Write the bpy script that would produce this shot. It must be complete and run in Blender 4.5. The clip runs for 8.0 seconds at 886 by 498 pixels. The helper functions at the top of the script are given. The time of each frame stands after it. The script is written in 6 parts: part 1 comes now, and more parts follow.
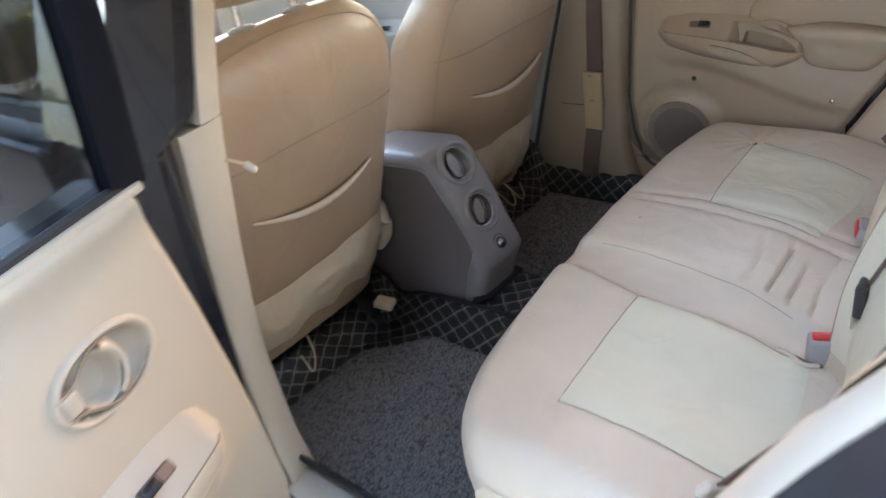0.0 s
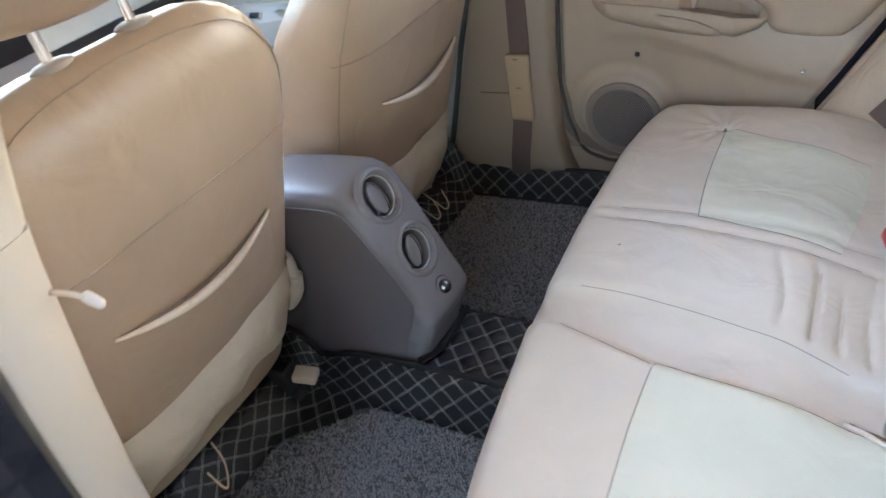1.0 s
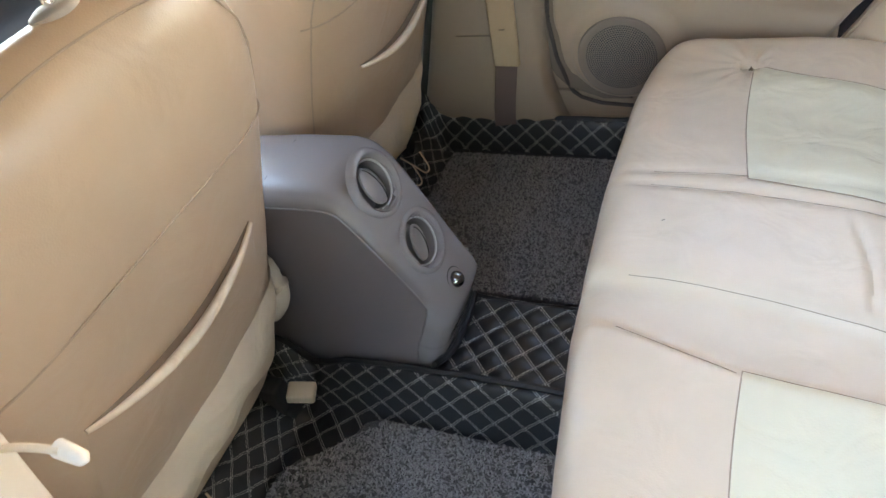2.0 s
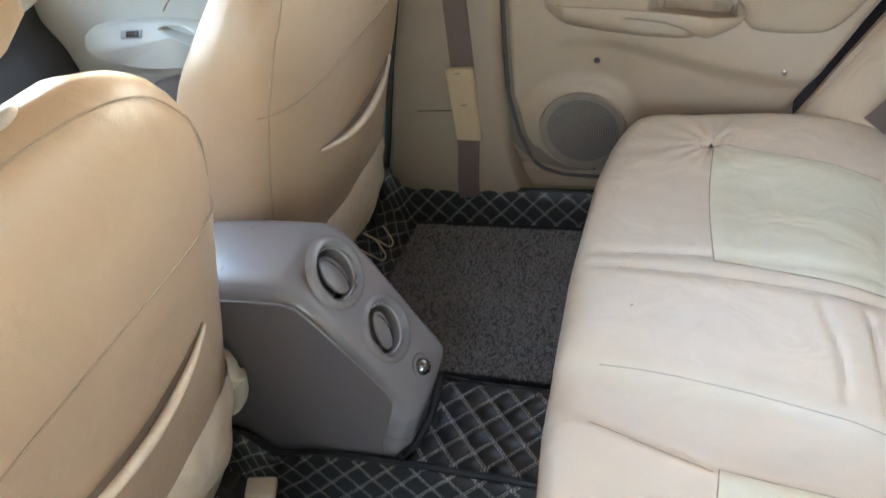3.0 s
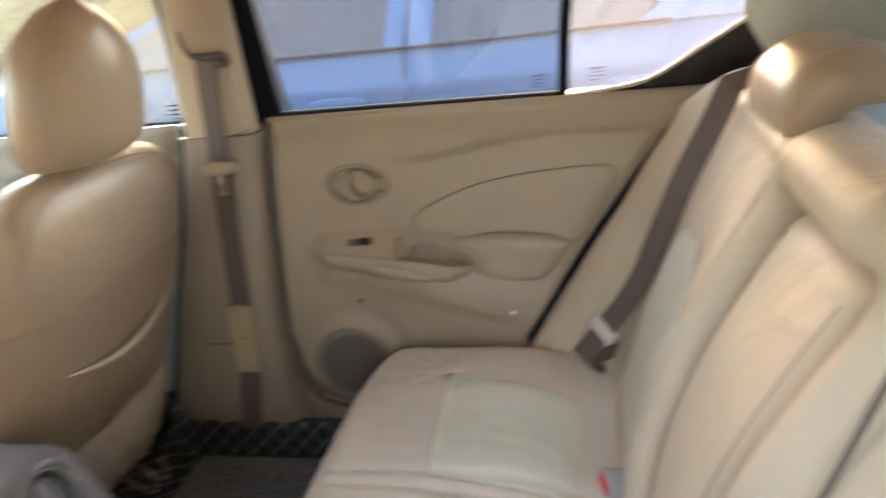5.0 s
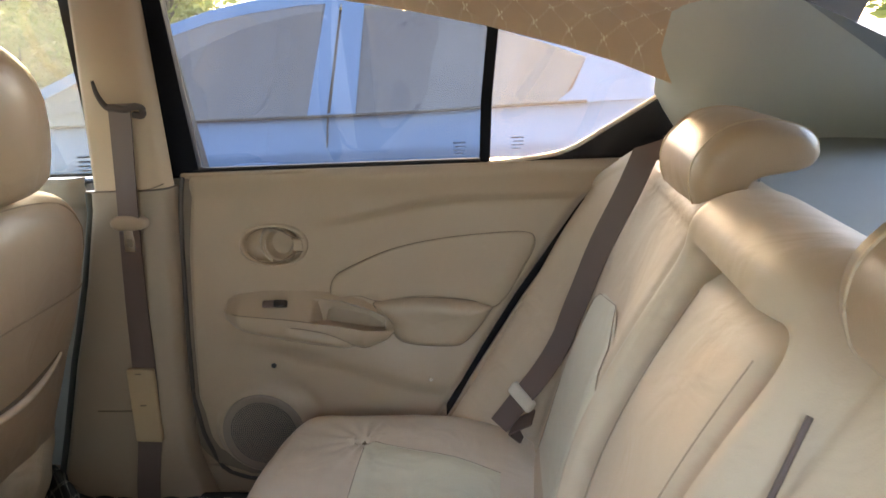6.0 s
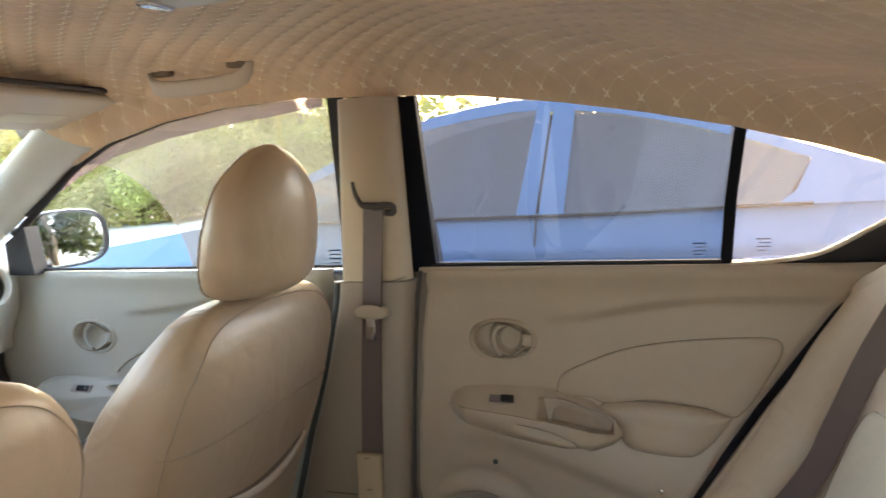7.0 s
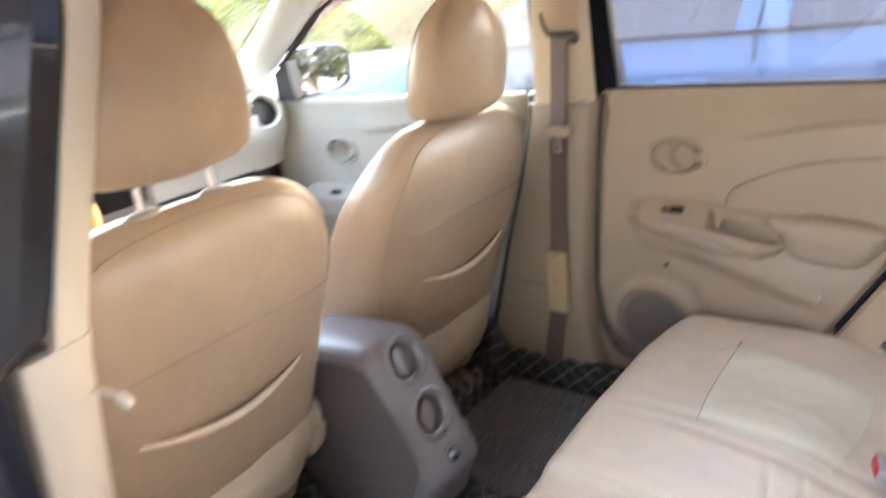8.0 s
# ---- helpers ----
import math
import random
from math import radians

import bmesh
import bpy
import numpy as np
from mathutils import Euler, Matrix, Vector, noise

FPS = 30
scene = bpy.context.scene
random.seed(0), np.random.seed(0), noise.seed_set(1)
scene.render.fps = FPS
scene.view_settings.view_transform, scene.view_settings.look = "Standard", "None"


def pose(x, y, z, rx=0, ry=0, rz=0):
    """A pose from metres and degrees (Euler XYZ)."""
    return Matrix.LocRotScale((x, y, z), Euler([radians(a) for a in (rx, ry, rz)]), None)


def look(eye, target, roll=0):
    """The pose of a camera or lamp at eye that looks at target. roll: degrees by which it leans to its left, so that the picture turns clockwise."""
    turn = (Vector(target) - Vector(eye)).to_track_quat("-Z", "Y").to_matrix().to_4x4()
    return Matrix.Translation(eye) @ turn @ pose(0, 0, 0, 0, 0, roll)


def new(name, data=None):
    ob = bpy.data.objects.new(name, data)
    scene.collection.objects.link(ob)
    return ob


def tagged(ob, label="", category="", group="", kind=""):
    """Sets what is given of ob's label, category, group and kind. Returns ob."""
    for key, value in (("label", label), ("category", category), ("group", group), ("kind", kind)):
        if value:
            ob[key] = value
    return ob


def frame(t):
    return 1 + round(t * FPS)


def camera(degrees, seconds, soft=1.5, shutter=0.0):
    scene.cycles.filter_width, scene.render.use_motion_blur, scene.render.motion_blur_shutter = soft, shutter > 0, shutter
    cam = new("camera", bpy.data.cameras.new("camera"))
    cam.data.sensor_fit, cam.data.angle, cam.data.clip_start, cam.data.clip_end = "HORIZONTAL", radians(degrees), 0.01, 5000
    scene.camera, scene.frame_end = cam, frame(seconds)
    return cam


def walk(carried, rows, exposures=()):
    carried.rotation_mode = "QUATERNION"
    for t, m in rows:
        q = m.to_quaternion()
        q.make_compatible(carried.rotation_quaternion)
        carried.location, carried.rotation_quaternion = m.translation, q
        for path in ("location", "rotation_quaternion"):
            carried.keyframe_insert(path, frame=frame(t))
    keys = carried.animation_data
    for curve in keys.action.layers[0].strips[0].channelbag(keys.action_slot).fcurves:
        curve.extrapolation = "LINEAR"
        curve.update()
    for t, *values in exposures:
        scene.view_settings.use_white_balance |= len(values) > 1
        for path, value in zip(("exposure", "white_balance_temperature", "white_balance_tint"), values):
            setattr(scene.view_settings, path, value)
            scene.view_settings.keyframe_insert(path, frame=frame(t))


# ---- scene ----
cam = camera(62.8, 8.0, shutter=0.5)
PATH = [
    (0, (0.986, -1.084, 1.22), (-0.244, 0.134, 0.219), -11.9),
    (0.5, (0.841, -0.943, 1.204), (-0.257, 0.343, 0.136), -12.9),
    (1, (0.695, -0.83, 1.195), (-0.267, 0.497, 0.049), -13.8),
    (1.2, (0.627, -0.786, 1.189), (-0.274, 0.541, -0.006), -13.9),
    (2.3, (0.471, -0.668, 1.185), (-0.272, 0.597, -0.174), -16.3),
    (2.5, (0.464, -0.653, 1.191), (-0.256, 0.651, -0.143), -15.4),
    (3, (0.476, -0.632, 1.206), (-0.221, 0.756, -0.054), -14.1),
    (3.5, (0.505, -0.648, 1.221), (-0.186, 0.821, 0.053), -13.2),
    (4, (0.563, -0.685, 1.236), (-0.135, 0.867, 0.184), -12.4),
    (4.5, (0.66, -0.723, 1.234), (0.014, 0.948, 0.345), -10.5),
    (5, (0.74, -0.701, 1.212), (0.339, 1.114, 0.475), -6.6),
    (5.2, (0.75, -0.693, 1.191), (0.54, 1.177, 0.513), -4.2),
    (6.3, (0.712, -0.697, 1.185), (0.536, 1.236, 0.701), -2.7),
    (6.5, (0.682, -0.715, 1.192), (0.311, 1.21, 0.798), -3.4),
    (7, (0.633, -0.727, 1.188), (-0.007, 1.149, 0.925), -3.6),
    (7.5, (0.696, -0.783, 1.224), (-0.176, 0.971, 0.821), -4.6),
    (8, (0.847, -0.88, 1.225), (-0.351, 0.571, 0.548), -7.8),
]
walk(cam, [(t, look(eye, target, roll)) for t, eye, target, roll in PATH], [(0, 4.79, 7350, 19), (0.5, 4.93, 6750, 17), (1, 5.21, 6850, 17), (2.5, 5.48, 7550, 14), (4.0, 5.32, 7400, 15), (4.5, 5.19, 7800, 19), (5.2, 4.76, 8250, 19), (6.5, 4.55, 7850, 17), (7.0, 4.47, 8000, 18), (7.5, 4.70, 7750, 18), (8.0, 5.41, 7900, 23)])

# ---- light ----
world = bpy.data.worlds.new("sky")
scene.world = world
world.use_nodes = True
wn = world.node_tree.nodes
sky = wn.new("ShaderNodeTexSky")
sky.sky_type = "NISHITA"
sky.sun_disc = False
SUN_EL, SUN_AZ = 14.5, 0.0          # height, and turn from +y towards +x
sky.sun_elevation = radians(SUN_EL)
sky.sun_rotation = radians(SUN_AZ)
world.node_tree.links.new(sky.outputs[0], wn["Background"].inputs[0])
wn["Background"].inputs[1].default_value = 0.15
sun = new("sun", bpy.data.lights.new("sun", "SUN"))
sun.data.energy, sun.data.angle, sun.data.color = 0.25, radians(1.0), (1.0, 0.58, 0.26)
sun_way = Vector((math.sin(radians(SUN_AZ)) * math.cos(radians(SUN_EL)), math.cos(radians(SUN_AZ)) * math.cos(radians(SUN_EL)), math.sin(radians(SUN_EL))))
sun.matrix_world = look(sun_way * 20, (0, 0, 0))


# ---- materials ----
def material(name, colour, rough=0.5, metal=0.0, grain=0.0, grain_scale=400.0, mottle=0.12, mottle_scale=6.0, bump=0.15, coat=0.0, spec=0.5, crease=0.0, wear=0.07):
    """Principled surface with slow mottling of the colour and a fine grain in relief."""
    m = bpy.data.materials.new(name)
    m.use_nodes = True
    n, l = m.node_tree.nodes, m.node_tree.links
    b = n["Principled BSDF"]
    b.inputs["Roughness"].default_value, b.inputs["Metallic"].default_value = rough, metal
    b.inputs["Coat Weight"].default_value = coat
    b.inputs["Specular IOR Level"].default_value = spec
    tex = n.new("ShaderNodeTexCoord")
    big = n.new("ShaderNodeTexNoise")
    big.inputs["Scale"].default_value, big.inputs["Detail"].default_value = mottle_scale, 5
    l.new(tex.outputs["Object"], big.inputs["Vector"])
    ramp = n.new("ShaderNodeValToRGB")
    ramp.color_ramp.elements[0].position, ramp.color_ramp.elements[1].position = 0.2, 0.8
    ramp.color_ramp.elements[0].color = (*[c * (1 - mottle) for c in colour], 1)
    ramp.color_ramp.elements[1].color = (*[min(1, c * (1 + mottle)) for c in colour], 1)
    l.new(big.outputs["Fac"], ramp.inputs["Fac"])
    l.new(ramp.outputs["Color"], b.inputs["Base Color"])
    if grain:
        fine = n.new("ShaderNodeTexVoronoi" if grain_scale < 1500 else "ShaderNodeTexNoise")
        fine.inputs["Scale"].default_value = grain_scale
        l.new(tex.outputs["Object"], fine.inputs["Vector"])
        bm = n.new("ShaderNodeBump")
        bm.inputs["Strength"].default_value, bm.inputs["Distance"].default_value = bump, grain
        l.new(fine.outputs[0], bm.inputs["Height"])
        l.new(bm.outputs["Normal"], b.inputs["Normal"])
        if crease:
            soft, fold = n.new("ShaderNodeTexNoise"), n.new("ShaderNodeBump")
            soft.inputs["Scale"].default_value, soft.inputs["Detail"].default_value, soft.inputs["Distortion"].default_value = 11.0, 2.5, 1.2
            l.new(tex.outputs["Object"], soft.inputs["Vector"])
            fold.inputs["Strength"].default_value, fold.inputs["Distance"].default_value = 0.5, crease
            l.new(soft.outputs[0], fold.inputs["Height"])
            l.new(fold.outputs["Normal"], bm.inputs["Normal"])
        rr = n.new("ShaderNodeMapRange")
        rr.inputs["To Min"].default_value, rr.inputs["To Max"].default_value = rough - wear, rough + wear
        l.new(big.outputs["Fac"], rr.inputs["Value"])
        l.new(rr.outputs[0], b.inputs["Roughness"])
    return m


def quilt_material(name, colour, thread, rough, pitch, width, cross=False, twin=0.0):
    """Quilted leatherette: the stitching follows the diamond grid of the UV map, which is in metres."""
    m = material(name, colour, rough, grain=0.0006, grain_scale=700, mottle=0.15)
    n, l = m.node_tree.nodes, m.node_tree.links
    b = n["Principled BSDF"]
    base = b.inputs["Base Color"].links[0].from_socket
    uv = n.new("ShaderNodeUVMap")
    sep = n.new("ShaderNodeSeparateXYZ")
    l.new(uv.outputs[0], sep.inputs[0])

    def calc(op, a, c=None):
        k = n.new("ShaderNodeMath")
        k.operation = op
        for i, s in enumerate((a, c)):
            if s is None:
                continue
            if isinstance(s, (int, float)):
                k.inputs[i].default_value = s
            else:
                l.new(s, k.inputs[i])
        return k.outputs[0]
    s, d = calc("ADD", sep.outputs[0], sep.outputs[1]), calc("SUBTRACT", sep.outputs[0], sep.outputs[1])
    near = []
    for w in (s, d):
        f = calc("FRACT", calc("ADD", calc("DIVIDE", w, pitch), 100.5))
        near.append(calc("MULTIPLY", calc("ABSOLUTE", calc("SUBTRACT", f, 0.5)), pitch))
    dash = calc("GREATER_THAN", calc("FRACT", calc("ADD", calc("DIVIDE", sep.outputs[0], 0.0055), 100.0)), 0.25)
    if twin:
        near = [calc("ABSOLUTE", calc("SUBTRACT", w, twin)) for w in near]
    lines = calc("MULTIPLY", calc("MAXIMUM", calc("LESS_THAN", near[0], width), calc("LESS_THAN", near[1], width)), dash)
    if cross:
        knot = calc("LESS_THAN", calc("MAXIMUM", near[0], near[1]), cross)
        lines = calc("MAXIMUM", calc("MULTIPLY", lines, 0.22), calc("MULTIPLY", knot, lines))
    mix = n.new("ShaderNodeMix")
    mix.data_type = "RGBA"
    mix.inputs["B"].default_value = (*thread, 1)
    l.new(lines, mix.inputs["Factor"])
    l.new(base, mix.inputs["A"])
    l.new(mix.outputs["Result"], b.inputs["Base Color"])
    return m


def glass(name, tint, gloss=0.06, film=0.0, film_colour=(0.3, 0.4, 0.6)):
    """Thin pane: what lies behind shows through tinted; a little mirror gloss; a film may scatter some light."""
    m = bpy.data.materials.new(name)
    m.use_nodes = True
    n, l = m.node_tree.nodes, m.node_tree.links
    n.remove(n["Principled BSDF"])
    clear, shine, mix, edge, power, gain = (n.new("ShaderNode" + k) for k in ("BsdfTransparent", "BsdfGlossy", "MixShader", "LayerWeight", "Math", "Math"))
    clear.inputs[0].default_value = (*tint, 1)
    shine.inputs["Roughness"].default_value = 0.02
    power.operation, gain.operation = "POWER", "MULTIPLY_ADD"
    power.inputs[1].default_value, gain.inputs[1].default_value, gain.inputs[2].default_value = 4.0, 0.8, gloss
    l.new(edge.outputs["Facing"], power.inputs[0])
    l.new(power.outputs[0], gain.inputs[0])
    l.new(gain.outputs[0], mix.inputs[0])
    l.new(clear.outputs[0], mix.inputs[1])
    l.new(shine.outputs[0], mix.inputs[2])
    last = mix.outputs[0]
    if film:
        haze, mix2 = n.new("ShaderNodeBsdfDiffuse" if film > 0.2 else "ShaderNodeBsdfTranslucent"), n.new("ShaderNodeMixShader")
        haze.inputs[0].default_value = (*film_colour, 1)
        mix2.inputs[0].default_value = film
        l.new(last, mix2.inputs[1])
        l.new(haze.outputs[0], mix2.inputs[2])
        last = mix2.outputs[0]
    l.new(last, n["Material Output"].inputs[0])
    return m


TAN = material("tan leatherette", (0.45, 0.316, 0.212), 0.35, grain=0.0007, grain_scale=520, mottle=0.09, crease=0.006)
# backrest cover, darker than the PINK cushion cover
BACK = material("backrest leatherette", (0.57, 0.435, 0.315), 0.50, spec=0.3, grain=0.0007, grain_scale=500, mottle=0.08, crease=0.010)
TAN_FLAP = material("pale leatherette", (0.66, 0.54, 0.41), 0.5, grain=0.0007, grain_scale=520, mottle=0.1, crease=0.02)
# backrest panels: CREAM made a little darker
CREAM_BACK = material("darker cream leatherette", (0.62, 0.545, 0.42), 0.45, grain=0.0009, grain_scale=420, mottle=0.07, crease=0.010)
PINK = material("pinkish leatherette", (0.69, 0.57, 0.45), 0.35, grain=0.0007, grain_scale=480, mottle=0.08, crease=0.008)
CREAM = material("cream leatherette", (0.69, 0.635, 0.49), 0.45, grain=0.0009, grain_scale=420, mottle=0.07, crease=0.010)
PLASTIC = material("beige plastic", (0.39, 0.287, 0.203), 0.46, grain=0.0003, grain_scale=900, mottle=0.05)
# same plastic as PLASTIC, with the daylight on the open door in its colour
DOOR_DAYLIT = material("daylit beige plastic", (0.37, 0.318, 0.255), 0.45, grain=0.0003, grain_scale=900, mottle=0.04)
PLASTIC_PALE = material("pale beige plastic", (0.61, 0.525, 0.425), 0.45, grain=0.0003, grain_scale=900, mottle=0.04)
GREY = material("dark grey plastic", (0.222, 0.207, 0.212), 0.25, grain=0.0003, grain_scale=1200, mottle=0.03, wear=0.02)
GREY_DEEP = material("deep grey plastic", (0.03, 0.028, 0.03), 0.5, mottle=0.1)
CHROME = material("chrome", (0.75, 0.75, 0.75), 0.15, metal=1.0, mottle=0.05)
RUBBER = material("black rubber", (0.012, 0.012, 0.014), 0.55, grain=0.0004, grain_scale=800, mottle=0.15)
CHANNEL = material("black window channel", (0.004, 0.005, 0.009), 0.6, spec=0.15, mottle=0.1)
DARK_CHROME = material("dull dark chrome", (0.22, 0.21, 0.21), 0.18, metal=1.0, mottle=0.1)
GLOSS_BLACK = material("black gloss trim", (0.01, 0.01, 0.013), 0.25, mottle=0.1)
SEAM = material("dark seam", (0.20, 0.145, 0.10), 0.8, mottle=0.1)
SEAM_SOFT = material("brown seam thread", (0.36, 0.27, 0.20), 0.8, mottle=0.1)
SEAM_PALE = material("pale seam thread", (0.60, 0.475, 0.34), 0.7, mottle=0.1)
BELT = material("taupe belt webbing", (0.125, 0.082, 0.070), 0.6, grain=0.0006, grain_scale=900, mottle=0.08)
SEAL_PALE = material("grey rubber seal", (0.06, 0.06, 0.055), 0.5, grain=0.0004, grain_scale=800, mottle=0.1)
SEAL_TAUPE = material("taupe rubber seal", (0.065, 0.050, 0.044), 0.6, grain=0.0004, grain_scale=800, mottle=0.1)
RED = material("red plastic", (0.62, 0.03, 0.03), 0.35, mottle=0.05)
BUCKLE = material("grey buckle plastic", (0.34, 0.31, 0.30), 0.45, mottle=0.05)
CARPET = material("dark loop carpet", (0.115, 0.112, 0.115), 0.9, grain=0.006, grain_scale=260, mottle=0.35, mottle_scale=150, bump=1.0)
FLOOR = material("black floor carpet", (0.02, 0.02, 0.022), 0.95, grain=0.002, grain_scale=600, mottle=0.2)
QUILT_BLACK = quilt_material("black quilted leatherette", (0.014, 0.0145, 0.017), (0.50, 0.49, 0.47), 0.36, 0.050, 0.0007, twin=0.0024)
QUILT_TAN = quilt_material("tan quilted headliner", (0.69, 0.50, 0.33), (0.92, 0.84, 0.66), 0.5, 0.060, 0.0019, cross=0.010)
BODY_DARK = material("dark navy paint", (0.012, 0.014, 0.022), 0.25, coat=0.6, mottle=0.1)
BLUE_PAINT = material("pale blue metallic paint", (0.065, 0.178, 0.335), 0.38, mottle=0.05, coat=0.12)
PANE_TINT = glass("tinted pane", (0.62, 0.66, 0.74))
PANE_FILM = glass("blue window film", (0.32, 0.35, 0.385), film=0.014, film_colour=(0.60, 0.66, 0.74))
PANE_HAZY = glass("hazy window film", (0.36, 0.38, 0.35), film=0.055, film_colour=(0.78, 0.83, 0.78))
PANE_DUSTY = glass("dusty untinted pane", (0.55, 0.56, 0.56), film=0.045, film_colour=(0.82, 0.74, 0.64))
PANE_CLEAR = glass("clear pane", (0.92, 0.95, 0.94))
PANE_DARK = glass("dark tinted pane", (0.10, 0.11, 0.12))
SMOKED = glass("smoked pane", (0.30, 0.29, 0.31), gloss=0.14, film=0.26, film_colour=(0.085, 0.09, 0.11))
PANE_VIOLET = glass("violet film band", (0.34, 0.28, 0.36), film=0.12, film_colour=(0.40, 0.33, 0.42))
MIRROR = material("mirror glass", (0.85, 0.87, 0.87), 0.02, metal=1.0, mottle=0.0)
ASPHALT = material("pale concrete ground", (0.50, 0.475, 0.43), 0.9, grain=0.006, grain_scale=90, mottle=0.2, mottle_scale=1.5)


# ---- builders ----
def finish(ob, bm, mat, smooth=True):
    bmesh.ops.recalc_face_normals(bm, faces=bm.faces)
    if smooth:
        for f in bm.faces:
            f.smooth = True
    bm.to_mesh(ob.data)
    bm.free()
    ob.data.materials.append(mat)
    if smooth:
        ob.data.set_sharp_from_angle(angle=radians(50))
    return ob


def part(name, bm, mat, parent=None, label="", smooth=True):
    """One mesh object, under a thing or a part where parent is given."""
    ob = new(name, bpy.data.meshes.new(name))
    finish(ob, bm, mat, smooth)
    if parent:
        ob.parent = parent
        ob.matrix_parent_inverse = parent.matrix_world.inverted()
    if label:
        tagged(ob, label)
    return ob


def thing(name, x, y, z, label, category, group="", kind=""):
    ob = new(name)
    ob.empty_display_size = 0.05
    ob.matrix_world = pose(x, y, z)
    bpy.context.view_layer.update()
    return tagged(ob, label, category, group, kind)


def surf(nu, nv, f, wrap=False, uv=None):
    """A grid of quads from f(u, v), with a UV map from uv(u, v)."""
    bm = bmesh.new()
    rows = [[bm.verts.new(f(i / nu, j / nv)) for j in range(nv + 1)] for i in range(nu if wrap else nu + 1)]
    lay = bm.loops.layers.uv.new("UVMap") if uv else None
    for i in range(nu):
        for j in range(nv):
            k = (i + 1) % len(rows)
            face = bm.faces.new((rows[i][j], rows[k][j], rows[k][j + 1], rows[i][j + 1]))
            if uv:
                for loop, (a, b) in zip(face.loops, ((i, j), (i + 1, j), (i + 1, j + 1), (i, j + 1))):
                    loop[lay].uv = uv(a / nu, b / nv)
    return bm


def loft(rings, cap=True, open_start=False):
    bm = bmesh.new()
    vs = [[bm.verts.new(p) for p in r] for r in rings]
    n = len(vs[0])
    for a, b in zip(vs, vs[1:]):
        for i in range(n):
            bm.faces.new((a[i], a[(i + 1) % n], b[(i + 1) % n], b[i]))
    if cap:
        if not open_start:
            bm.faces.new(vs[0][::-1])
        bm.faces.new(vs[-1])
    return bm


def cut(bm, inside):
    """Opening in a sheet: takes out the faces whose middle lies inside."""
    gone = [f for f in bm.faces if inside(f.calc_center_median())]
    bmesh.ops.delete(bm, geom=gone, context="FACES")
    return bm


def tube(points, r, n=8, closed=False, flat=1.0):
    pts = [Vector(p) for p in points]
    rings, up = [], Vector((0, 0, 1))
    for i, p in enumerate(pts):
        a, b = (pts[i - 1], pts[(i + 1) % len(pts)]) if closed else (pts[max(i - 1, 0)], pts[min(i + 1, len(pts) - 1)])
        d = (b - a).normalized()
        side = d.cross(up)
        side = side.normalized() if side.length > 0.05 else d.cross(Vector((0, 1, 0))).normalized()
        top = side.cross(d)
        rad = r[i] if isinstance(r, (list, tuple)) else r
        rings.append([p + side * rad * math.cos(k * 2 * math.pi / n) + top * rad * flat * math.sin(k * 2 * math.pi / n) for k in range(n)])
    if closed:
        bm = loft(rings + [rings[0]], False)
        bmesh.ops.remove_doubles(bm, verts=bm.verts, dist=1e-6)
        return bm
    return loft(rings)


def rbox(sx, sy, sz, bevel=0.005, m=None, seg=3):
    bm = bmesh.new()
    bmesh.ops.create_cube(bm, size=1, matrix=Matrix.Diagonal((sx, sy, sz, 1)))
    bmesh.ops.bevel(bm, geom=bm.edges, offset=min(bevel, 0.45 * min(sx, sy, sz)), segments=seg, affect="EDGES", profile=0.5)
    if m:
        bmesh.ops.transform(bm, matrix=m, verts=bm.verts)
    return bm


def smooth_line(points, n=6, closed=False):
    """Catmull-Rom through the points."""
    p = [Vector(q) for q in points]
    out = []
    last = len(p) if closed else len(p) - 1
    for i in range(last):
        if closed:
            a, b, c, d = p[i - 1], p[i], p[(i + 1) % len(p)], p[(i + 2) % len(p)]
        else:
            a, b, c, d = p[max(i - 1, 0)], p[i], p[i + 1], p[min(i + 2, len(p) - 1)]
        for k in range(n):
            t = k / n
            out.append(0.5 * (2 * b + (c - a) * t + (2 * a - 5 * b + 4 * c - d) * t * t + (3 * b - a - 3 * c + d) * t ** 3))
    if not closed:
        out.append(p[-1])
    return out


def puff(outline, levels, place):
    """A pillow over an outline (2D, metres): rings drawn in by each inset and raised by each height; place(a, b, h) gives the point."""
    c = sum((Vector((*q, 0)) for q in outline), Vector()) / len(outline)
    mean = sum((Vector((*q, 0)) - c).length for q in outline) / len(outline)
    rings = []
    for inset, h in levels:
        k = max(1 - inset / mean, 0.02)
        rings.append([place(c.x + (q[0] - c.x) * k, c.y + (q[1] - c.y) * k, h) for q in outline])
    return loft(rings)


def lerp(table, x):
    """Smooth reading of a table of (x, value)."""
    xs = [q[0] for q in table]
    ys = [q[1] for q in table]
    return float(np.interp(x, xs, ys))


def step(a, b, x):
    t = min(max((x - a) / (b - a), 0), 1)
    return t * t * (3 - 2 * t)


def oval(rx, rz, n=28, e=2.0):
    out = []
    for k in range(n):
        a = 2 * math.pi * k / n
        c, s = math.cos(a), math.sin(a)
        out.append((rx * math.copysign(abs(c) ** (2 / e), c), rz * math.copysign(abs(s) ** (2 / e), s)))
    return out


# ---- plan of the cabin: x to the rear, y to the far side, z up ----
GROUND, FLOOR_Z, SILL_Z = -0.08, 0.165, 0.955
DOOR_Y = 0.662
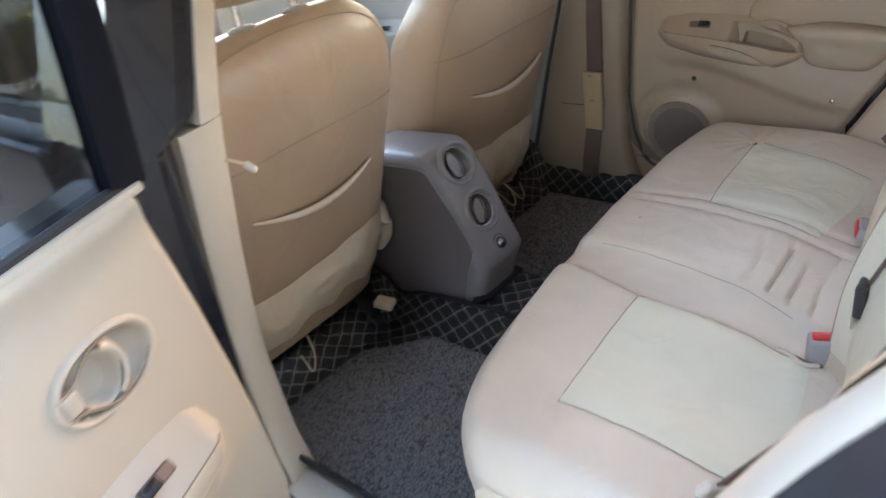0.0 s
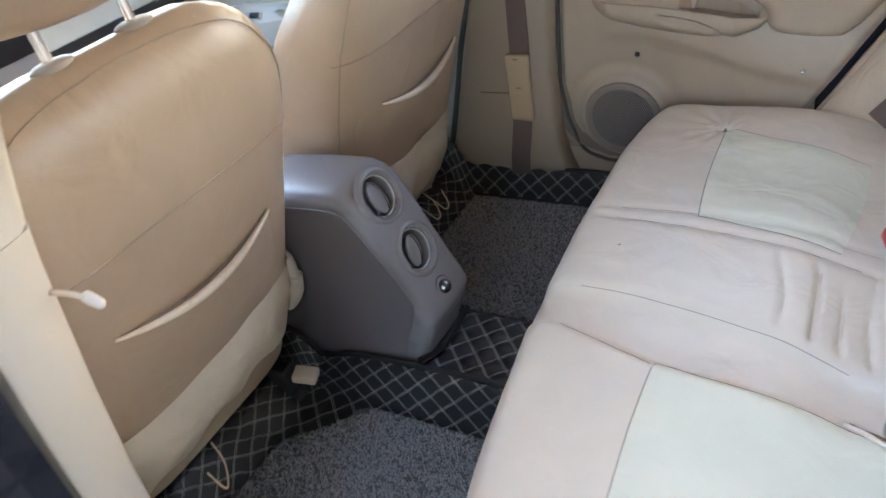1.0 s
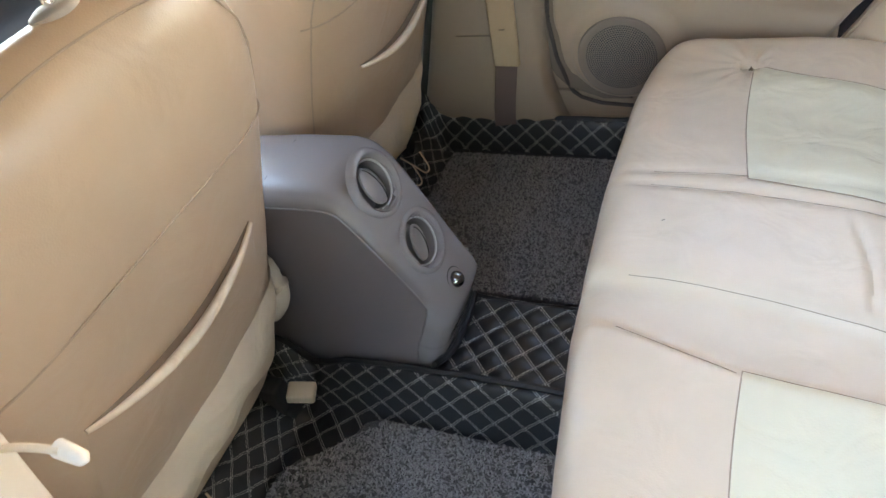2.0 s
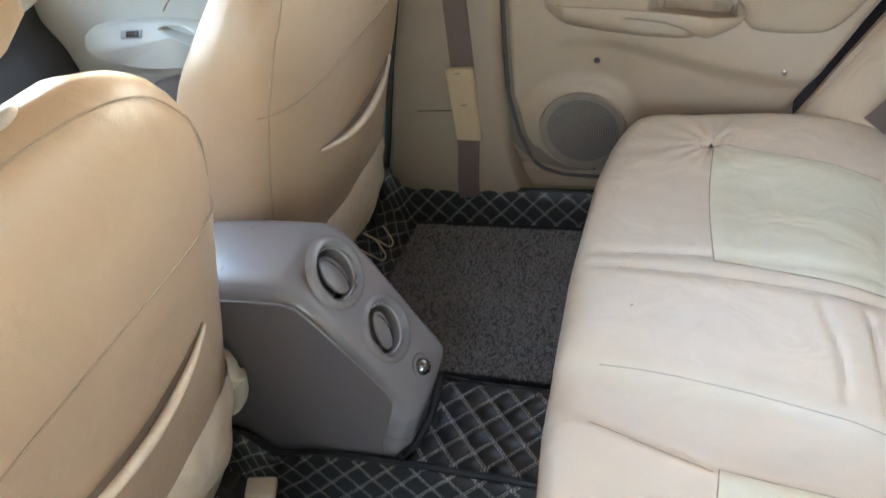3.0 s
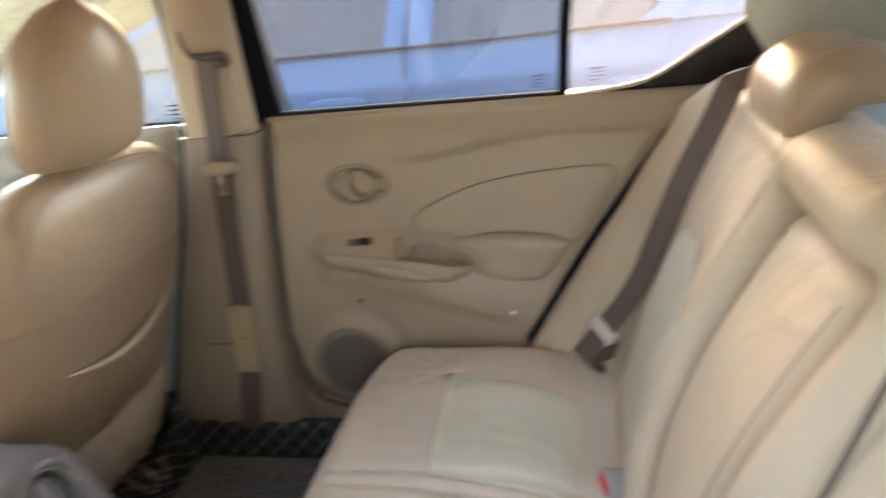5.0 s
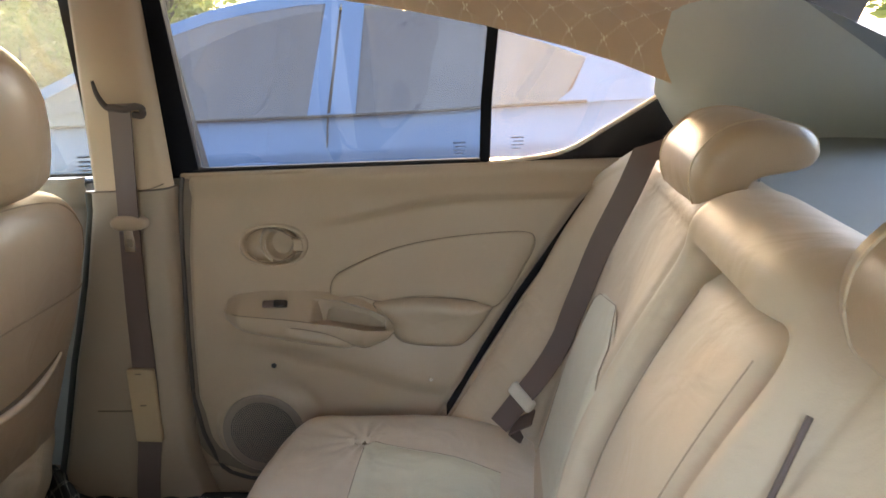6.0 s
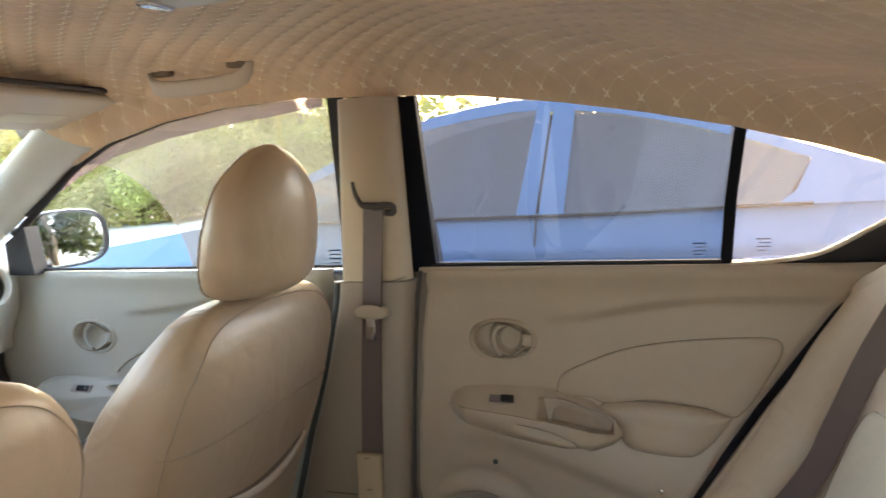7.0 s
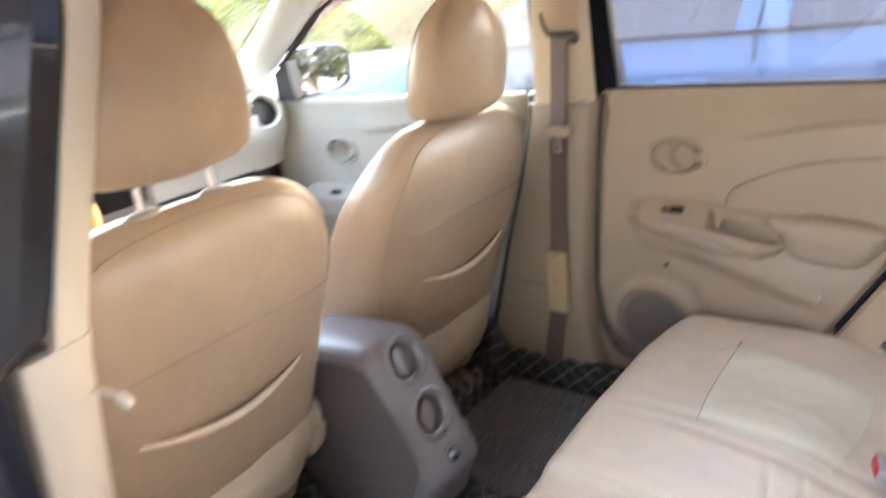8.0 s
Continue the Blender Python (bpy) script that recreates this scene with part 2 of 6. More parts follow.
# upper edge of the side windows: x, height
TOP = [(-0.96, 1.05), (-0.894, 1.091), (-0.723, 1.201), (-0.602, 1.254), (-0.445, 1.29), (-0.298, 1.308), (-0.10, 1.314),
       (0.146, 1.299), (0.259, 1.288), (0.417, 1.265), (0.565, 1.236), (0.708, 1.202), (0.834, 1.164), (0.926, 1.133), (1.06, 1.075), (1.25, 0.99)]


def top_z(x):
    return lerp(TOP, x)


# ---- ground ----
def build_ground():
    def f(u, v):
        a, b = (u - 0.5) * 2, (v - 0.5) * 2
        x, y = math.copysign(abs(a) ** 3 * 400, a), math.copysign(abs(b) ** 3 * 400, b)
        return (x, y, GROUND + 0.012 * noise.noise((x * 0.4, y * 0.4, 0)) * (1 if abs(x) + abs(y) < 40 else 0))
    tagged(part("ground", surf(60, 60, f), ASPHALT), "pale dusty concrete ground of a parking place", "ground", kind="structure")


build_ground()


# ---- ceiling: quilted headliner ----
def near_lift(x):
    """The near doorway, its door open, reaches a little above the far windows."""
    return 0.028 - 0.007 * step(0.54, 0.65, x) + 0.045 * step(0.63, 0.95, x)


def roof_at(x, y):
    """Height of the headliner."""
    edge = top_z(x) + (near_lift(x) if y < 0 else 0) * min(abs(y) / 0.60, 1) ** 2
    crown = 1.405 - 0.17 * step(0.15, 1.12, x) ** 1.1 - 0.05 * step(-0.35, -0.85, x)
    crown = max(crown, edge + 0.02)
    s = min(abs(y) / 0.60, 1)
    return edge + (crown - edge) * (1 - s ** 6) ** 0.55


def quilt_h(a, b, pitch, depth):
    p, q = (a + b) / pitch, (a - b) / pitch
    return depth * (abs(math.sin(math.pi * p)) * abs(math.sin(math.pi * q))) ** 0.5


TAN_BORDER = material("plain tan headliner cloth", (0.44, 0.275, 0.165), 0.6, grain=0.0005, grain_scale=700, mottle=0.08)


def build_ceiling():
    x0, x1, w = -0.78, 1.085, 0.605
    nu, nv = 330, 290

    def f(u, v):
        y = -0.548 + (w + 0.548) * v
        xr = x1 - 0.02 * (abs(y) / w) ** 2
        xf = x0 - 0.02 + 0.10 * (abs(y) / w) ** 3
        x = xf + (xr - xf) * u
        z = roof_at(x, y)
        s = y / w
        girth = y * 1.12
        z -= quilt_h(x, girth, 0.060, 0.008) * (1 if s < 0.985 else 0) * step(1.03, 0.95, x)
        return (x, y, z)
    bm = surf(nu, nv, f, uv=lambda u, v: (x0 + (x1 - 0.02 * (abs(-0.548 + (w + 0.548) * v) / w) ** 2 - x0) * u, (-0.548 + (w + 0.548) * v) * 1.12))
    ob = tagged(part("ceiling", bm, QUILT_TAN), "tan diamond-quilted leatherette headliner with pale stitching", "ceiling", kind="structure")
    # plain gathered border along the near doorway
    def border(u, v):
        x = -0.70 + 1.76 * u
        y = -0.535 - 0.082 * v
        pucker = 0.0035 * noise.noise((x * 22, v * 2.5, 3)) + 0.0015 * math.sin(x * 130 + 4 * noise.noise((x * 9, 0, 1)))
        base = top_z(x) + near_lift(x) - 0.001
        z = base + (roof_at(x, -0.535) - base) * max(1 - v / 0.35, 0) ** 2 + 0.010 * max((v - 0.35) / 0.65, 0) ** 2
        return (x, y, z + pucker * math.sin(math.pi * v))
    tagged(part("headliner_border", surf(160, 16, border), TAN_BORDER), "plain gathered tan border of the headliner", "trim", kind="structure")
    # sheet metal above it
    def g(u, v):
        y = (v * 2 - 1) * 0.64
        x = -0.86 + (1.32 + 0.86) * u
        return (x, y, roof_at(max(min(x, 1.2), -0.9), y * 0.9) + 0.03 + 0.012 * (1 - abs(y) / 0.64))
    tagged(part("roof_panel", surf(30, 20, g), BODY_DARK), "dark navy painted steel roof panel", "car roof", kind="structure")
    return ob


build_ceiling()


def edge_trim(side):
    """Black rubber seal along the door openings under the headliner."""
    pts = [(x, side * (0.622 + 0.01 * (side > 0)), top_z(x) + 0.012 + (near_lift(x) if side < 0 else 0)) for x in np.linspace(-0.90, 1.02, 50)]
    tagged(part("weatherstrip", tube(pts, 0.006 if side > 0 else 0.011, 8), RUBBER), "black rubber weatherstrip along the upper door opening", "seal", kind="structure")
    rail = []
    for x in np.linspace(-0.92, 1.1, 30):
        z = top_z(x) + (near_lift(x) if side < 0 else 0)
        rail.append([(x, side * 0.606, z + 0.030), (x, side * 0.640, z + 0.020), (x, side * 0.668, z + 0.035), (x, side * 0.665, z + 0.07), (x, side * 0.61, z + 0.085)])
    tagged(part("roof_rail", loft(rail), BODY_DARK), "dark painted roof rail above the doors", "roof rail", kind="structure")


edge_trim(1)
edge_trim(-1)


# ---- floor, mats ----
def build_floor():
    def f(u, v):
        x, y = -1.5 + 2.6 * u, (v * 2 - 1) * 0.66
        hump = 0.035 * (1 - step(0.09, 0.16, abs(y)))
        return (x, y, FLOOR_Z - 0.012 + hump)
    tagged(part("floor", surf(20, 60, f), FLOOR), "black carpeted car floor with a low centre tunnel", "floor", kind="structure")
    tagged(part("underbody", rbox(3.0, 1.5, 0.05, 0.01, pose(-0.2, 0, 0.08)), RUBBER), "dark floor pan under the cabin", "floor pan", kind="structure")


build_floor()


def mat_tray(name, side, label):
    """Black quilted tray mat with raised borders; a loop-carpet sheet lies in it."""
    t = thing(name, 0.0, side * 0.36, FLOOR_Z, label, "floor mat", group="rear floor mats")
    x0, x1 = -0.30, 0.50
    y0, y1 = 0.092, 0.60

    near = side < 0

    def lift(x, y):
        z = FLOOR_Z + 0.008
        z += 0.085 * step(0.575, 0.612, y)
        z += (lerp([(-0.25, 0.045), (-0.10, 0.080), (0.06, 0.096), (0.5, 0.096)], x) if near else 0.06) * step(0.150, 0.100, y)
        z += 0.070 * step(-0.185, -0.265, x)
        z += 0.006 * noise.noise((x * 11, y * 11 * side, 3.1 + side)) + 0.010 * noise.noise((x * 25, y * 25, 1.1)) * step(-0.05, -0.2, x)
        return z

    def flat(u, v):
        x, y = x0 + (x1 - x0) * u, y0 + (y1 - y0 + 0.02) * v
        return (x - 0.07 * step(-0.185, -0.265, x), y + 0.07 * step(0.575, 0.612, y) - 0.085 * step(0.150, 0.100, y))

    def f(u, v):
        x, y = x0 + (x1 - x0) * u, y0 + (y1 - y0 + 0.02) * v
        return (x, side * y, lift(x, y) + quilt_h(*flat(u, v), 0.050, 0.005))
    part("tray", surf(130, 110, f, uv=flat), QUILT_BLACK, t)
    rim = [(x1, side * 0.094, lift(x1, 0.094) + 0.005)]
    rim += [(x, side * 0.094, lift(x, 0.094) + 0.005) for x in np.linspace(0.45, -0.27, 20)]
    rim += [(x0 + 0.004, side * y, lift(x0, y) + 0.004) for y in np.linspace(0.12, 0.6, 14)]
    rim += [(x, side * 0.617, lift(x, 0.617) + 0.004) for x in np.linspace(-0.27, 0.5, 16)]
    part("piping", tube(rim, 0.006, 7), RUBBER, t)
    part("piping", tube([(x, side * 0.577, FLOOR_Z + 0.022) for x in np.linspace(-0.17, 0.46, 10)], 0.006, 7), RUBBER, t)

    # loop carpet with a cut-off inner front corner
    outline = [(-0.15, 0.572), (0.46, 0.572), (0.46, 0.152), (-0.045, 0.152), (-0.070, 0.165), (-0.085, 0.205), (-0.115, 0.235), (-0.150, 0.250), (-0.175, 0.285), (-0.180, 0.40), (-0.178, 0.55)]
    bm = bmesh.new()
    pts = [Vector((a, side * b, FLOOR_Z + 0.010)) for a, b in outline]
    face = bm.faces.new([bm.verts.new(p) for p in pts])
    up = bmesh.ops.extrude_face_region(bm, geom=[face])
    bmesh.ops.translate(bm, vec=(0, 0, 0.014), verts=[v for v in up["geom"] if isinstance(v, bmesh.types.BMVert)])
    carpet = part("carpet_sheet", bm, CARPET, t, "dark grey loop-pile carpet sheet", smooth=False)
    # loops of the pile
    rng = random.Random(5 + int(side))
    verts, faces = [], []
    for i in range(12000):
        x, y = rng.uniform(-0.175, 0.36), rng.uniform(0.154, 0.570)
        if x < -0.04 and y < 0.165 + (-0.05 - x) * 0.95:
            continue
        z, a, l, h = FLOOR_Z + 0.0235, rng.uniform(0, 3.14), rng.uniform(0.003, 0.006), rng.uniform(0.002, 0.005)
        dx, dy = math.cos(a) * l, math.sin(a) * l
        wx, wy = -math.sin(a) * 0.0012, math.cos(a) * 0.0012
        k = len(verts)
        for px, pz in ((-1, 0), (0, 1), (1, 0)):
            verts += [(x + dx * px + wx, side * (y + dy * px + wy), z + h * pz), (x + dx * px - wx, side * (y + dy * px - wy), z + h * pz)]
        faces += [(k, k + 1, k + 3, k + 2), (k + 2, k + 3, k + 5, k + 4)]
    me = bpy.data.meshes.new("pile")
    me.from_pydata(verts, [], faces)
    me.materials.append(PILE)
    ob = new("carpet_nap", me)
    ob.parent = t
    ob.matrix_parent_inverse = t.matrix_world.inverted()
    tagged(ob, kind="stuff")
    return t


PILE = material("grey carpet loops", (0.25, 0.245, 0.245), 0.9, mottle=0.6, mottle_scale=300)
mat_tray("floor_mat", 1, "black quilted floor tray with grey loop carpet, far footwell")
mat_tray("floor_mat", -1, "black quilted floor tray with grey loop carpet, near footwell")


def tunnel_mat():
    t = thing("tunnel_mat", 0.2, 0, FLOOR_Z + 0.03, "black quilted mat with pale stitching over the tunnel", "floor mat", group="rear floor mats")

    def f(u, v):
        x, y = 0.03 + 0.46 * u, -0.088 + 0.176 * v
        return (x, y, FLOOR_Z + 0.094 - 0.05 * step(0.078, 0.088, y) + 0.003 * noise.noise((x * 12, y * 12, 5)) + quilt_h(x, y, 0.050, 0.005))
    part("quilt", surf(90, 40, f, uv=lambda u, v: (0.03 + 0.46 * u, -0.088 + 0.176 * v)), QUILT_BLACK, t)
    part("piping", tube([(x, 0.084, FLOOR_Z + 0.078) for x in np.linspace(0.03, 0.48, 12)], 0.005, 7), RUBBER, t)
    # gathered edge against the rear foot of the console
    for k in range(3):
        part("gather", tube(smooth_line([(0.050 - 0.006 * k, -0.092, 0.285 - 0.012 * k), (0.062 - 0.008 * k, -0.05, 0.272), (0.064 - 0.008 * k, 0.02, 0.268), (0.055 - 0.008 * k, 0.085, 0.262)], 5), 0.006, 7), RUBBER, t)


tunnel_mat()


# ---- centre console ----
GREY_MATT = material("matt brown-grey plastic", (0.140, 0.122, 0.128), 0.42, grain=0.0004, grain_scale=1000, mottle=0.04)
SATIN = material("satin metal", (0.42, 0.41, 0.41), 0.3, metal=0.7, mottle=0.05)
BUCKLE_DARK = material("satin grey plastic", (0.24, 0.225, 0.225), 0.3, mottle=0.06)


def build_console():
    t = thing("centre_console", -0.1, 0, FLOOR_Z, "dark grey plastic centre console with two round vents", "console")
    # side profile: x, z, going round the top and the sloping rear face
    prof = [(-0.95, 0.42), (-0.55, 0.45), (-0.30, 0.585), (-0.20, 0.607), (-0.085, 0.612), (-0.048, 0.608), (-0.022, 0.590), (0.004, 0.548), (0.034, 0.480), (0.064, 0.412), (0.084, 0.368), (0.080, 0.340), (0.062, 0.295), (0.046, 0.24), (0.040, 0.17)]
    line = smooth_line([(x, 0, z) for x, z in prof], 10)
    rows = []
    drops = ((-1, 0.070), (-0.995, 0.032), (-0.96, 0.017), (-0.86, 0.007), (-0.66, 0.000), (0, -0.002), (0.66, 0.000), (0.86, 0.007), (0.96, 0.017), (0.995, 0.032), (1, 0.070))
    drops = smooth_line([(a, b, 0) for a, b in drops], 5)
    for p in line:
        w = 0.083 if p.z > 0.3 else 0.080
        bottom = 0.16
        row = []
        # across the profile: from one foot over the rounded shoulder to the other
        i = line.index(p)
        q, r = line[max(i - 1, 0)], line[min(i + 1, len(line) - 1)]
        d = (r - q).normalized()
        nrm = Vector((-d.z, 0, d.x))
        if nrm.x < 0 and nrm.z < 0:
            nrm = -nrm
        for q in drops:
            row.append(p - nrm * q.y + Vector((0, w * q.x, 0)))
        rows.append(row)
    across = len(drops) - 1
    bm = surf(len(rows) - 1, across, lambda u, v: rows[round(u * (len(rows) - 1))][round(v * across)])
    # slope of the rear face, with two round openings for the vents
    a, b = Vector((-0.010, 0, 0.576)), Vector((0.066, 0, 0.404))
    down = (b - a).normalized()
    out = Vector((-down.z, 0, down.x))
    def opening(p):
        d = p - a
        return abs(d.dot(out)) < 0.03 and any(math.hypot(d.dot(down) - k, p.y) < 0.0385 for k in (0.0, 0.116))
    part("shell", cut(bm, opening), GREY, t)
    for s in (-1, 1):
        low = 0.0 if s < 0 else 0.03
        rim = smooth_line([(-0.60, 0, 0.45), (-0.30, 0, 0.560), (-0.20, 0, 0.583), (-0.125, 0, 0.590), (-0.060, 0, 0.592), (-0.038, 0, 0.588), (-0.022, 0, 0.574), (0.028, 0, 0.490), (0.058, 0, 0.432), (0.062, 0, 0.405), (0.044, 0, 0.357), (0.018, 0, 0.29), (0.012, 0, 0.17)], 5)
        pts = [(p.x, p.z) for p in rim] + [(-0.60, 0.165)]
        bm = bmesh.new()
        vs = [bm.verts.new((a - low, s * 0.0848, max(b - low, 0.165))) for a, b in pts]
        c = bm.verts.new((-0.25, s * 0.0848, 0.30))
        for i in range(len(vs)):
            bm.faces.new((vs[i], vs[(i + 1) % len(vs)], c))
        part("side_panel", bm, GREY_MATT, t, "matt dark grey side panel", smooth=False)
        # raised edge between the lid band and the side
        part("groove", tube([(p.x - low, s * 0.0842, p.z - low) for p in rim[8:-2]], 0.0016, 6), GREY, t)
    part("lid_gap", tube([(-0.158, y, 0.6125 - (0.002 if abs(y) < 0.055 else 0.5 * (abs(y) - 0.051))) for y in np.linspace(-0.075, 0.075, 11)], 0.0011, 6), GREY_DEEP, t)

    side = Vector((0, 1, 0))
    def on(along, across, h):
        return a + down * along + side * across + out * h
    for along, tilt in ((0.0, 0.10), (0.116, -0.22)):
        ring = []
        for rr, h in ((0.055, -0.003), (0.052, 0.003), (0.048, 0.0065), (0.044, 0.007), (0.041, 0.004), (0.038, -0.004), (0.0355, -0.016)):
            ring.append([on(along + rr * math.cos(k * math.pi / 18), rr * math.sin(k * math.pi / 18), h) for k in range(36)])
        vent = part("vent", loft(ring, False), GREY, t, "round rotating air vent")
        part("rim", tube([on(along + 0.0375 * math.cos(k * math.pi / 18), 0.0375 * math.sin(k * math.pi / 18), -0.005) for k in range(36)], 0.0020, 8, True), SATIN, vent, "satin metal rim")
        part("bowl", loft([[on(along + r * math.cos(k * math.pi / 16), r * math.sin(k * math.pi / 16), h) for k in range(32)] for r, h in ((0.0345, -0.012), (0.033, -0.030), (0.01, -0.036), (0.001, -0.036))], open_start=True), GREY, vent)
        # the turned flap
        flap = []
        for r, h in ((0.030, 0.0), (0.029, 0.004), (0.024, 0.006), (0.002, 0.008)):
            flap.append([on(along + 0.002 + r * math.cos(k * math.pi / 14), r * math.sin(k * math.pi / 14) * 0.90, -0.009 + h + r * math.cos(k * math.pi / 14) * tilt - r * math.sin(k * math.pi / 14) * 0.30) for k in range(28)])
        part("flap", loft(flap), BUCKLE_DARK, vent, "dark grey vent flap")
        part("blade", tube([on(along + 0.028 * math.sin(q), -0.004 + 0.012 * math.cos(q), -0.0005 + 0.028 * math.sin(q) * tilt) for q in np.linspace(-1.3, 1.3, 12)], 0.0010, 6), GREY_DEEP, vent)
    sock = part("power_socket", loft([[on(0.204 + r * math.cos(k * math.pi / 12), r * math.sin(k * math.pi / 12), h) for k in range(24)] for r, h in ((0.024, -0.002), (0.023, 0.003), (0.020, 0.004), (0.018, 0.002), (0.017, -0.001), (0.002, -0.001))]), GREY_DEEP, t)
    part("socket_cap", loft([[on(0.204 + r * math.cos(k * math.pi / 10), r * math.sin(k * math.pi / 10), h) for k in range(20)] for r, h in ((0.013, -0.002), (0.0135, 0.006), (0.011, 0.012), (0.006, 0.016), (0.001, 0.017))]), DARK_CHROME, sock, "dented chrome socket cap")
    part("clip", rbox(0.024, 0.012, 0.014, 0.004, pose(-0.09, -0.087, 0.215)), GREY, t)


build_console()


# ---- front seats ----
# height, rear face x, front face x, half width
SEAT = [(0.30, -0.205, -0.42, 0.215), (0.36, -0.180, -0.41, 0.225), (0.45, -0.145, -0.39, 0.240), (0.55, -0.108, -0.36, 0.247), (0.66, -0.068, -0.315, 0.250),
        (0.72, -0.046, -0.285, 0.254), (0.77, -0.028, -0.255, 0.255), (0.82, -0.013, -0.22, 0.254), (0.86, -0.004, -0.185, 0.250), (0.90, 0.000, -0.150, 0.240), (0.93, -0.002, -0.125, 0.224),
        (0.955, -0.008, -0.102, 0.204), (0.975, -0.020, -0.085, 0.176), (0.987, -0.035, -0.070, 0.140), (0.991, -0.046, -0.060, 0.090)]


def seat_at(z, k):
    return lerp([(r[0], r[k]) for r in SEAT], z)


def rear_face(y, z):
    """x of the back of the seat at y off its middle."""
    w = seat_at(z, 3)
    xr, xf = seat_at(z, 1), seat_at(z, 2)
    d = (xr - xf) / 2
    s = min(abs(y) / w, 0.999)
    return xf + d + d * (1 - s ** 4.4) ** (1 / 3.6)


TAUPE = material("taupe plastic", (0.36, 0.30, 0.25), 0.5, mottle=0.05)


# head restraint: height, half width, half depth, middle x
HEAD_ROWS = [(1.018, 0.060, 0.030, -0.10), (1.024, 0.100, 0.046, -0.098), (1.038, 0.121, 0.056, -0.096), (1.07, 0.126, 0.061, -0.094), (1.11, 0.123, 0.061, -0.090), (1.145, 0.114, 0.057, -0.086), (1.172, 0.101, 0.051, -0.085),
             (1.19, 0.086, 0.043, -0.084), (1.205, 0.066, 0.034, -0.083), (1.217, 0.046, 0.025, -0.083), (1.226, 0.026, 0.014, -0.083), (1.230, 0.008, 0.005, -0.083)]


def front_seat(side, dx, dz, head_z, head_x, label):
    cy = side * 0.342
    t = thing("bucket_seat", -0.3, cy, FLOOR_Z, label, "car seat", group="front seats")

    def P(x, y, z):
        return (x + dx, cy + side * y, z + dz)
    # backrest
    zs = np.linspace(0.30, 0.95, 28).tolist() + [0.962, 0.972, 0.980, 0.986, 0.989, 0.991]
    rings = []
    for z in zs:
        w, xr, xf = seat_at(z, 3), seat_at(z, 1), seat_at(z, 2)
        ring = []
        for k in range(64):
            a = 2 * math.pi * k / 64
            c, s = math.cos(a), math.sin(a)
            e = 3.6 if c > 0 else 3.4
            x = (xr + xf) / 2 + (xr - xf) / 2 * math.copysign(abs(c) ** (2 / e), c)
            y = w * math.copysign(abs(s) ** (2 / 4.4), s)
            wob = 0.003 * noise.noise((x * 9, y * 9, z * 9 + side * 5))
            if c < -0.3:
                x -= 0.015 * step(0.5, 1, abs(y) / w)          # side bolsters
            ring.append(P(x + wob, y + wob * 0.5, z))
        rings.append(ring)
    back = part("backrest", loft(rings), TAN, t)
    # cushion
    cush = []
    for x, w, zl, zh in ((-0.86, 0.20, 0.36, 0.40), (-0.85, 0.225, 0.33, 0.435), (-0.80, 0.24, 0.31, 0.46), (-0.6, 0.25, 0.30, 0.46), (-0.4, 0.25, 0.30, 0.44), (-0.26, 0.245, 0.30, 0.43), (-0.22, 0.22, 0.32, 0.41)):
        cush.append([P(x, w * math.copysign(abs(math.sin(a)) ** 0.6, math.sin(a)), (zl + zh) / 2 + (zh - zl) / 2 * math.copysign(abs(math.cos(a)) ** 0.6, math.cos(a)) + (0.035 if abs(math.sin(a)) > 0.7 and math.cos(a) > 0 else 0)) for a in np.linspace(0, 2 * math.pi, 33)[:-1]])
    part("seat_cushion", loft(cush), TAN, t)
    for y in (-0.17, 0.17):
        part("seat_rail", rbox(0.50, 0.03, 0.05, 0.006, Matrix.Translation(P(-0.45, y, FLOOR_Z + 0.02 - dz))), GREY_DEEP, t)
        part("seat_foot", rbox(0.06, 0.035, 0.10, 0.006, Matrix.Translation(P(-0.24, y, FLOOR_Z + 0.05 - dz))), GREY_DEEP, t)
        part("seat_frame", rbox(0.40, 0.02, 0.09, 0.006, Matrix.Translation(P(-0.45, y, 0.275))), GREY_DEEP, t)
    # recliner cover on the inner flank
    part("hinge_cover", tube(smooth_line([P(-0.190, -0.226, 0.520), P(-0.172, -0.231, 0.49), P(-0.168, -0.233, 0.45), P(-0.178, -0.231, 0.41), P(-0.20, -0.226, 0.38)], 6), [0.010, 0.014, 0.016, 0.018, 0.019, 0.020] + [0.021] * 12 + [0.020, 0.019, 0.018, 0.017, 0.016, 0.014, 0.010], 12, flat=0.6), PLASTIC_PALE, t, "pale plastic recliner cover")
    # seams of the cover, proud by a thread
    def back_line(points, r, mat, name="seam"):
        pts = [P(rear_face(y, z) + 0.0015, y, z) for y, z in points]
        part(name, tube(pts, r, 6), mat, back)
    back_line([(y, 0.786 + 0.005 * math.cos(y * 7)) for y in np.linspace(-0.250, 0.250, 40)], 0.0012, SEAM_SOFT)
    flank = [(seat_at(z, 3) * lerp([(0.34, 0.93), (0.66, 0.955), (0.80, 0.955), (0.88, 0.93), (0.92, 0.88)], z), z) for z in np.linspace(0.34, 0.92, 20)] + [(0.180, 0.944), (0.150, 0.960), (0.105, 0.970), (0.05, 0.975)]
    welt = smooth_line([(-y, 0, z) for y, z in flank] + [(0, 0, 0.9765)] + [(y, 0, z) for y, z in reversed(flank)], 3)
    back_line([(p.x, p.z) for p in welt], 0.0011, SEAM_SOFT)
    # map pocket: a panel hanging loose from a rolled lip
    def lip(u):
        return (-0.150 + 0.300 * u, 0.668 - 0.030 * math.sin(math.pi * u) + 0.008 * u)

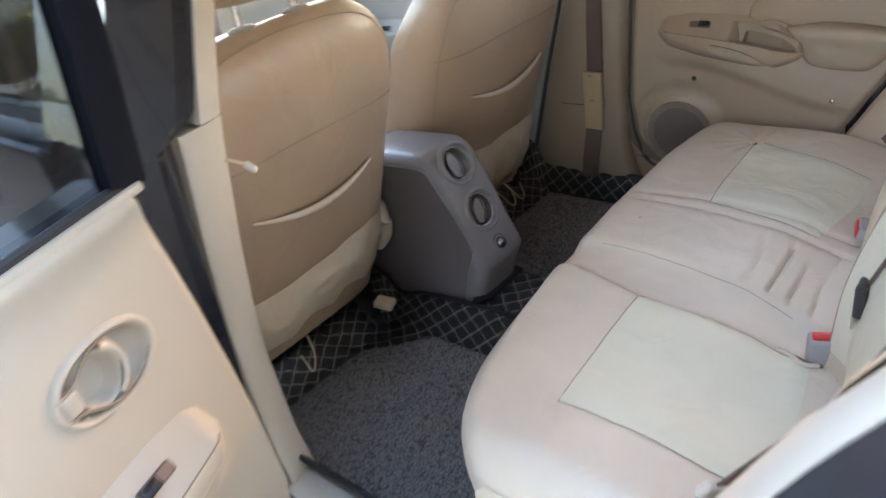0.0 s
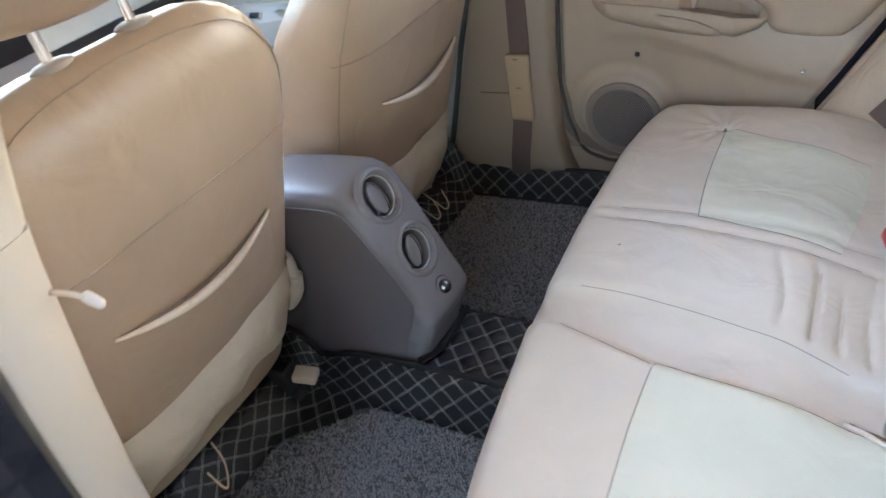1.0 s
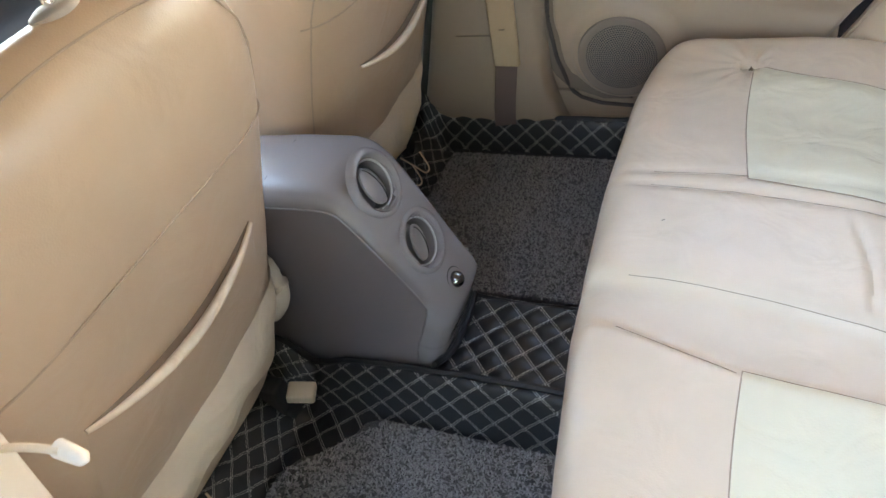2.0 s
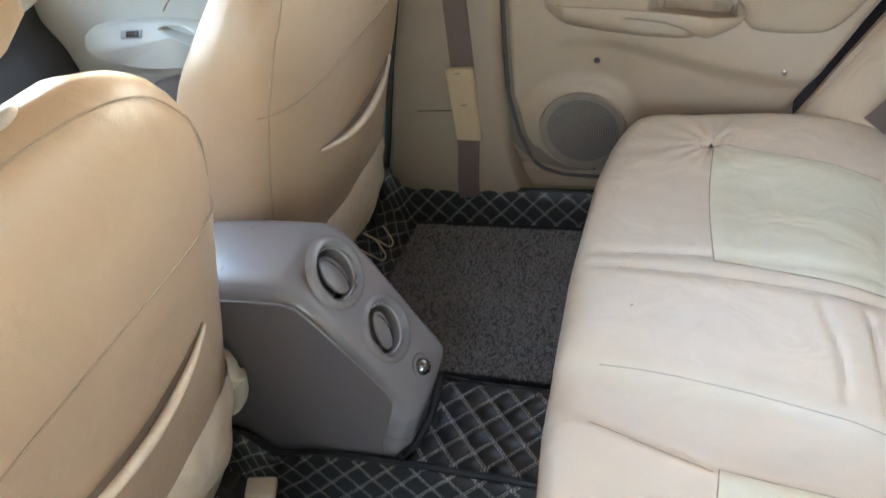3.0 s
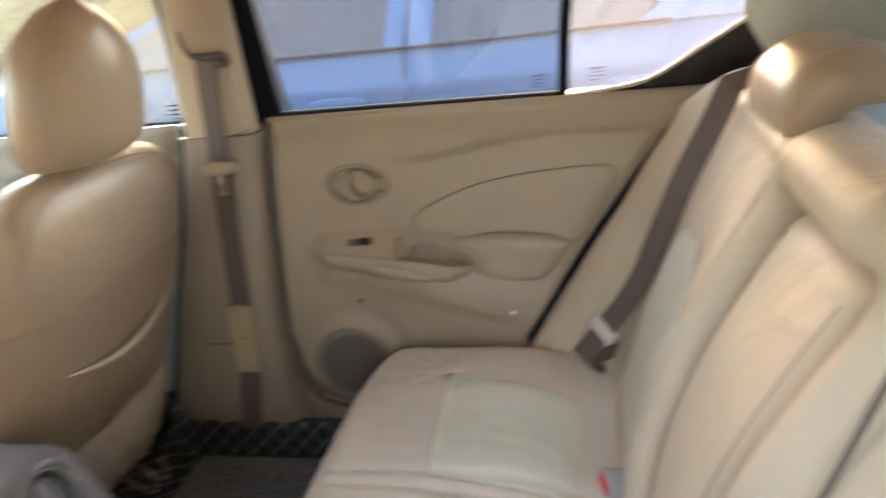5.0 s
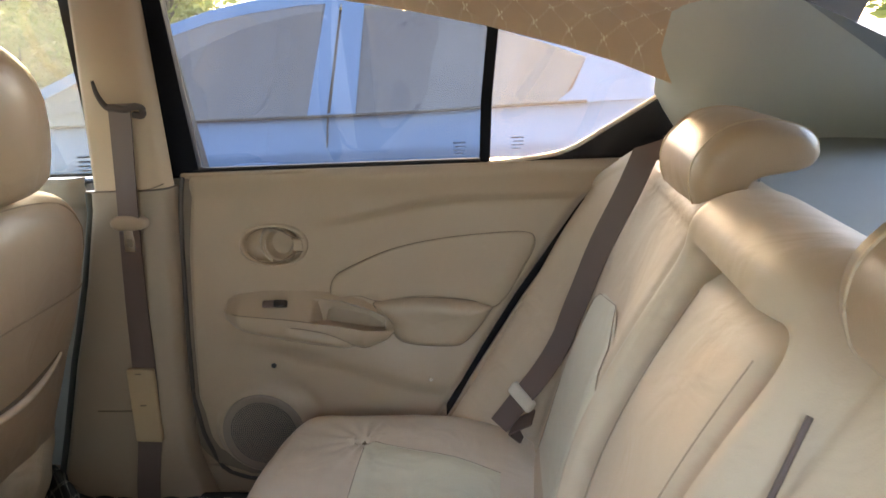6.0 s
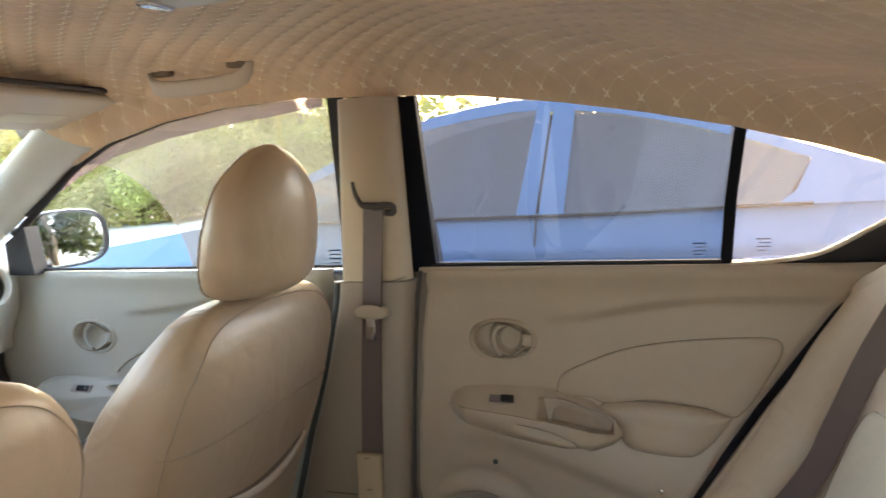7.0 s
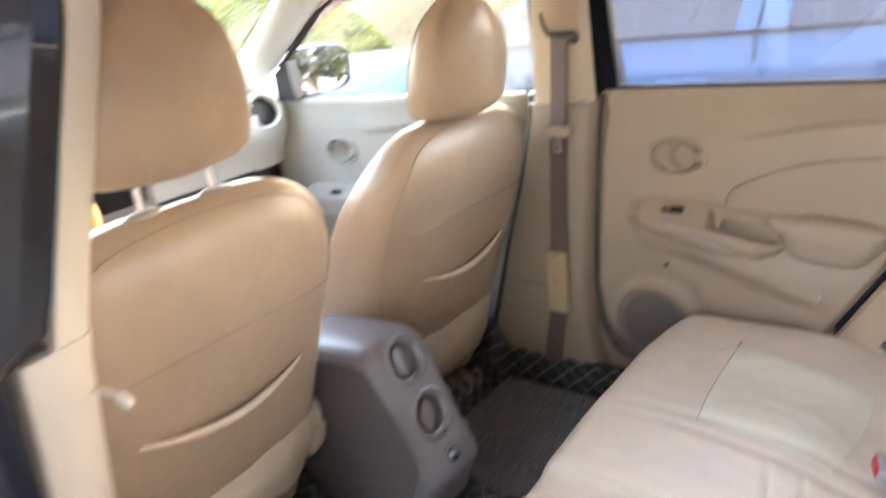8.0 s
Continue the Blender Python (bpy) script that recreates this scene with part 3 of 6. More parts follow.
    def pocket(u, v):
        y, z = lip(u)
        zz = z + (0.47 - z) * v
        sag = 0.016 * math.sin(math.pi * u) ** 0.8 * (1 - v) ** 0.7 * (1 if v < 1 else 0)
        yy = y * (1 + 0.18 * v)
        return P(rear_face(yy, zz) + 0.002 + sag + 0.003 * noise.noise((yy * 12, zz * 12, side)) * math.sin(math.pi * u), yy, zz)
    part("map_pocket", surf(30, 14, pocket), TAN, t, "sagging tan map pocket")
    pts = []
    for u in np.linspace(0, 1, 30):
        y, z = lip(u)
        pts.append(P(rear_face(y, z) + 0.003 + 0.016 * math.sin(math.pi * u) ** 0.8, y, z))
    part("pocket_lip", tube(pts, [0.0025 + 0.0045 * math.sin(math.pi * k / 29) for k in range(30)], 8), TAN_FLAP, t)
    # strip in dark seam colour that stands for the shade inside the pocket
    part("pocket_shade", surf(20, 2, lambda u, v: P(rear_face(lip(u)[0], lip(u)[1]) + 0.0012 + 0.013 * v * math.sin(math.pi * u), lip(u)[0], lip(u)[1] + 0.004 - 0.004 * v)), SEAM, t)
    # slack cover flap at the bottom, gathered in folds
    def flap(u, v):
        y = -0.236 + 0.480 * u + (0.022 * u * v if side > 0 else 0)
        arch = 0.512 - 0.030 * u + 0.006 * math.sin(u * 9 + side)
        z = arch + ((0.300 if side < 0 else 0.268) + 0.030 * math.sin(math.pi * u) - 0.05 * (u - 0.5) - arch) * v
        fold = 0.006 * math.sin(u * 26 + 5 * v + side) * v + 0.005 * noise.noise((u * 7, v * 5, 9 + side))
        return P(rear_face(y, max(z, 0.30)) + 0.004 + 0.020 * math.sin(math.pi * min(v * 1.05, 1)) * math.sin(math.pi * u) ** 0.5 + fold - 0.05 * max(v - 0.75, 0), y, z)
    part("cover_flap", surf(40, 18, flap), TAN_FLAP, t, "pale slack cover flap with folds")
    for y in ((0.03, 0.075) if side > 0 else (0.06,)):
        cord = smooth_line([P(-0.185, y - 0.01, 0.315), P(-0.160, y, 0.285), P(-0.150, y + 0.018, 0.255), P(-0.145, y + 0.030, 0.262), P(-0.160, y + 0.034, 0.30)], 5)
        part("tie_cord", tube(cord, 0.0018, 6), SEAM_PALE, t, "pale tie cord of the cover")
    # head restraint
    hr = []
    for z, w, d, cx in HEAD_ROWS:
        hr.append([P(cx + 0.055 + head_x + 0.10 * (z - 1.10) + 1.08 * d * math.copysign(abs(math.cos(a)) ** 0.62, math.cos(a)) * (0.76 + 0.33 * (1 - abs(math.sin(a)) ** 0.60) if math.cos(a) > 0 else 1), 1.06 * w * math.copysign(abs(math.sin(a)) ** 0.66, math.sin(a)), 1.022 + (z - 1.022) * 1.18 + head_z) for a in np.linspace(0, 2 * math.pi, 37)[:-1]])
    head = part("headrest", loft(hr), TAN, t, "tan leatherette head restraint")
    for s in (-1, 1):
        edge = [P(cx + 0.055 + head_x + 0.10 * (z - 1.10) - 0.76 * d, 1.06 * w * s * 0.893, 1.022 + (z - 1.022) * 1.18 + head_z) for z, w, d, cx in HEAD_ROWS[1:-1]]
        line = smooth_line(edge, 6)
        part("seam", tube(line, [0.0012 + 0.0011 * (k % 2) for k in range(len(line))], 6), SEAM_SOFT, head)
        part("post", tube([P(-0.055, s * 0.058, 0.96), P(-0.045 + head_x, s * 0.058, 1.045 + head_z)], 0.0062, 10), CHROME, t, "bright steel headrest post")
        part("post_guide", puff(oval(0.015, 0.028, 20), [(0, -0.006), (0.001, 0.005), (0.006, 0.008), (0.012, 0.009)], lambda a, b, h: P(-0.053 + a, s * 0.058 + b, 0.988 + h)), TAUPE, t)
    if side < 0:
        part("rail_cap", rbox(0.046, 0.034, 0.018, 0.004, pose(-0.160, -0.178, 0.268, 0, 12, 20)), TAN_FLAP, t, "daylit beige plastic rail cap")
    return t


front_seat(-1, 0.0, 0.0, 0.012, -0.010, "tan leatherette driver seat with a map pocket, back view")
front_seat(1, -0.035, -0.02, -0.028, 0.022, "tan leatherette passenger seat with creased flank and pocket")


# ---- rear bench ----
BENCH_Y = 0.02      # middle of the bench


def seam_y(k, x):
    """The four seams beside the middle place, running to the rear."""
    t = (x - 0.30) / 0.45
    return (-0.090 - 0.10 * min(t, 0.42) / 0.42 * 0.55 - 0.02 * t, -0.012 - 0.075 * t ** 1.5, 0.176 - 0.052 * t, 0.206 - 0.028 * t)[k]


def cushion_z(x, y):
    """Top of the rear cushion."""
    z = 0.462 + 0.012 * math.sin(math.pi * min(max((x - 0.28) / 0.45, 0), 1)) - 0.02 * step(0.62, 0.78, x)
    e = abs(y - BENCH_Y)
    z += 0.010 * step(0.45, 0.56, e) * step(0.45, 0.32, x)
    z -= 0.014 * math.exp(-((e - 0.33) / 0.10) ** 2) * step(0.42, 0.55, x)
    for k in range(4):
        z -= 0.005 * math.exp(-((y - seam_y(k, x)) / 0.007) ** 2)
    # gathered folds towards the buckles
    g = step(0.55, 0.63, x) * step(0.80, 0.76, x) * step(seam_y(1, x) + 0.004, seam_y(1, x) + 0.034, y) * step(0.155, 0.09, y)
    if g:
        w = math.sin(x * 76 + 1.9 * noise.noise((x * 10, y * 4, 1)) + 6 * y)
        z -= 0.011 * g * math.exp(-(w / 0.26) ** 2) * max(0.55 + 1.1 * noise.noise((x * 17, y * 5, 2)), 0.1)
    z += 0.008 * step(0.785, 0.815, x) * step(-0.16, -0.20, y) * noise.noise((x * 34, y * 17, 4))
    band = step(seam_y(0, x) - 0.006, seam_y(0, x) + 0.018, y) * step(seam_y(1, x) + 0.006, seam_y(1, x) - 0.016, y)
    z -= 0.019 * band
    z += 0.003 * noise.noise((x * 8, y * 8, 0.4)) + 0.0015 * noise.noise((x * 24, y * 24, 7))
    # creases that run into the corner tufts
    for s in (-1, 1):
        dx, dy = x - (0.462 if s > 0 else 0.503), y * s - (0.487 if s > 0 else 0.446)
        r = math.hypot(dx, dy)
        if r < 0.15 and dx < 0.03:
            k = 1.0 if s > 0 else 0.35
            z += k * (0.004 * math.sin(math.atan2(dy, dx) * 13) * math.exp(-r / 0.05) - 0.012 * math.exp(-(r / 0.014) ** 2))
    return z


BENCH = thing("rear_bench", 0.6, BENCH_Y, 0.18, "pinkish leatherette rear bench with cream panels and centre roll", "car seat")


def rear_cushion():
    t = BENCH
    half = 0.615

    edge = [(-0.60, 0.48), (-0.585, 0.44), (-0.56, 0.407), (-0.53, 0.380), (-0.49, 0.358), (-0.45, 0.341), (-0.40, 0.326), (-0.3, 0.309), (-0.1, 0.283), (0.18, 0.269), (0.42, 0.272), (0.5, 0.282), (0.55, 0.296), (0.59, 0.318), (0.62, 0.36), (0.635, 0.42)]

    def front_x(y):
        return (lerp(edge, y - 0.02) + lerp(edge, y) + lerp(edge, y + 0.02)) / 3

    def f(u, v):
        s = v * 2 - 1
        sy = math.copysign(1 - (1 - abs(s)) ** 1.35, s)
        y = BENCH_Y + sy * half
        e = abs(sy * half)
        fx = front_x(y)
        side = 0.055 * (max((e - 0.545) / 0.07, 0)) ** 2
        if u < 0.42:                      # front face and rolled edge
            k = u / 0.42
            if k < 0.55:
                q = k / 0.55
                return (fx + 0.022 * (1 - q) + 0.004 * math.sin(q * 3.1), y, 0.17 + 0.235 * q - side * q)
            a = (k - 0.55) / 0.45 * math.pi / 2
            z1 = cushion_z(fx + 0.055, y) - side
            return (fx + 0.055 - 0.055 * math.cos(a) ** 0.8, y, 0.405 - side + (z1 - 0.405 + side) * math.sin(a) ** 0.85)
        k = (u - 0.42) / 0.58
        x = fx + 0.055 + (0.86 - fx - 0.055) * k
        return (x, y, cushion_z(x, y) - side)
    part("cushion_cover", surf(190, 210, f), PINK, t)
    for s in (-1, 1):                     # side cheeks
        def cheek(u, v):
            fx = front_x(BENCH_Y + s * 0.612)
            x = fx + (0.86 - fx) * u
            zt = min(cushion_z(max(x, fx + 0.065), BENCH_Y + s * 0.61) - 0.052, 0.40 + 10 * (x - fx))
            return (x, BENCH_Y + s * (half + 0.012 * math.sin(math.pi * v)), 0.17 + (zt - 0.17) * v)
        part("cheek", surf(20, 6, cheek), PINK, t)
    # cream panels let into the cover
    for s in (-1, 1):
        def on(a, b, h=0.0):
            return (a, BENCH_Y + s * b, cushion_z(a, BENCH_Y + s * b) + h)
        c00, c01, c10, c11 = ((0.478, 0.183), (0.467, 0.482), (0.690, 0.150), (0.715, 0.425)) if s > 0 else ((0.496, 0.146), (0.507, 0.442), (0.775, 0.180), (0.795, 0.440))

        def panel(u, v):
            a = (c00[0] * (1 - v) + c01[0] * v) * (1 - u) + (c10[0] * (1 - v) + c11[0] * v) * u + 0.007 * math.sin(math.pi * v) * (2 * u - 1)
            b = (c00[1] * (1 - v) + c01[1] * v) * (1 - u) + (c10[1] * (1 - v) + c11[1] * v) * u - BENCH_Y * s
            rim = min(u, 1 - u, v, 1 - v)
            return on(a, b, 0.0012 + 0.004 * min(rim * 12, 1))
        pan = part("seat_panel", surf(34, 34, panel), CREAM, t, "cream perforated seat panel")
        outer = [panel(0, v) for v in np.linspace(0, 1, 16)] + [panel(u, 1) for u in np.linspace(0, 1, 14)]
        inner = [panel(u, 0) for u in np.linspace(0, 1, 14)]
        for e in (outer, inner):
            part("seam", tube([(p[0], p[1], p[2] + 0.0002) for p in e], 0.0008, 6), SEAM_SOFT, pan)
        if s > 0:
            part("tuft", loft([[on((0.462 if s > 0 else 0.503) + r * math.cos(k * 0.785), (0.487 if s > 0 else 0.446) - BENCH_Y * s + r * math.sin(k * 0.785), h) for k in range(8)] for r, h in ((0.006, 0.0), (0.005, 0.003), (0.001, 0.004))]), SEAM, t)
        for k in ((0, 1) if s < 0 else (2, 3)):
            pts = [(x, seam_y(k, x), cushion_z(x, seam_y(k, x)) + 0.0012) for x in np.linspace(0.345, 0.49 if k in (0, 3) else 0.72, 40)]
            part("seam", tube(pts, 0.0006, 6), SEAM_SOFT, t)


rear_cushion()


def back_x(y, z):
    """Front of the rear backrest."""
    e = abs(y - BENCH_Y)
    m = abs(y + 0.025)                    # off the let-in middle
    x = 0.778 + 0.35 * (z - 0.45)
    bol = lerp([(0.42, 0.63), (0.48, 0.665), (0.828, 0.872), (0.985, 0.975), (1.03, 1.0)], z) - 0.026
    if y < 0:
        x += 0.055 * step(-0.10, -0.24, y)
        bol = lerp([(0.40, 0.70), (0.671, 0.845), (0.802, 0.905), (0.869, 0.945), (1.03, 1.03)], z)
    x += (bol - x) * step(0.50, 0.625, e)
    x -= (0.012 + 0.030 * step(0.30, 0.17, m)) * math.sin(math.pi * min(max((z - 0.45) / 0.5, 0), 1)) * step(0.50, 0.40, e)
    x += 0.055 * step(0.124, 0.110, m) * step(0.955, 0.938, z)                # recess of the folded armrest
    x -= 0.020 * math.exp(-((z - 0.972) / 0.032) ** 2) * step(0.16, 0.12, m)   # roll over the middle
    x -= 0.010 * math.exp(-((m - 0.140) / 0.014) ** 2) * step(1.0, 0.95, z)   # frame beside it
    x += 0.006 * math.exp(-((m - 0.175) / 0.008) ** 2)
    x += 0.005 * math.exp(-((e - 0.47) / 0.008) ** 2) * step(0.95, 0.85, z)
    x += 0.004 * noise.noise((y * 7, z * 7, 2.2))
    return x


def rear_backrest():
    t = BENCH
    top = 1.0

    def f(u, v):
        s = v * 2 - 1
        y = BENCH_Y + math.copysign(1 - (1 - abs(s)) ** 1.2, s) * 0.628
        e = abs(y - BENCH_Y)
        hi = top + 0.012 * step(0.17, 0.12, abs(y + 0.025)) - 0.05 * step(0.52, 0.628, e) ** 2
        if u < 0.72:
            z = 0.40 + (hi - 0.045 - 0.40) * u / 0.72
            return (back_x(y, z), y, z)
        a = (u - 0.72) / 0.28 * math.pi
        x0 = back_x(y, hi - 0.045)
        return (x0 + 0.065 - 0.065 * math.cos(a), y, hi - 0.045 + 0.045 * math.sin(a))
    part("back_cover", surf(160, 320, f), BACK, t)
    # folded armrest board in the middle
    def plain(z):
        return 0.778 + 0.35 * (z - 0.45) - 0.042 * math.sin(math.pi * min(max((z - 0.45) / 0.5, 0), 1))
    rings = []
    for k in range(25):
        z = 0.47 + 0.463 * k / 24
        e = min(k, 24 - k) / 24
        r = 1 - 0.9 * max(1 - e / 0.05, 0) ** 2
        x0, hw = plain(z) + 0.012, 0.104
        ring = []
        for q in range(20):
            a = 2 * math.pi * q / 20
            c, sn = math.cos(a), math.sin(a)
            ring.append((x0 + 0.022 - 0.022 * r * math.copysign(abs(c) ** 0.5, c), -0.025 + hw * (0.93 + 0.07 * r) * math.copysign(abs(sn) ** 0.35, sn), z))
        rings.append(ring)
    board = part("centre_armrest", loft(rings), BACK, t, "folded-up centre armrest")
    for s in (-1, 1):
        part("seam", tube([(plain(z) + 0.0125, -0.025 + s * 0.088, z) for z in np.linspace(0.49, 0.91, 20)], 0.0008, 6), SEAM_SOFT, board)
    for s in (-1, 1):
        def panel(u, v):
            z = 0.47 + 0.33 * u
            lo, hi = 0.125 if s > 0 else 0.185, 0.45
            arch = 1 - 0.10 * step(0.8, 1, u)
            y = BENCH_Y + s * (lo + (hi - lo) * (0.5 + (v - 0.5) * math.sqrt(max(1 - max((u - 0.72) / 0.28, 0) ** 2.4, 0.0004))))
            rim = min(u, 1 - u, v, 1 - v)
            return (back_x(y, z) - 0.001 - 0.004 * min(rim * 12, 1), y, z)
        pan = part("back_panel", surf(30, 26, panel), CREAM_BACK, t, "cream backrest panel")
        pts = [panel(u, 0) for u in np.linspace(0, 1, 18)] + [panel(1, 0.5)] + [panel(u, 1) for u in np.linspace(1, 0, 18)]
        part("seam", tube([(p[0] - 0.001, p[1], p[2]) for p in pts], 0.0008, 6), SEAM_SOFT, pan)
    return t


rear_backrest()


def rear_headrest(y, label):
    t = thing("rear_headrest", 1.03, y, 0.98, label, "headrest", group="rear headrests")
    # comma-shaped end profile
    prof = smooth_line([(0.958, 0, 1.005), (0.968, 0, 0.982), (0.990, 0, 0.978), (1.008, 0, 0.995), (1.028, 0, 1.022), (1.070, 0, 1.030), (1.095, 0, 1.038), (1.102, 0, 1.058), (1.085, 0, 1.078), (1.042, 0, 1.089), (0.998, 0, 1.082), (0.967, 0, 1.055), (0.957, 0, 1.03)], 4, True)
    c = sum(prof, Vector()) / len(prof)
    rings = []
    for s, k in ((-1, 0.35), (-0.985, 0.62), (-0.95, 0.82), (-0.88, 0.94), (-0.75, 1.0), (0, 1.02), (0.75, 1.0), (0.88, 0.94), (0.95, 0.82), (0.985, 0.62), (1, 0.35)):
        rings.append([Vector((c.x + (p.x - c.x) * k, y + s * 0.114, c.z - 0.014 + (p.z - c.z) * k)) for p in prof])
    pad = part("pad", loft(rings), TAN, t)
    for s in (-1, 1):
        part("seam", tube([Vector((c.x + (p.x - c.x) * 1.002, y + s * 0.082, c.z - 0.014 + (p.z - c.z) * 1.002)) for p in prof], 0.0018, 6, True), SEAM_PALE, pad)
        part("post", tube([(1.035, y + s * 0.05, 0.97), (1.055, y + s * 0.05, 1.03)], 0.006, 10), CHROME, t)


rear_headrest(0.27, "rounded tan leatherette headrest on the rear backrest")
rear_headrest(-0.31, "rounded tan leatherette headrest behind the near seat")


def buckle(x, y, z, turn, tilt, label):
    t = thing("belt_buckle", x, y, z, label, "seat belt buckle", group="rear belt buckles")
    m = pose(x, y, z, 0, tilt, turn)
    part("housing", rbox(0.028, 0.050, 0.056, 0.006, m), BUCKLE, t)
    part("release_button", rbox(0.019, 0.040, 0.012, 0.004, m @ pose(0, 0, 0.025)), RED, t, "red release button")
    part("sleeve", rbox(0.026, 0.050, 0.10, 0.010, m @ pose(0, 0, -0.07)), PINK, t, "cloth sleeve")


buckle(0.772, 0.186, 0.466, 14, -76, "grey belt buckle with a red button, far side")
buckle(0.788, -0.155, 0.457, -68, 4, "grey belt buckle with a red button, near side")


def cover_lip():
    """Loose edge of the cover in front of the near buckle, over a dark slot."""
    line = smooth_line([(0.722, -0.160, 0), (0.745, -0.174, 0), (0.768, -0.184, 0), (0.786, -0.176, 0)], 5)
    part("cover_lip", tube([(p.x, p.y, cushion_z(p.x, p.y) + 0.004) for p in line], 0.0036, 8), PINK, BENCH)
    part("cover_slot", tube([(p.x + 0.002, p.y + 0.007, cushion_z(p.x, p.y + 0.007) + 0.001) for p in line[1:]], 0.0040, 8), SEAM, BENCH)


cover_lip()


def ribbon(points, across, width, thick=0.0014):
    """Flat webbing along the points; across gives the direction of its width at each."""
    rings = []
    for p, a in zip(points, across):
        p, a = Vector(p), Vector(a).normalized()
        i = len(rings)
        q, r = Vector(points[max(i - 1, 0)]), Vector(points[min(i + 1, len(points) - 1)])
        n = (r - q).cross(a).normalized() * thick
        rings.append([p - a * width / 2 - n, p + a * width / 2 - n, p + a * width / 2 + n, p - a * width / 2 + n])
    return loft(rings)


def rear_belt(side, label):
    t = thing("rear_seat_belt", 0.95, side * 0.5, 0.5, label, "seat belt", group="rear seat belts")
    ys = lambda z: side * lerp([(0.46, 0.55), (0.532, 0.538), (1.0, 0.43)], z)
    pts = [(min(back_x(ys(z) - 0.02, z), back_x(ys(z), z), back_x(ys(z) + 0.02, z)) - 0.010, ys(z), z) for z in np.linspace(0.47, 1.0, 22)] + [(1.06, side * 0.42, 1.03), (1.10, side * 0.41, 1.02)]
    lie = [(0.60, -0.55, -0.30) if side > 0 else (0.8 * (back_x(p[1] - 0.02, p[2]) - back_x(p[1] + 0.02, p[2])), -0.04, 0.006) for p in pts]
    pts = [(p[0] - 0.012, p[1] - 0.004 * side, p[2]) for p in pts]
    part("webbing", ribbon(pts, lie, 0.042), BELT, t)
    along = (Vector(pts[6]) - Vector(pts[1])).normalized()
    over = Vector(lie[0]).normalized()
    over = (over - along * over.dot(along)).normalized()
    c = Vector(pts[2]) + (Vector(pts[3]) - Vector(pts[2])) * 0.6
    m = Matrix((over.cross(along), over, along)).transposed().to_4x4()
    m.translation = c
    part("tongue", rbox(0.014, 0.060, 0.028, 0.006, m), PLASTIC_PALE, t, "pale plastic belt tongue")
    part("blade", rbox(0.003, 0.028, 0.046, 0.002, m @ pose(0, 0, -0.034)), CHROME, t, "bright steel blade")
    part("slot", rbox(0.004, 0.013, 0.016, 0.001, m @ pose(-0.001, 0, -0.036)), SEAM, t)
    low = [(back_x(side * 0.51, 0.50) - 0.020, side * 0.512, 0.505), (0.735, side * 0.535, 0.47), (0.76, side * 0.55, 0.44)]
    part("lower_webbing", ribbon(low, [(0.2, 1, 0.1)] * 3, 0.047), BELT, t)


rear_belt(1, "taupe seat belt with a pale tongue across the far backrest")
rear_belt(-1, "taupe seat belt hanging over the near backrest")


def centre_belt():
    t = thing("centre_belt", 0.86, -0.2, 0.5, "thin taupe centre lap belt with a black latch", "seat belt", group="rear seat belts")
    pts = smooth_line([(back_x(-0.19, 0.90) - 0.006, -0.19, 0.90), (back_x(-0.22, 0.75) - 0.008, -0.22, 0.75), (back_x(-0.20, 0.62) - 0.010, -0.20, 0.62)], 6)
    part("cord", tube(pts, 0.0028, 7), BELT, t)
    part("latch", rbox(0.014, 0.034, 0.05, 0.005, Matrix.Translation((back_x(-0.2, 0.6) - 0.012, -0.20, 0.595))), GREY_DEEP, t)
    part("latch_plate", rbox(0.004, 0.026, 0.024, 0.002, Matrix.Translation((back_x(-0.2, 0.57) - 0.012, -0.20, 0.562))), CHROME, t)


centre_belt()


# ---- doors ----
REAR_EDGE = [(0.29, 0.52), (0.38, 0.56), (0.464, 0.613), (0.524, 0.646), (0.687, 0.748), (0.871, 0.877), (0.955, 0.963)]
FRONT_EDGE = [(0.286, 0.205), (0.31, 0.130), (0.335, 0.102), (0.376, 0.082), (0.475, 0.070), (0.605, 0.078), (0.797, 0.094), (0.90, 0.106), (0.955, 0.118)]


GRILLE = material("perforated brown-grey grille", (0.25, 0.195, 0.155), 0.6, mottle=0.06)


def panel_relief(x, z):
    """How far the rear door lining stands in towards the cabin."""
    h = 0.010 * math.sin(math.pi * min(max((z - 0.3) / 0.65, 0), 1))
    crease = 0.842 + 0.044 * step(0.33, 0.68, x)
    h += 0.013 * step(crease - 0.003, crease + 0.013, z) * step(0.33, 0.46, x)
    h += 0.012 * step(0.90, 0.955, z)
    ledge = 0.60 - 0.10 * step(0.22, 0.62, x)
    h += 0.014 * step(ledge - 0.03, ledge + 0.01, z) * step(ledge + 0.12, ledge + 0.02, z) * step(0.14, 0.2, x)
    r = math.hypot(x - 0.212, z - 0.398)
    h += 0.012 * step(0.112, 0.096, r)
    h -= 0.010 * math.exp(-((r - 0.128) / 0.012) ** 2) * step(0.40, 0.47, z) * 0.5
    return h


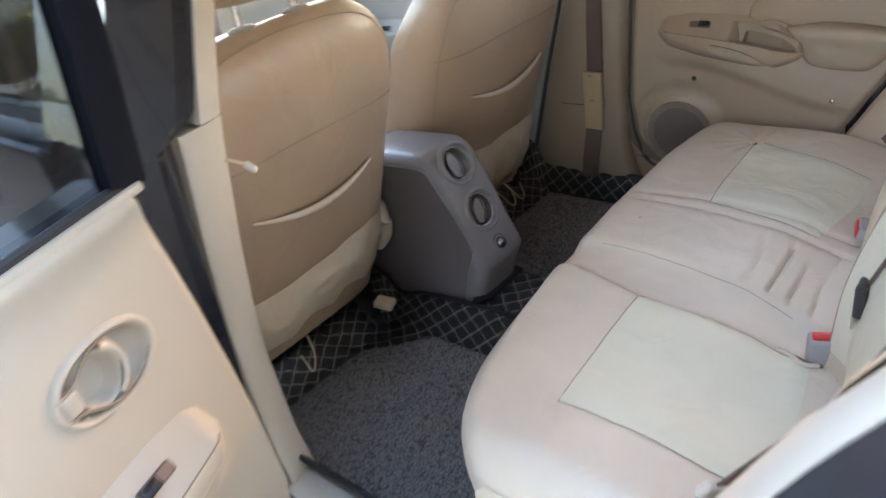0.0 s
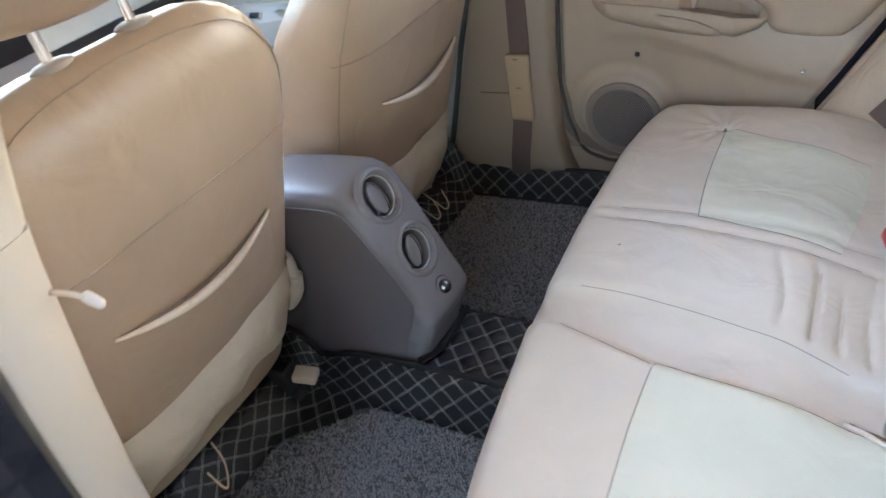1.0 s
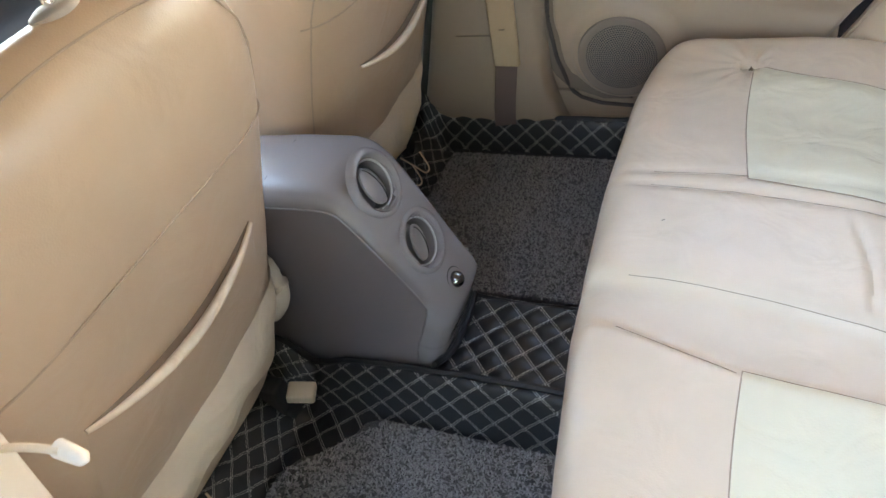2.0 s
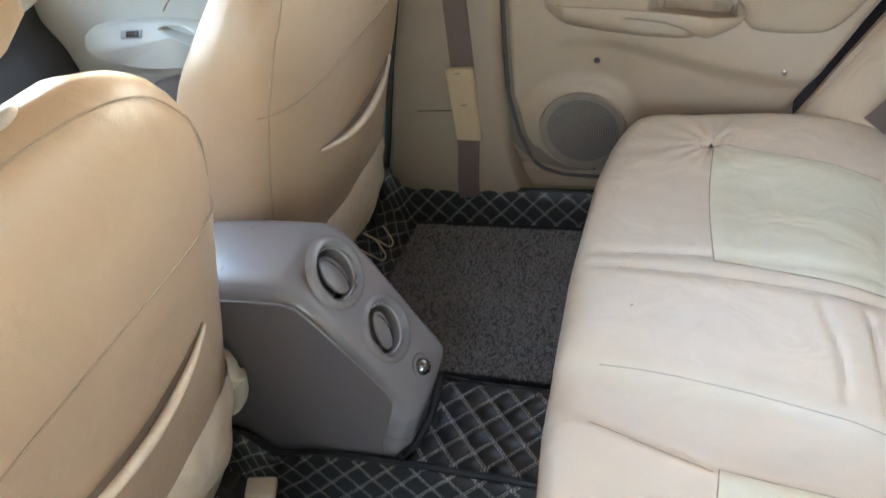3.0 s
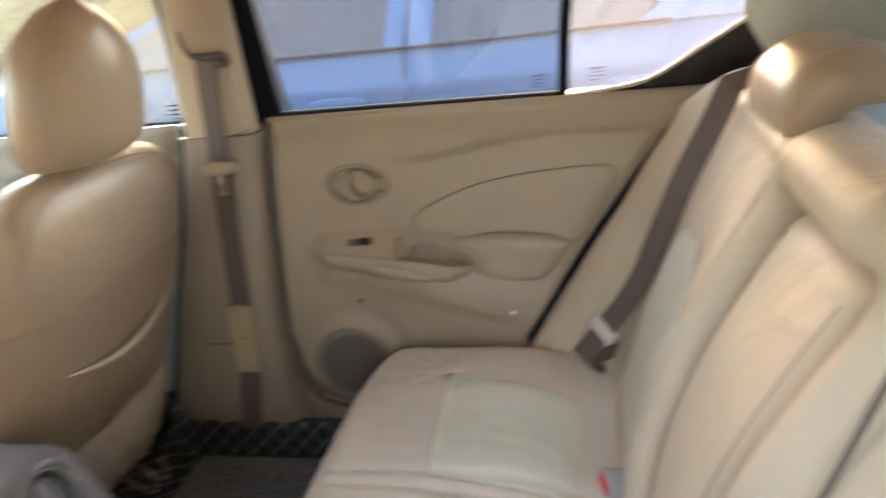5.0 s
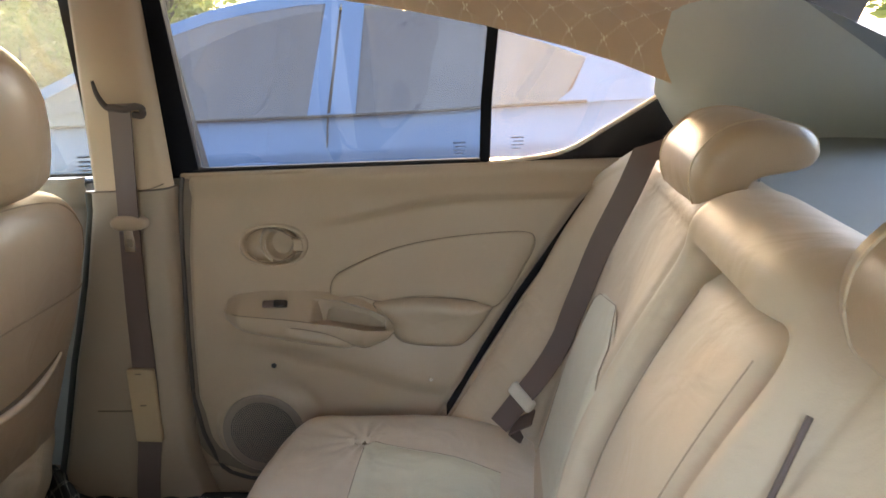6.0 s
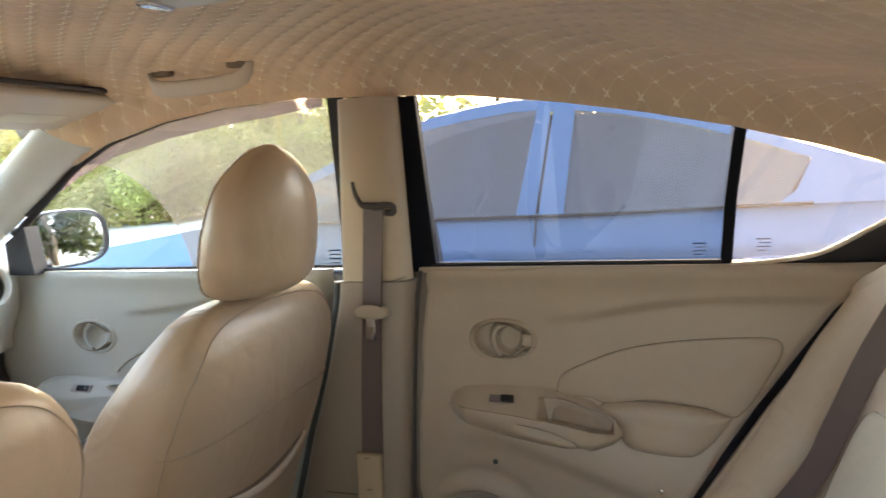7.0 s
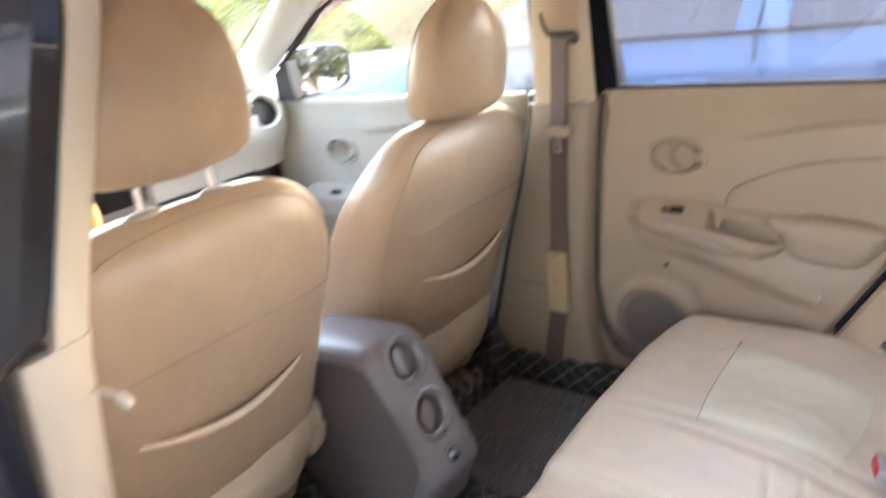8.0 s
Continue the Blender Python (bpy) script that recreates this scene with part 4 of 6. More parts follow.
def handle_pieces(on, side, hd, mat):
    """Curled pull tongue, the round finger bowl beside it and the lock tab."""
    def tongue(u, v):
        a = -1.15 + 2.3 * v                     # round the bowl
        r = 0.026 + 0.016 * u
        return on(0.010 - r * math.cos(a), 1.05 * r * math.sin(a), 0.006 + 0.004 * math.sin(math.pi * u) - 0.022 * u ** 2)
    part("lever", surf(8, 16, tongue), mat, hd, "beige pull lever")
    bowl = [[on(0.012 + p[0] * k, p[1] * k, h) for p in oval(0.028, 0.031, 28)] for k, h in ((1.20, -0.016), (1.10, -0.004), (1.0, 0.002), (0.94, 0.001), (0.90, -0.003), (0.80, -0.015), (0.5, -0.023), (0.05, -0.025))]
    part("finger_bowl", loft(bowl, open_start=True), mat, hd)
    part("lock_tab", rbox(0.020, 0.014, 0.024, 0.004, Matrix.Translation(on(0.050, 0, 0.0))), mat, hd)
    # dark gap round the recess, drawn in towards the tab
    for s in (-1, 1):
        gap = smooth_line([on(a, s * b, 0.004) for a, b in ((-0.054, 0.012), (-0.038, 0.028), (-0.012, 0.036), (0.014, 0.032), (0.033, 0.021), (0.046, 0.0145), (0.064, 0.0135))], 4)
        part("tab_gap", tube(gap, [0.0006 + 0.0010 * min(k / 12, 1) for k in range(len(gap))], 6), SEAM, hd)


def well_rings(ring, well, place, h0, depth):
    """Rings that lead from a flat top down into a finger well."""
    cx, cz = sum(p[0] for p in well) / len(well), sum(p[1] for p in well) / len(well)
    edge = []
    for a, b in ring:
        d = Vector((a - cx, b - cz)).normalized()
        far = max(well, key=lambda q: Vector((q[0] - cx, q[1] - cz)).normalized().dot(d))
        i = well.index(far)
        near = max((well[i - 1], well[(i + 1) % len(well)]), key=lambda q: Vector((q[0] - cx, q[1] - cz)).normalized().dot(d))
        ca, cb = Vector((far[0] - cx, far[1] - cz)), Vector((near[0] - cx, near[1] - cz))
        n = Vector((-(cb - ca).y, (cb - ca).x))
        k = ca.dot(n) / d.dot(n) if abs(d.dot(n)) > 1e-9 else ca.length
        k = min(max(k, 0.5 * ca.length), 1.5 * ca.length)
        edge.append((cx + d.x * k, cz + d.y * k))
    return [[place(cx + (a - cx) * k, cz + (b - cz) * k, h0 - h) for a, b in edge] for k, h in ((1.06, 0.0), (1.0, 0.0015), (0.95, 0.006), (0.90, depth * 0.8), (0.82, depth), (0.3, depth))]


def armrest_mesh(out, well, place, depth):
    c = Vector((sum(p[0] for p in out), sum(p[1] for p in out))) / len(out)
    mean = sum((Vector(p) - c).length for p in out) / len(out)
    rings = []
    for inset, h in ((0, -0.002), (0.0005, 0.030), (0.002, 0.044), (0.005, 0.052), (0.009, 0.0565), (0.013, 0.058)):
        k = 1 - inset / mean
        flat = [(c.x + (a - c.x) * k, c.y + (b - c.y) * k) for a, b in out]
        rings.append([place(a, b, h) for a, b in flat])
    return loft(rings + well_rings(flat, well, place, 0.0585, depth))


def rear_door(side, m, label, seals=True):
    LINING = PLASTIC if side > 0 else DOOR_DAYLIT
    t = thing("rear_door", 0, 0, 0, label, "car door", group="car doors")

    def P(x, h, z):
        return (x, side * (DOOR_Y - h), z)

    def lining(u, v):
        z = 0.286 + (SILL_Z - 0.286) * v
        a, b = lerp([(q[0], q[1]) for q in FRONT_EDGE], z), lerp(REAR_EDGE, z)
        x = a + (b - a) * u
        lip = 0.022 * (max(1 - u * 60, 0) ** 2 + max(1 - (1 - u) * 30, 0) ** 2 + max(1 - v * 60, 0) ** 2)
        top = 0.010 * max(1 - (1 - v) * 40, 0) ** 2
        return P(x, panel_relief(x, z) - lip - top, z)
    hx, hz = (0.276, 0.808) if side > 0 else (0.245, 0.815)
    part("lining", cut(surf(110, 90, lining), lambda p: math.hypot((p.x - hx) / 0.0625, (p.z - hz) / 0.0385) < 0.98 or math.hypot((p.x - 0.428) / 0.060, (p.z - 0.645 + 0.15 * (p.x - 0.428)) / 0.036) < 1), LINING, t)
    # sill cap and shell behind
    part("sill_cap", rbox(0.86, 0.030, 0.012, 0.005, Matrix.Translation((0.535, side * (DOOR_Y + 0.008), SILL_Z - 0.004))), LINING, t)
    shell = [[(0.06, y, 0.24), (0.5, y, 0.24), (0.66, y, 0.46), (0.98, y, 0.945), (0.08, y, 0.945)] for y in (side * (DOOR_Y + 0.03), side * (DOOR_Y + 0.12))]
    part("outer_skin", loft(shell), BODY_DARK, t, smooth=False)
    # handle
    base = panel_relief(hx, hz)
    def on(a, b, h):
        return P(hx + a, base + h, hz + b)
    bez = [[on(p[0] * k, p[1] * k, h) for p in oval(0.066, 0.041, 32, 2.2)] for k, h in ((1.08, -0.003), (1.05, 0.003), (1.0, 0.0055), (0.94, 0.0055), (0.90, 0.003), (0.86, -0.004), (0.80, -0.013), (0.6, -0.017), (0.05, -0.018))]
    hd = part("handle_recess", loft(bez, open_start=True), LINING, t)
    handle_pieces(on, side, hd, LINING)
    # armrest: a sloping top plate with a finger well, over a rounded front face with a scooped grip
    foot = [(0.160, 0.668), (0.166, 0.654), (0.185, 0.640), (0.21, 0.630), (0.27, 0.614), (0.34, 0.601), (0.40, 0.593), (0.45, 0.592), (0.49, 0.606), (0.509, 0.626)]
    crest = [(0.160, 0.670), (0.175, 0.680), (0.20, 0.679), (0.30, 0.668), (0.40, 0.652), (0.47, 0.638), (0.509, 0.628)]
    head = [(0.160, 0.676), (0.168, 0.698), (0.19, 0.710), (0.25, 0.716), (0.34, 0.715), (0.40, 0.708), (0.45, 0.692), (0.49, 0.662), (0.509, 0.631)]

    def grip_z(x):
        return lerp([(0.300, 0.656), (0.34, 0.650), (0.38, 0.640), (0.41, 0.625), (0.437, 0.602)], x)

    def rest_at(x, v):
        zb, zc, zt = lerp(foot, x), lerp(crest, x), lerp(head, x)
        H = 0.052 * (min(1, (x - 0.158) / 0.045, (0.511 - x) / 0.06) ** 0.5 if 0.158 < x < 0.511 else 0)
        if v < 0.55:
            q = v / 0.55
            z, h = zb + (zc - zb) * q, H * (1 - (1 - q) ** 2.4) ** 0.6
            d = grip_z(x) - z
            h -= 0.013 * step(0.298, 0.33, x) * step(0.440, 0.42, x) * step(-0.001, 0.003, d) * step(0.030, 0.004, d)
        else:
            q = (v - 0.55) / 0.45
            z, h = zc + (zt - zc) * q, H * (1 - q) ** 0.85
            k = step(0.345, 0.372, x) * step(0.493, 0.481, x) * step(0.05, 0.10, q) * step(0.74, 0.64, q)
            h, z = h - 0.056 * k, z - 0.018 * k
        return P(x, panel_relief(x, z) * 0.6 + max(h, -0.026), z)
    rest = part("armrest", surf(120, 64, lambda u, v: rest_at(0.160 + 0.349 * u, v)), LINING, t)
    # the first line, in seam colour, stands for shade along the armrest's lower edge
    for name, pts in (("edge_shade", [rest_at(x, 0.02) for x in np.linspace(0.163, 0.40, 24)]),
                      ("plate_line", [rest_at(x, 0.565) for x in np.linspace(0.19, 0.36, 16)]),
                      ("grip_line", [P(x, panel_relief(x, 0.63) * 0.6 + 0.052 * (1 - (1 - min(max((grip_z(x) - lerp(foot, x)) / (lerp(crest, x) - lerp(foot, x)), 0), 1)) ** 2.4) ** 0.6, grip_z(x)) for x in np.linspace(0.31, 0.430, 14)])):
        part(name, tube(pts, 0.0011, 6), SEAM, rest)
    part("tip_line", tube([rest_at(x, 0.02) for x in np.linspace(0.437, 0.507, 10)], 0.0016, 6), SEAM, rest)
    sw = Matrix.Translation(P(0.275, panel_relief(0.275, 0.69) * 0.6 + 0.0295, 0.6945)) @ pose(0, 0, 0, -36 * side)
    part("switch_well", rbox(0.050, 0.010, 0.015, 0.003, sw), BELT, rest)
    part("window_switch", rbox(0.026, 0.012, 0.014, 0.002, sw @ pose(0.012, -0.003 * side, 0)), GLOSS_BLACK, rest, "black window switch")
    # upholstered field above the armrest and the pad behind it
    ins = [(0.386, 0.700), (0.392, 0.738), (0.43, 0.762), (0.51, 0.794), (0.60, 0.812), (0.70, 0.821), (0.772, 0.822), (0.790, 0.805), (0.775, 0.765), (0.716, 0.675), (0.66, 0.688), (0.56, 0.698), (0.48, 0.688), (0.44, 0.70)]
    ins = [(p.x, p.y) for p in smooth_line([(a, b, 0) for a, b in ins], 4, True)]
    def field(a, b, h):
        return P(a, panel_relief(a, b) + h, b)
    fld = part("insert", puff(ins, [(0, -0.002), (0.0005, 0.002), (0.004, 0.005), (0.03, 0.006), (0.10, 0.004), (0.17, 0.003)], field), LINING, t, "upholstered insert with a dark seam")
    part("seam", tube([field(a, b, 0.0022) for a, b in ins], 0.0010, 6, True), SEAM, fld)
    pad = [(0.466, 0.682), (0.51, 0.692), (0.56, 0.694), (0.64, 0.688), (0.700, 0.676), (0.700, 0.662), (0.672, 0.622), (0.645, 0.596), (0.62, 0.590), (0.57, 0.592), (0.525, 0.600), (0.506, 0.616), (0.500, 0.645)]
    pad = [(p.x, p.y) for p in smooth_line([(a, b, 0) for a, b in pad], 4, True)]
    pd = part("elbow_pad", puff(pad, [(0, -0.001), (0.002, 0.005), (0.006, 0.011), (0.014, 0.017), (0.028, 0.021), (0.05, 0.021), (0.08, 0.017)], field), LINING, t, "padded elbow rest")
    part("seam", tube([field(a, b, 0.001) for a, b in pad], 0.0012, 6, True), SEAM, pd)
    # loudspeaker
    sp = [[P(0.212 + r * math.cos(k * math.pi / 24), 0.018 + h, 0.398 + r * math.sin(k * math.pi / 24)) for k in range(48)] for r, h in ((0.090, 0.002), (0.088, 0.007), (0.080, 0.008), (0.074, 0.003), (0.0, 0.008))]
    sp[-1] = [P(0.212 + 0.001 * math.cos(k), 0.026, 0.398 + 0.001 * math.sin(k)) for k in range(48)]
    spk = part("speaker_grille", loft(sp), GRILLE, t, "round perforated loudspeaker grille")
    verts, faces = [], []
    for ring in range(1, 17):
        r = 0.0044 * ring
        n = max(6 * ring, 6)
        for k in range(n):
            a = 2 * math.pi * k / n
            h = 0.0262 - 0.005 * (r / 0.074) ** 1.0 + 0.0004
            c = (0.212 + r * math.cos(a), 0.398 + r * math.sin(a))
            b = len(verts)
            for q in range(6):
                verts.append(P(c[0] + 0.0017 * math.cos(q * math.pi / 3), h, c[1] + 0.0017 * math.sin(q * math.pi / 3)))
            faces.append(tuple(range(b, b + 6)))
    me = bpy.data.meshes.new("grille_holes")
    me.from_pydata(verts, [], faces)
    me.materials.append(GREY_DEEP)
    ob = new("grille_holes", me)
    ob.parent = spk
    tagged(ob, kind="stuff")
    for x, z, r in ((0.248, 0.549, 0.006), (0.576, 0.521, 0.006)):
        h0 = panel_relief(x, z)
        part("screw", loft([[P(x + rr * math.cos(k * math.pi / 6), h0 + h, z + rr * math.sin(k * math.pi / 6)) for k in range(12)] for rr, h in ((r, -0.001), (r * 0.9, 0.003), (r * 0.5, 0.005), (r * 0.1, 0.005))]), CHROME if x > 0.4 else GREY_DEEP, t)
    # glass, divider bar, quarter glass
    def pane_y(z):
        return DOOR_Y + 0.012 - 0.17 * (z - SILL_Z)
    def pane(x0, x1, x0t, x1t):
        def f(u, v):
            z0 = SILL_Z - 0.01
            a, b = x0 + (x1 - x0) * u, x0t + (x1t - x0t) * u
            z1 = top_z(b) + 0.004
            z = z0 + (z1 - z0) * v
            return (a + (b - a) * v, side * pane_y(z), z)
        return surf(16, 8, f)
    win = part("window_pane", pane(0.13, 0.70, 0.135, 0.725), PANE_FILM if side > 0 else PANE_DARK, t, "tinted door glass with a small printed mark")
    part("divider_bar", loft([[(x + dx, side * (pane_y(z) - 0.010 + dy), z) for dx, dy in ((-0.010, 0), (0.010, 0), (0.010, 0.014), (-0.010, 0.014))] for x, z in ((0.697, SILL_Z - 0.01), (0.706, 1.08), (0.722, 1.205))]), CHANNEL, t)
    part("front_channel", loft([[(x + dx, side * (pane_y(z) - 0.012 + dy), z) for dx, dy in ((-w, 0.004), (-w * 0.3, -0.002), (w, 0), (w, 0.02), (-w, 0.02))] for x, z, w in ((0.116, SILL_Z - 0.005, 0.027), (0.114, 1.10, 0.027), (0.114, 1.30, 0.026))]), CHANNEL, t, "black rubber window channel")
    def quarter(u, v):
        b0 = [(0.705, SILL_Z), (0.77, SILL_Z + 0.006), (0.85, 0.975), (0.93, 1.02), (1.02, 1.075)]
        x = 0.705 + (1.035 - 0.705) * u
        z0 = lerp(b0, x)
        z1 = max(top_z(x) + 0.004, z0 + 0.001)
        z = z0 + (z1 - z0) * v
        return (x, side * (pane_y(z) - 0.001), z)
    q = part("quarter_pane", surf(14, 6, quarter), PANE_DUSTY if side > 0 else PANE_DARK, t, "small triangular quarter glass")
    # black moulding under the quarter glass with a pale edge
    mould = [(0.705, SILL_Z), (0.77, SILL_Z + 0.006), (0.85, 0.975), (0.93, 1.02), (1.02, 1.075), (1.08, 1.085), (1.10, 1.03), (1.07, 0.951), (0.92, 0.951), (0.80, 0.951)]
    part("quarter_moulding", loft([[(a, side * (pane_y(b) - h), b) for a, b in mould] for h in (-0.004, 0.012)]), GLOSS_BLACK, t, smooth=False)
    bead = smooth_line([(a, side * (pane_y(b) - 0.013), b) for a, b in mould[:5]], 6)
    part("bead", tube(bead, 0.0042, 7), PLASTIC_PALE, t, "pale edge bead")
    part("sill_seal", tube([(x, side * (DOOR_Y + 0.004), SILL_Z + 0.005) for x in np.linspace(0.13, 0.69, 12)], 0.006, 7), RUBBER, t)
    # printed marks in the glass corners
    for x in (0.652, 0.760):
        for i, (w, dx) in enumerate(((0.024, 0), (0.020, 0.002), (0.024, 0), (0.017, -0.002))):
            z = SILL_Z + 0.040 - 0.007 * i + (0.006 if x > 0.7 else 0)
            part("printed_mark", rbox(w, 0.0006, 0.0014 + 0.0006 * (i == 0), 0.0002, Matrix.Translation((x + dx, side * (pane_y(z) - 0.003), z)), 1), GLOSS_BLACK, win)
    t.matrix_world = m
    return t


rear_door(1, Matrix(), "beige rear door lining with armrest, speaker and tinted window")
rear_door(-1, Matrix.Translation((0.258, -0.782, 0)) @ pose(0, 0, 0, 0, 0, -70) @ Matrix.Translation((-0.105, 0.66, 0)), "open rear door with beige lining toned for daylight and dark glass")


def door_seal(side):
    """Rubber seal round the rear door opening on the body."""
    out = 0.004 if side > 0 else 0.040
    pts = [(lerp([(q[0], q[1]) for q in FRONT_EDGE], z) - (0.006 if side > 0 else 0.010), side * (DOOR_Y + out - (0.012 if side > 0 else 0)), z) for z in np.linspace(0.95, 0.36, 20)]
    pts += [(0.10, side * (DOOR_Y + out), 0.300), (0.14, side * (DOOR_Y + out), 0.278), (0.21, side * (DOOR_Y + out), 0.268), (0.5, side * (DOOR_Y + out), 0.262)]
    pts += [(lerp(REAR_EDGE, z) + (0.020 if side > 0 else 0.125), side * (DOOR_Y - 0.012 + (0 if side > 0 else 0.072)), z) for z in np.linspace(0.33, 0.95, 20)]
    line = smooth_line(pts, 2)
    if side > 0:
        front, line = line[:46], line[48:]
        # the seal's taupe stands for the soft shadow in the gap here
        tagged(part("door_seal", tube(front, 0.0045, 10), SEAL_TAUPE), "rubber seal toned as the shadow gap along the front edge of the door opening", "seal", kind="structure")
    tagged(part("door_seal", tube(line, 0.0045 if side > 0 else 0.0065, 8), RUBBER), "black rubber door seal round the rear opening", "seal", kind="structure")


door_seal(1)
door_seal(-1)


def front_door(side, label):
    t = thing("front_door", -0.5, side * 0.66, 0.3, label, "car door", group="car doors")
    # beige lining greyed: the bluish light from the windscreen is put into its colour
    FRONT = material("beige plastic toned for cool skylight", (0.44, 0.435, 0.39), 0.40, grain=0.0003, grain_scale=900, mottle=0.04)

    def P(x, h, z):
        return (x, side * (DOOR_Y - h), z)

    def relief(x, z):
        crease = 0.845 + 0.045 * step(-0.7, -0.2, x)
        return 0.010 * math.sin(math.pi * min(max((z - 0.3) / 0.65, 0), 1)) + 0.013 * step(crease - 0.003, crease + 0.014, z) * step(-0.70, -0.58, x) + 0.010 * step(0.9, 0.955, z) - 0.012 * step(0.60, 0.54, z)

    def lining(u, v):
        x, z = -1.08 + 0.985 * u, 0.25 + (SILL_Z - 0.25) * v
        lip = 0.022 * max(1 - (1 - u) * 30, 0) ** 2 + 0.01 * max(1 - (1 - v) * 40, 0) ** 2
        return P(x, relief(x, z) - lip, z)
    hx, hz = -0.765, 0.792
    part("lining", cut(surf(140, 100, lining), lambda p: math.hypot((p.x - hx) / 0.0625, (p.z - hz) / 0.0385) < 0.98), FRONT, t)
    def on(a, b, h):
        return P(hx + a, relief(hx, hz) + h, hz + b)
    hd = part("handle_recess", loft([[on(p[0] * k, p[1] * k, h) for p in oval(0.066, 0.041, 32, 2.2)] for k, h in ((1.08, -0.003), (1.05, 0.003), (1.0, 0.0055), (0.94, 0.0055), (0.90, 0.003), (0.87, -0.006), (0.83, -0.020), (0.6, -0.026), (0.05, -0.027))], open_start=True), FRONT, t)
    handle_pieces(on, side, hd, FRONT)
    out = [(-0.93, 0.655), (-0.915, 0.680), (-0.84, 0.690), (-0.70, 0.690), (-0.60, 0.675), (-0.56, 0.63), (-0.60, 0.595), (-0.75, 0.590), (-0.88, 0.615)]
    out = [(p.x, p.y) for p in smooth_line([(a, b, 0) for a, b in out], 4, True)]
    arm = lambda a, b, h: P(a, relief(a, b) * 0.6 + h * (1.08 - 0.68 * min(max((b - 0.645) / 0.046, 0), 1)), b)
    well = [(p.x, p.y) for p in smooth_line([(a, b, 0) for a, b in ((-0.712, 0.676), (-0.68, 0.682), (-0.635, 0.676), (-0.600, 0.658), (-0.592, 0.644), (-0.62, 0.648), (-0.67, 0.662))], 4, True)]
    rest = part("armrest", armrest_mesh(out, well, arm, 0.034), FRONT, t)
    part("window_switch", rbox(0.034, 0.010, 0.014, 0.002, Matrix.Translation(P(-0.775, 0.050, 0.672)) @ pose(0, 0, 0, -40 * side)), GLOSS_BLACK, rest, "black window switch")
    part("switch_plate", rbox(0.06, 0.008, 0.020, 0.003, Matrix.Translation(P(-0.782, 0.047, 0.671)) @ pose(0, 0, 0, -40 * side)), BUCKLE, rest)
    pocket = [(p.x, p.y) for p in smooth_line([(a, b, 0) for a, b in ((-0.90, 0.34), (-0.88, 0.47), (-0.80, 0.535), (-0.60, 0.545), (-0.40, 0.53), (-0.34, 0.46), (-0.34, 0.33), (-0.60, 0.30))], 4, True)]
    part("map_pocket", puff(pocket, [(0, -0.004), (0.001, 0.010), (0.006, 0.016), (0.03, 0.019), (0.12, 0.019)], lambda a, b, h: P(a, relief(a, b) + h, b)), GREY, t, "dark grey door pocket")
    swoop = smooth_line([P(a, relief(a, b) + 0.001, b) for a, b in ((-0.70, 0.705), (-0.66, 0.735), (-0.56, 0.775), (-0.40, 0.80), (-0.2, 0.81))], 6)
    part("seam", tube(swoop, 0.0016, 6), SEAM, t)
    part("shell", rbox(1.12, 0.07, 0.72, 0.01, Matrix.Translation((-0.60, side * (DOOR_Y + 0.075), 0.585))), BODY_DARK, t)
    part("sill_seal", tube([(x, side * (DOOR_Y + 0.004), SILL_Z + 0.004) for x in np.linspace(-0.95, -0.07, 12)], 0.004, 7), RUBBER, t)
    # window, the tint film with its round cut-out for the mirror
    def pane_y(z, d=0.0):
        return side * (DOOR_Y + 0.012 - 0.17 * (z - SILL_Z) - d)
    def pane(u, v):
        x = -0.97 + (-0.05 + 0.97) * u
        z0, z1 = SILL_Z - 0.01, max(top_z(x) + 0.004, SILL_Z - 0.005)
        z = z0 + (z1 - z0) * v
        return (x, pane_y(z), z)
    win = part("window_pane", surf(30, 8, pane), PANE_CLEAR, t, "front door glass")
    def film(u, v):
        x1 = -0.052
        z = SILL_Z + 0.001 + (1.31 - SILL_Z) * v
        arc = -0.72 + 0.258 * math.sqrt(max(1 - ((z - 0.965) / 0.255) ** 2, 0)) if z < 1.22 else -0.72
        x = arc + (x1 - arc) * u
        return (x, pane_y(z, 0.003), min(z, top_z(x) + 0.002))
    part("tint_film", surf(30, 30, film), PANE_HAZY, win, "bluish tint film with a rounded cut-out")
    band = [[(x, pane_y(top_z(x), 0.004), top_z(x) + 0.003), (x, pane_y(top_z(x), 0.004), top_z(x) - w)] for x, w in ((x, 0.035 * math.sin(math.pi * (x + 0.80) / 0.80) ** 0.5 if -0.8 < x < 0 else 0.002) for x in np.linspace(-0.80, -0.06, 30))]
    bm = surf(29, 1, lambda u, v: band[round(u * 29)][round(v)])
    part("film_band", bm, PANE_VIOLET, win, "dark purple band of film")
    part("rear_channel", loft([[(x + dx, pane_y(z, 0.010 - dy), z) for dx, dy in ((-0.006, 0), (0.030, 0), (0.030, 0.02), (-0.006, 0.02))] for x, z in ((-0.062, SILL_Z - 0.005), (-0.05, 1.12), (-0.04, 1.31))]), RUBBER, t)
    frame = [(x, pane_y(top_z(x), 0.008), top_z(x) + 0.004) for x in np.linspace(-0.97, -0.04, 40)]
    part("upper_channel", tube(frame, [0.0095 - 0.006 * k / 39 for k in range(40)], 8), RUBBER, t)
    tri = [(-0.985, SILL_Z - 0.005), (-0.90, SILL_Z - 0.005), (-0.915, 1.07), (-0.985, 1.03)]
    part("mirror_sail", loft([[(a, side * (DOOR_Y + h), b) for a, b in tri] for h in (-0.030, 0.012)]), RUBBER, t, smooth=False)
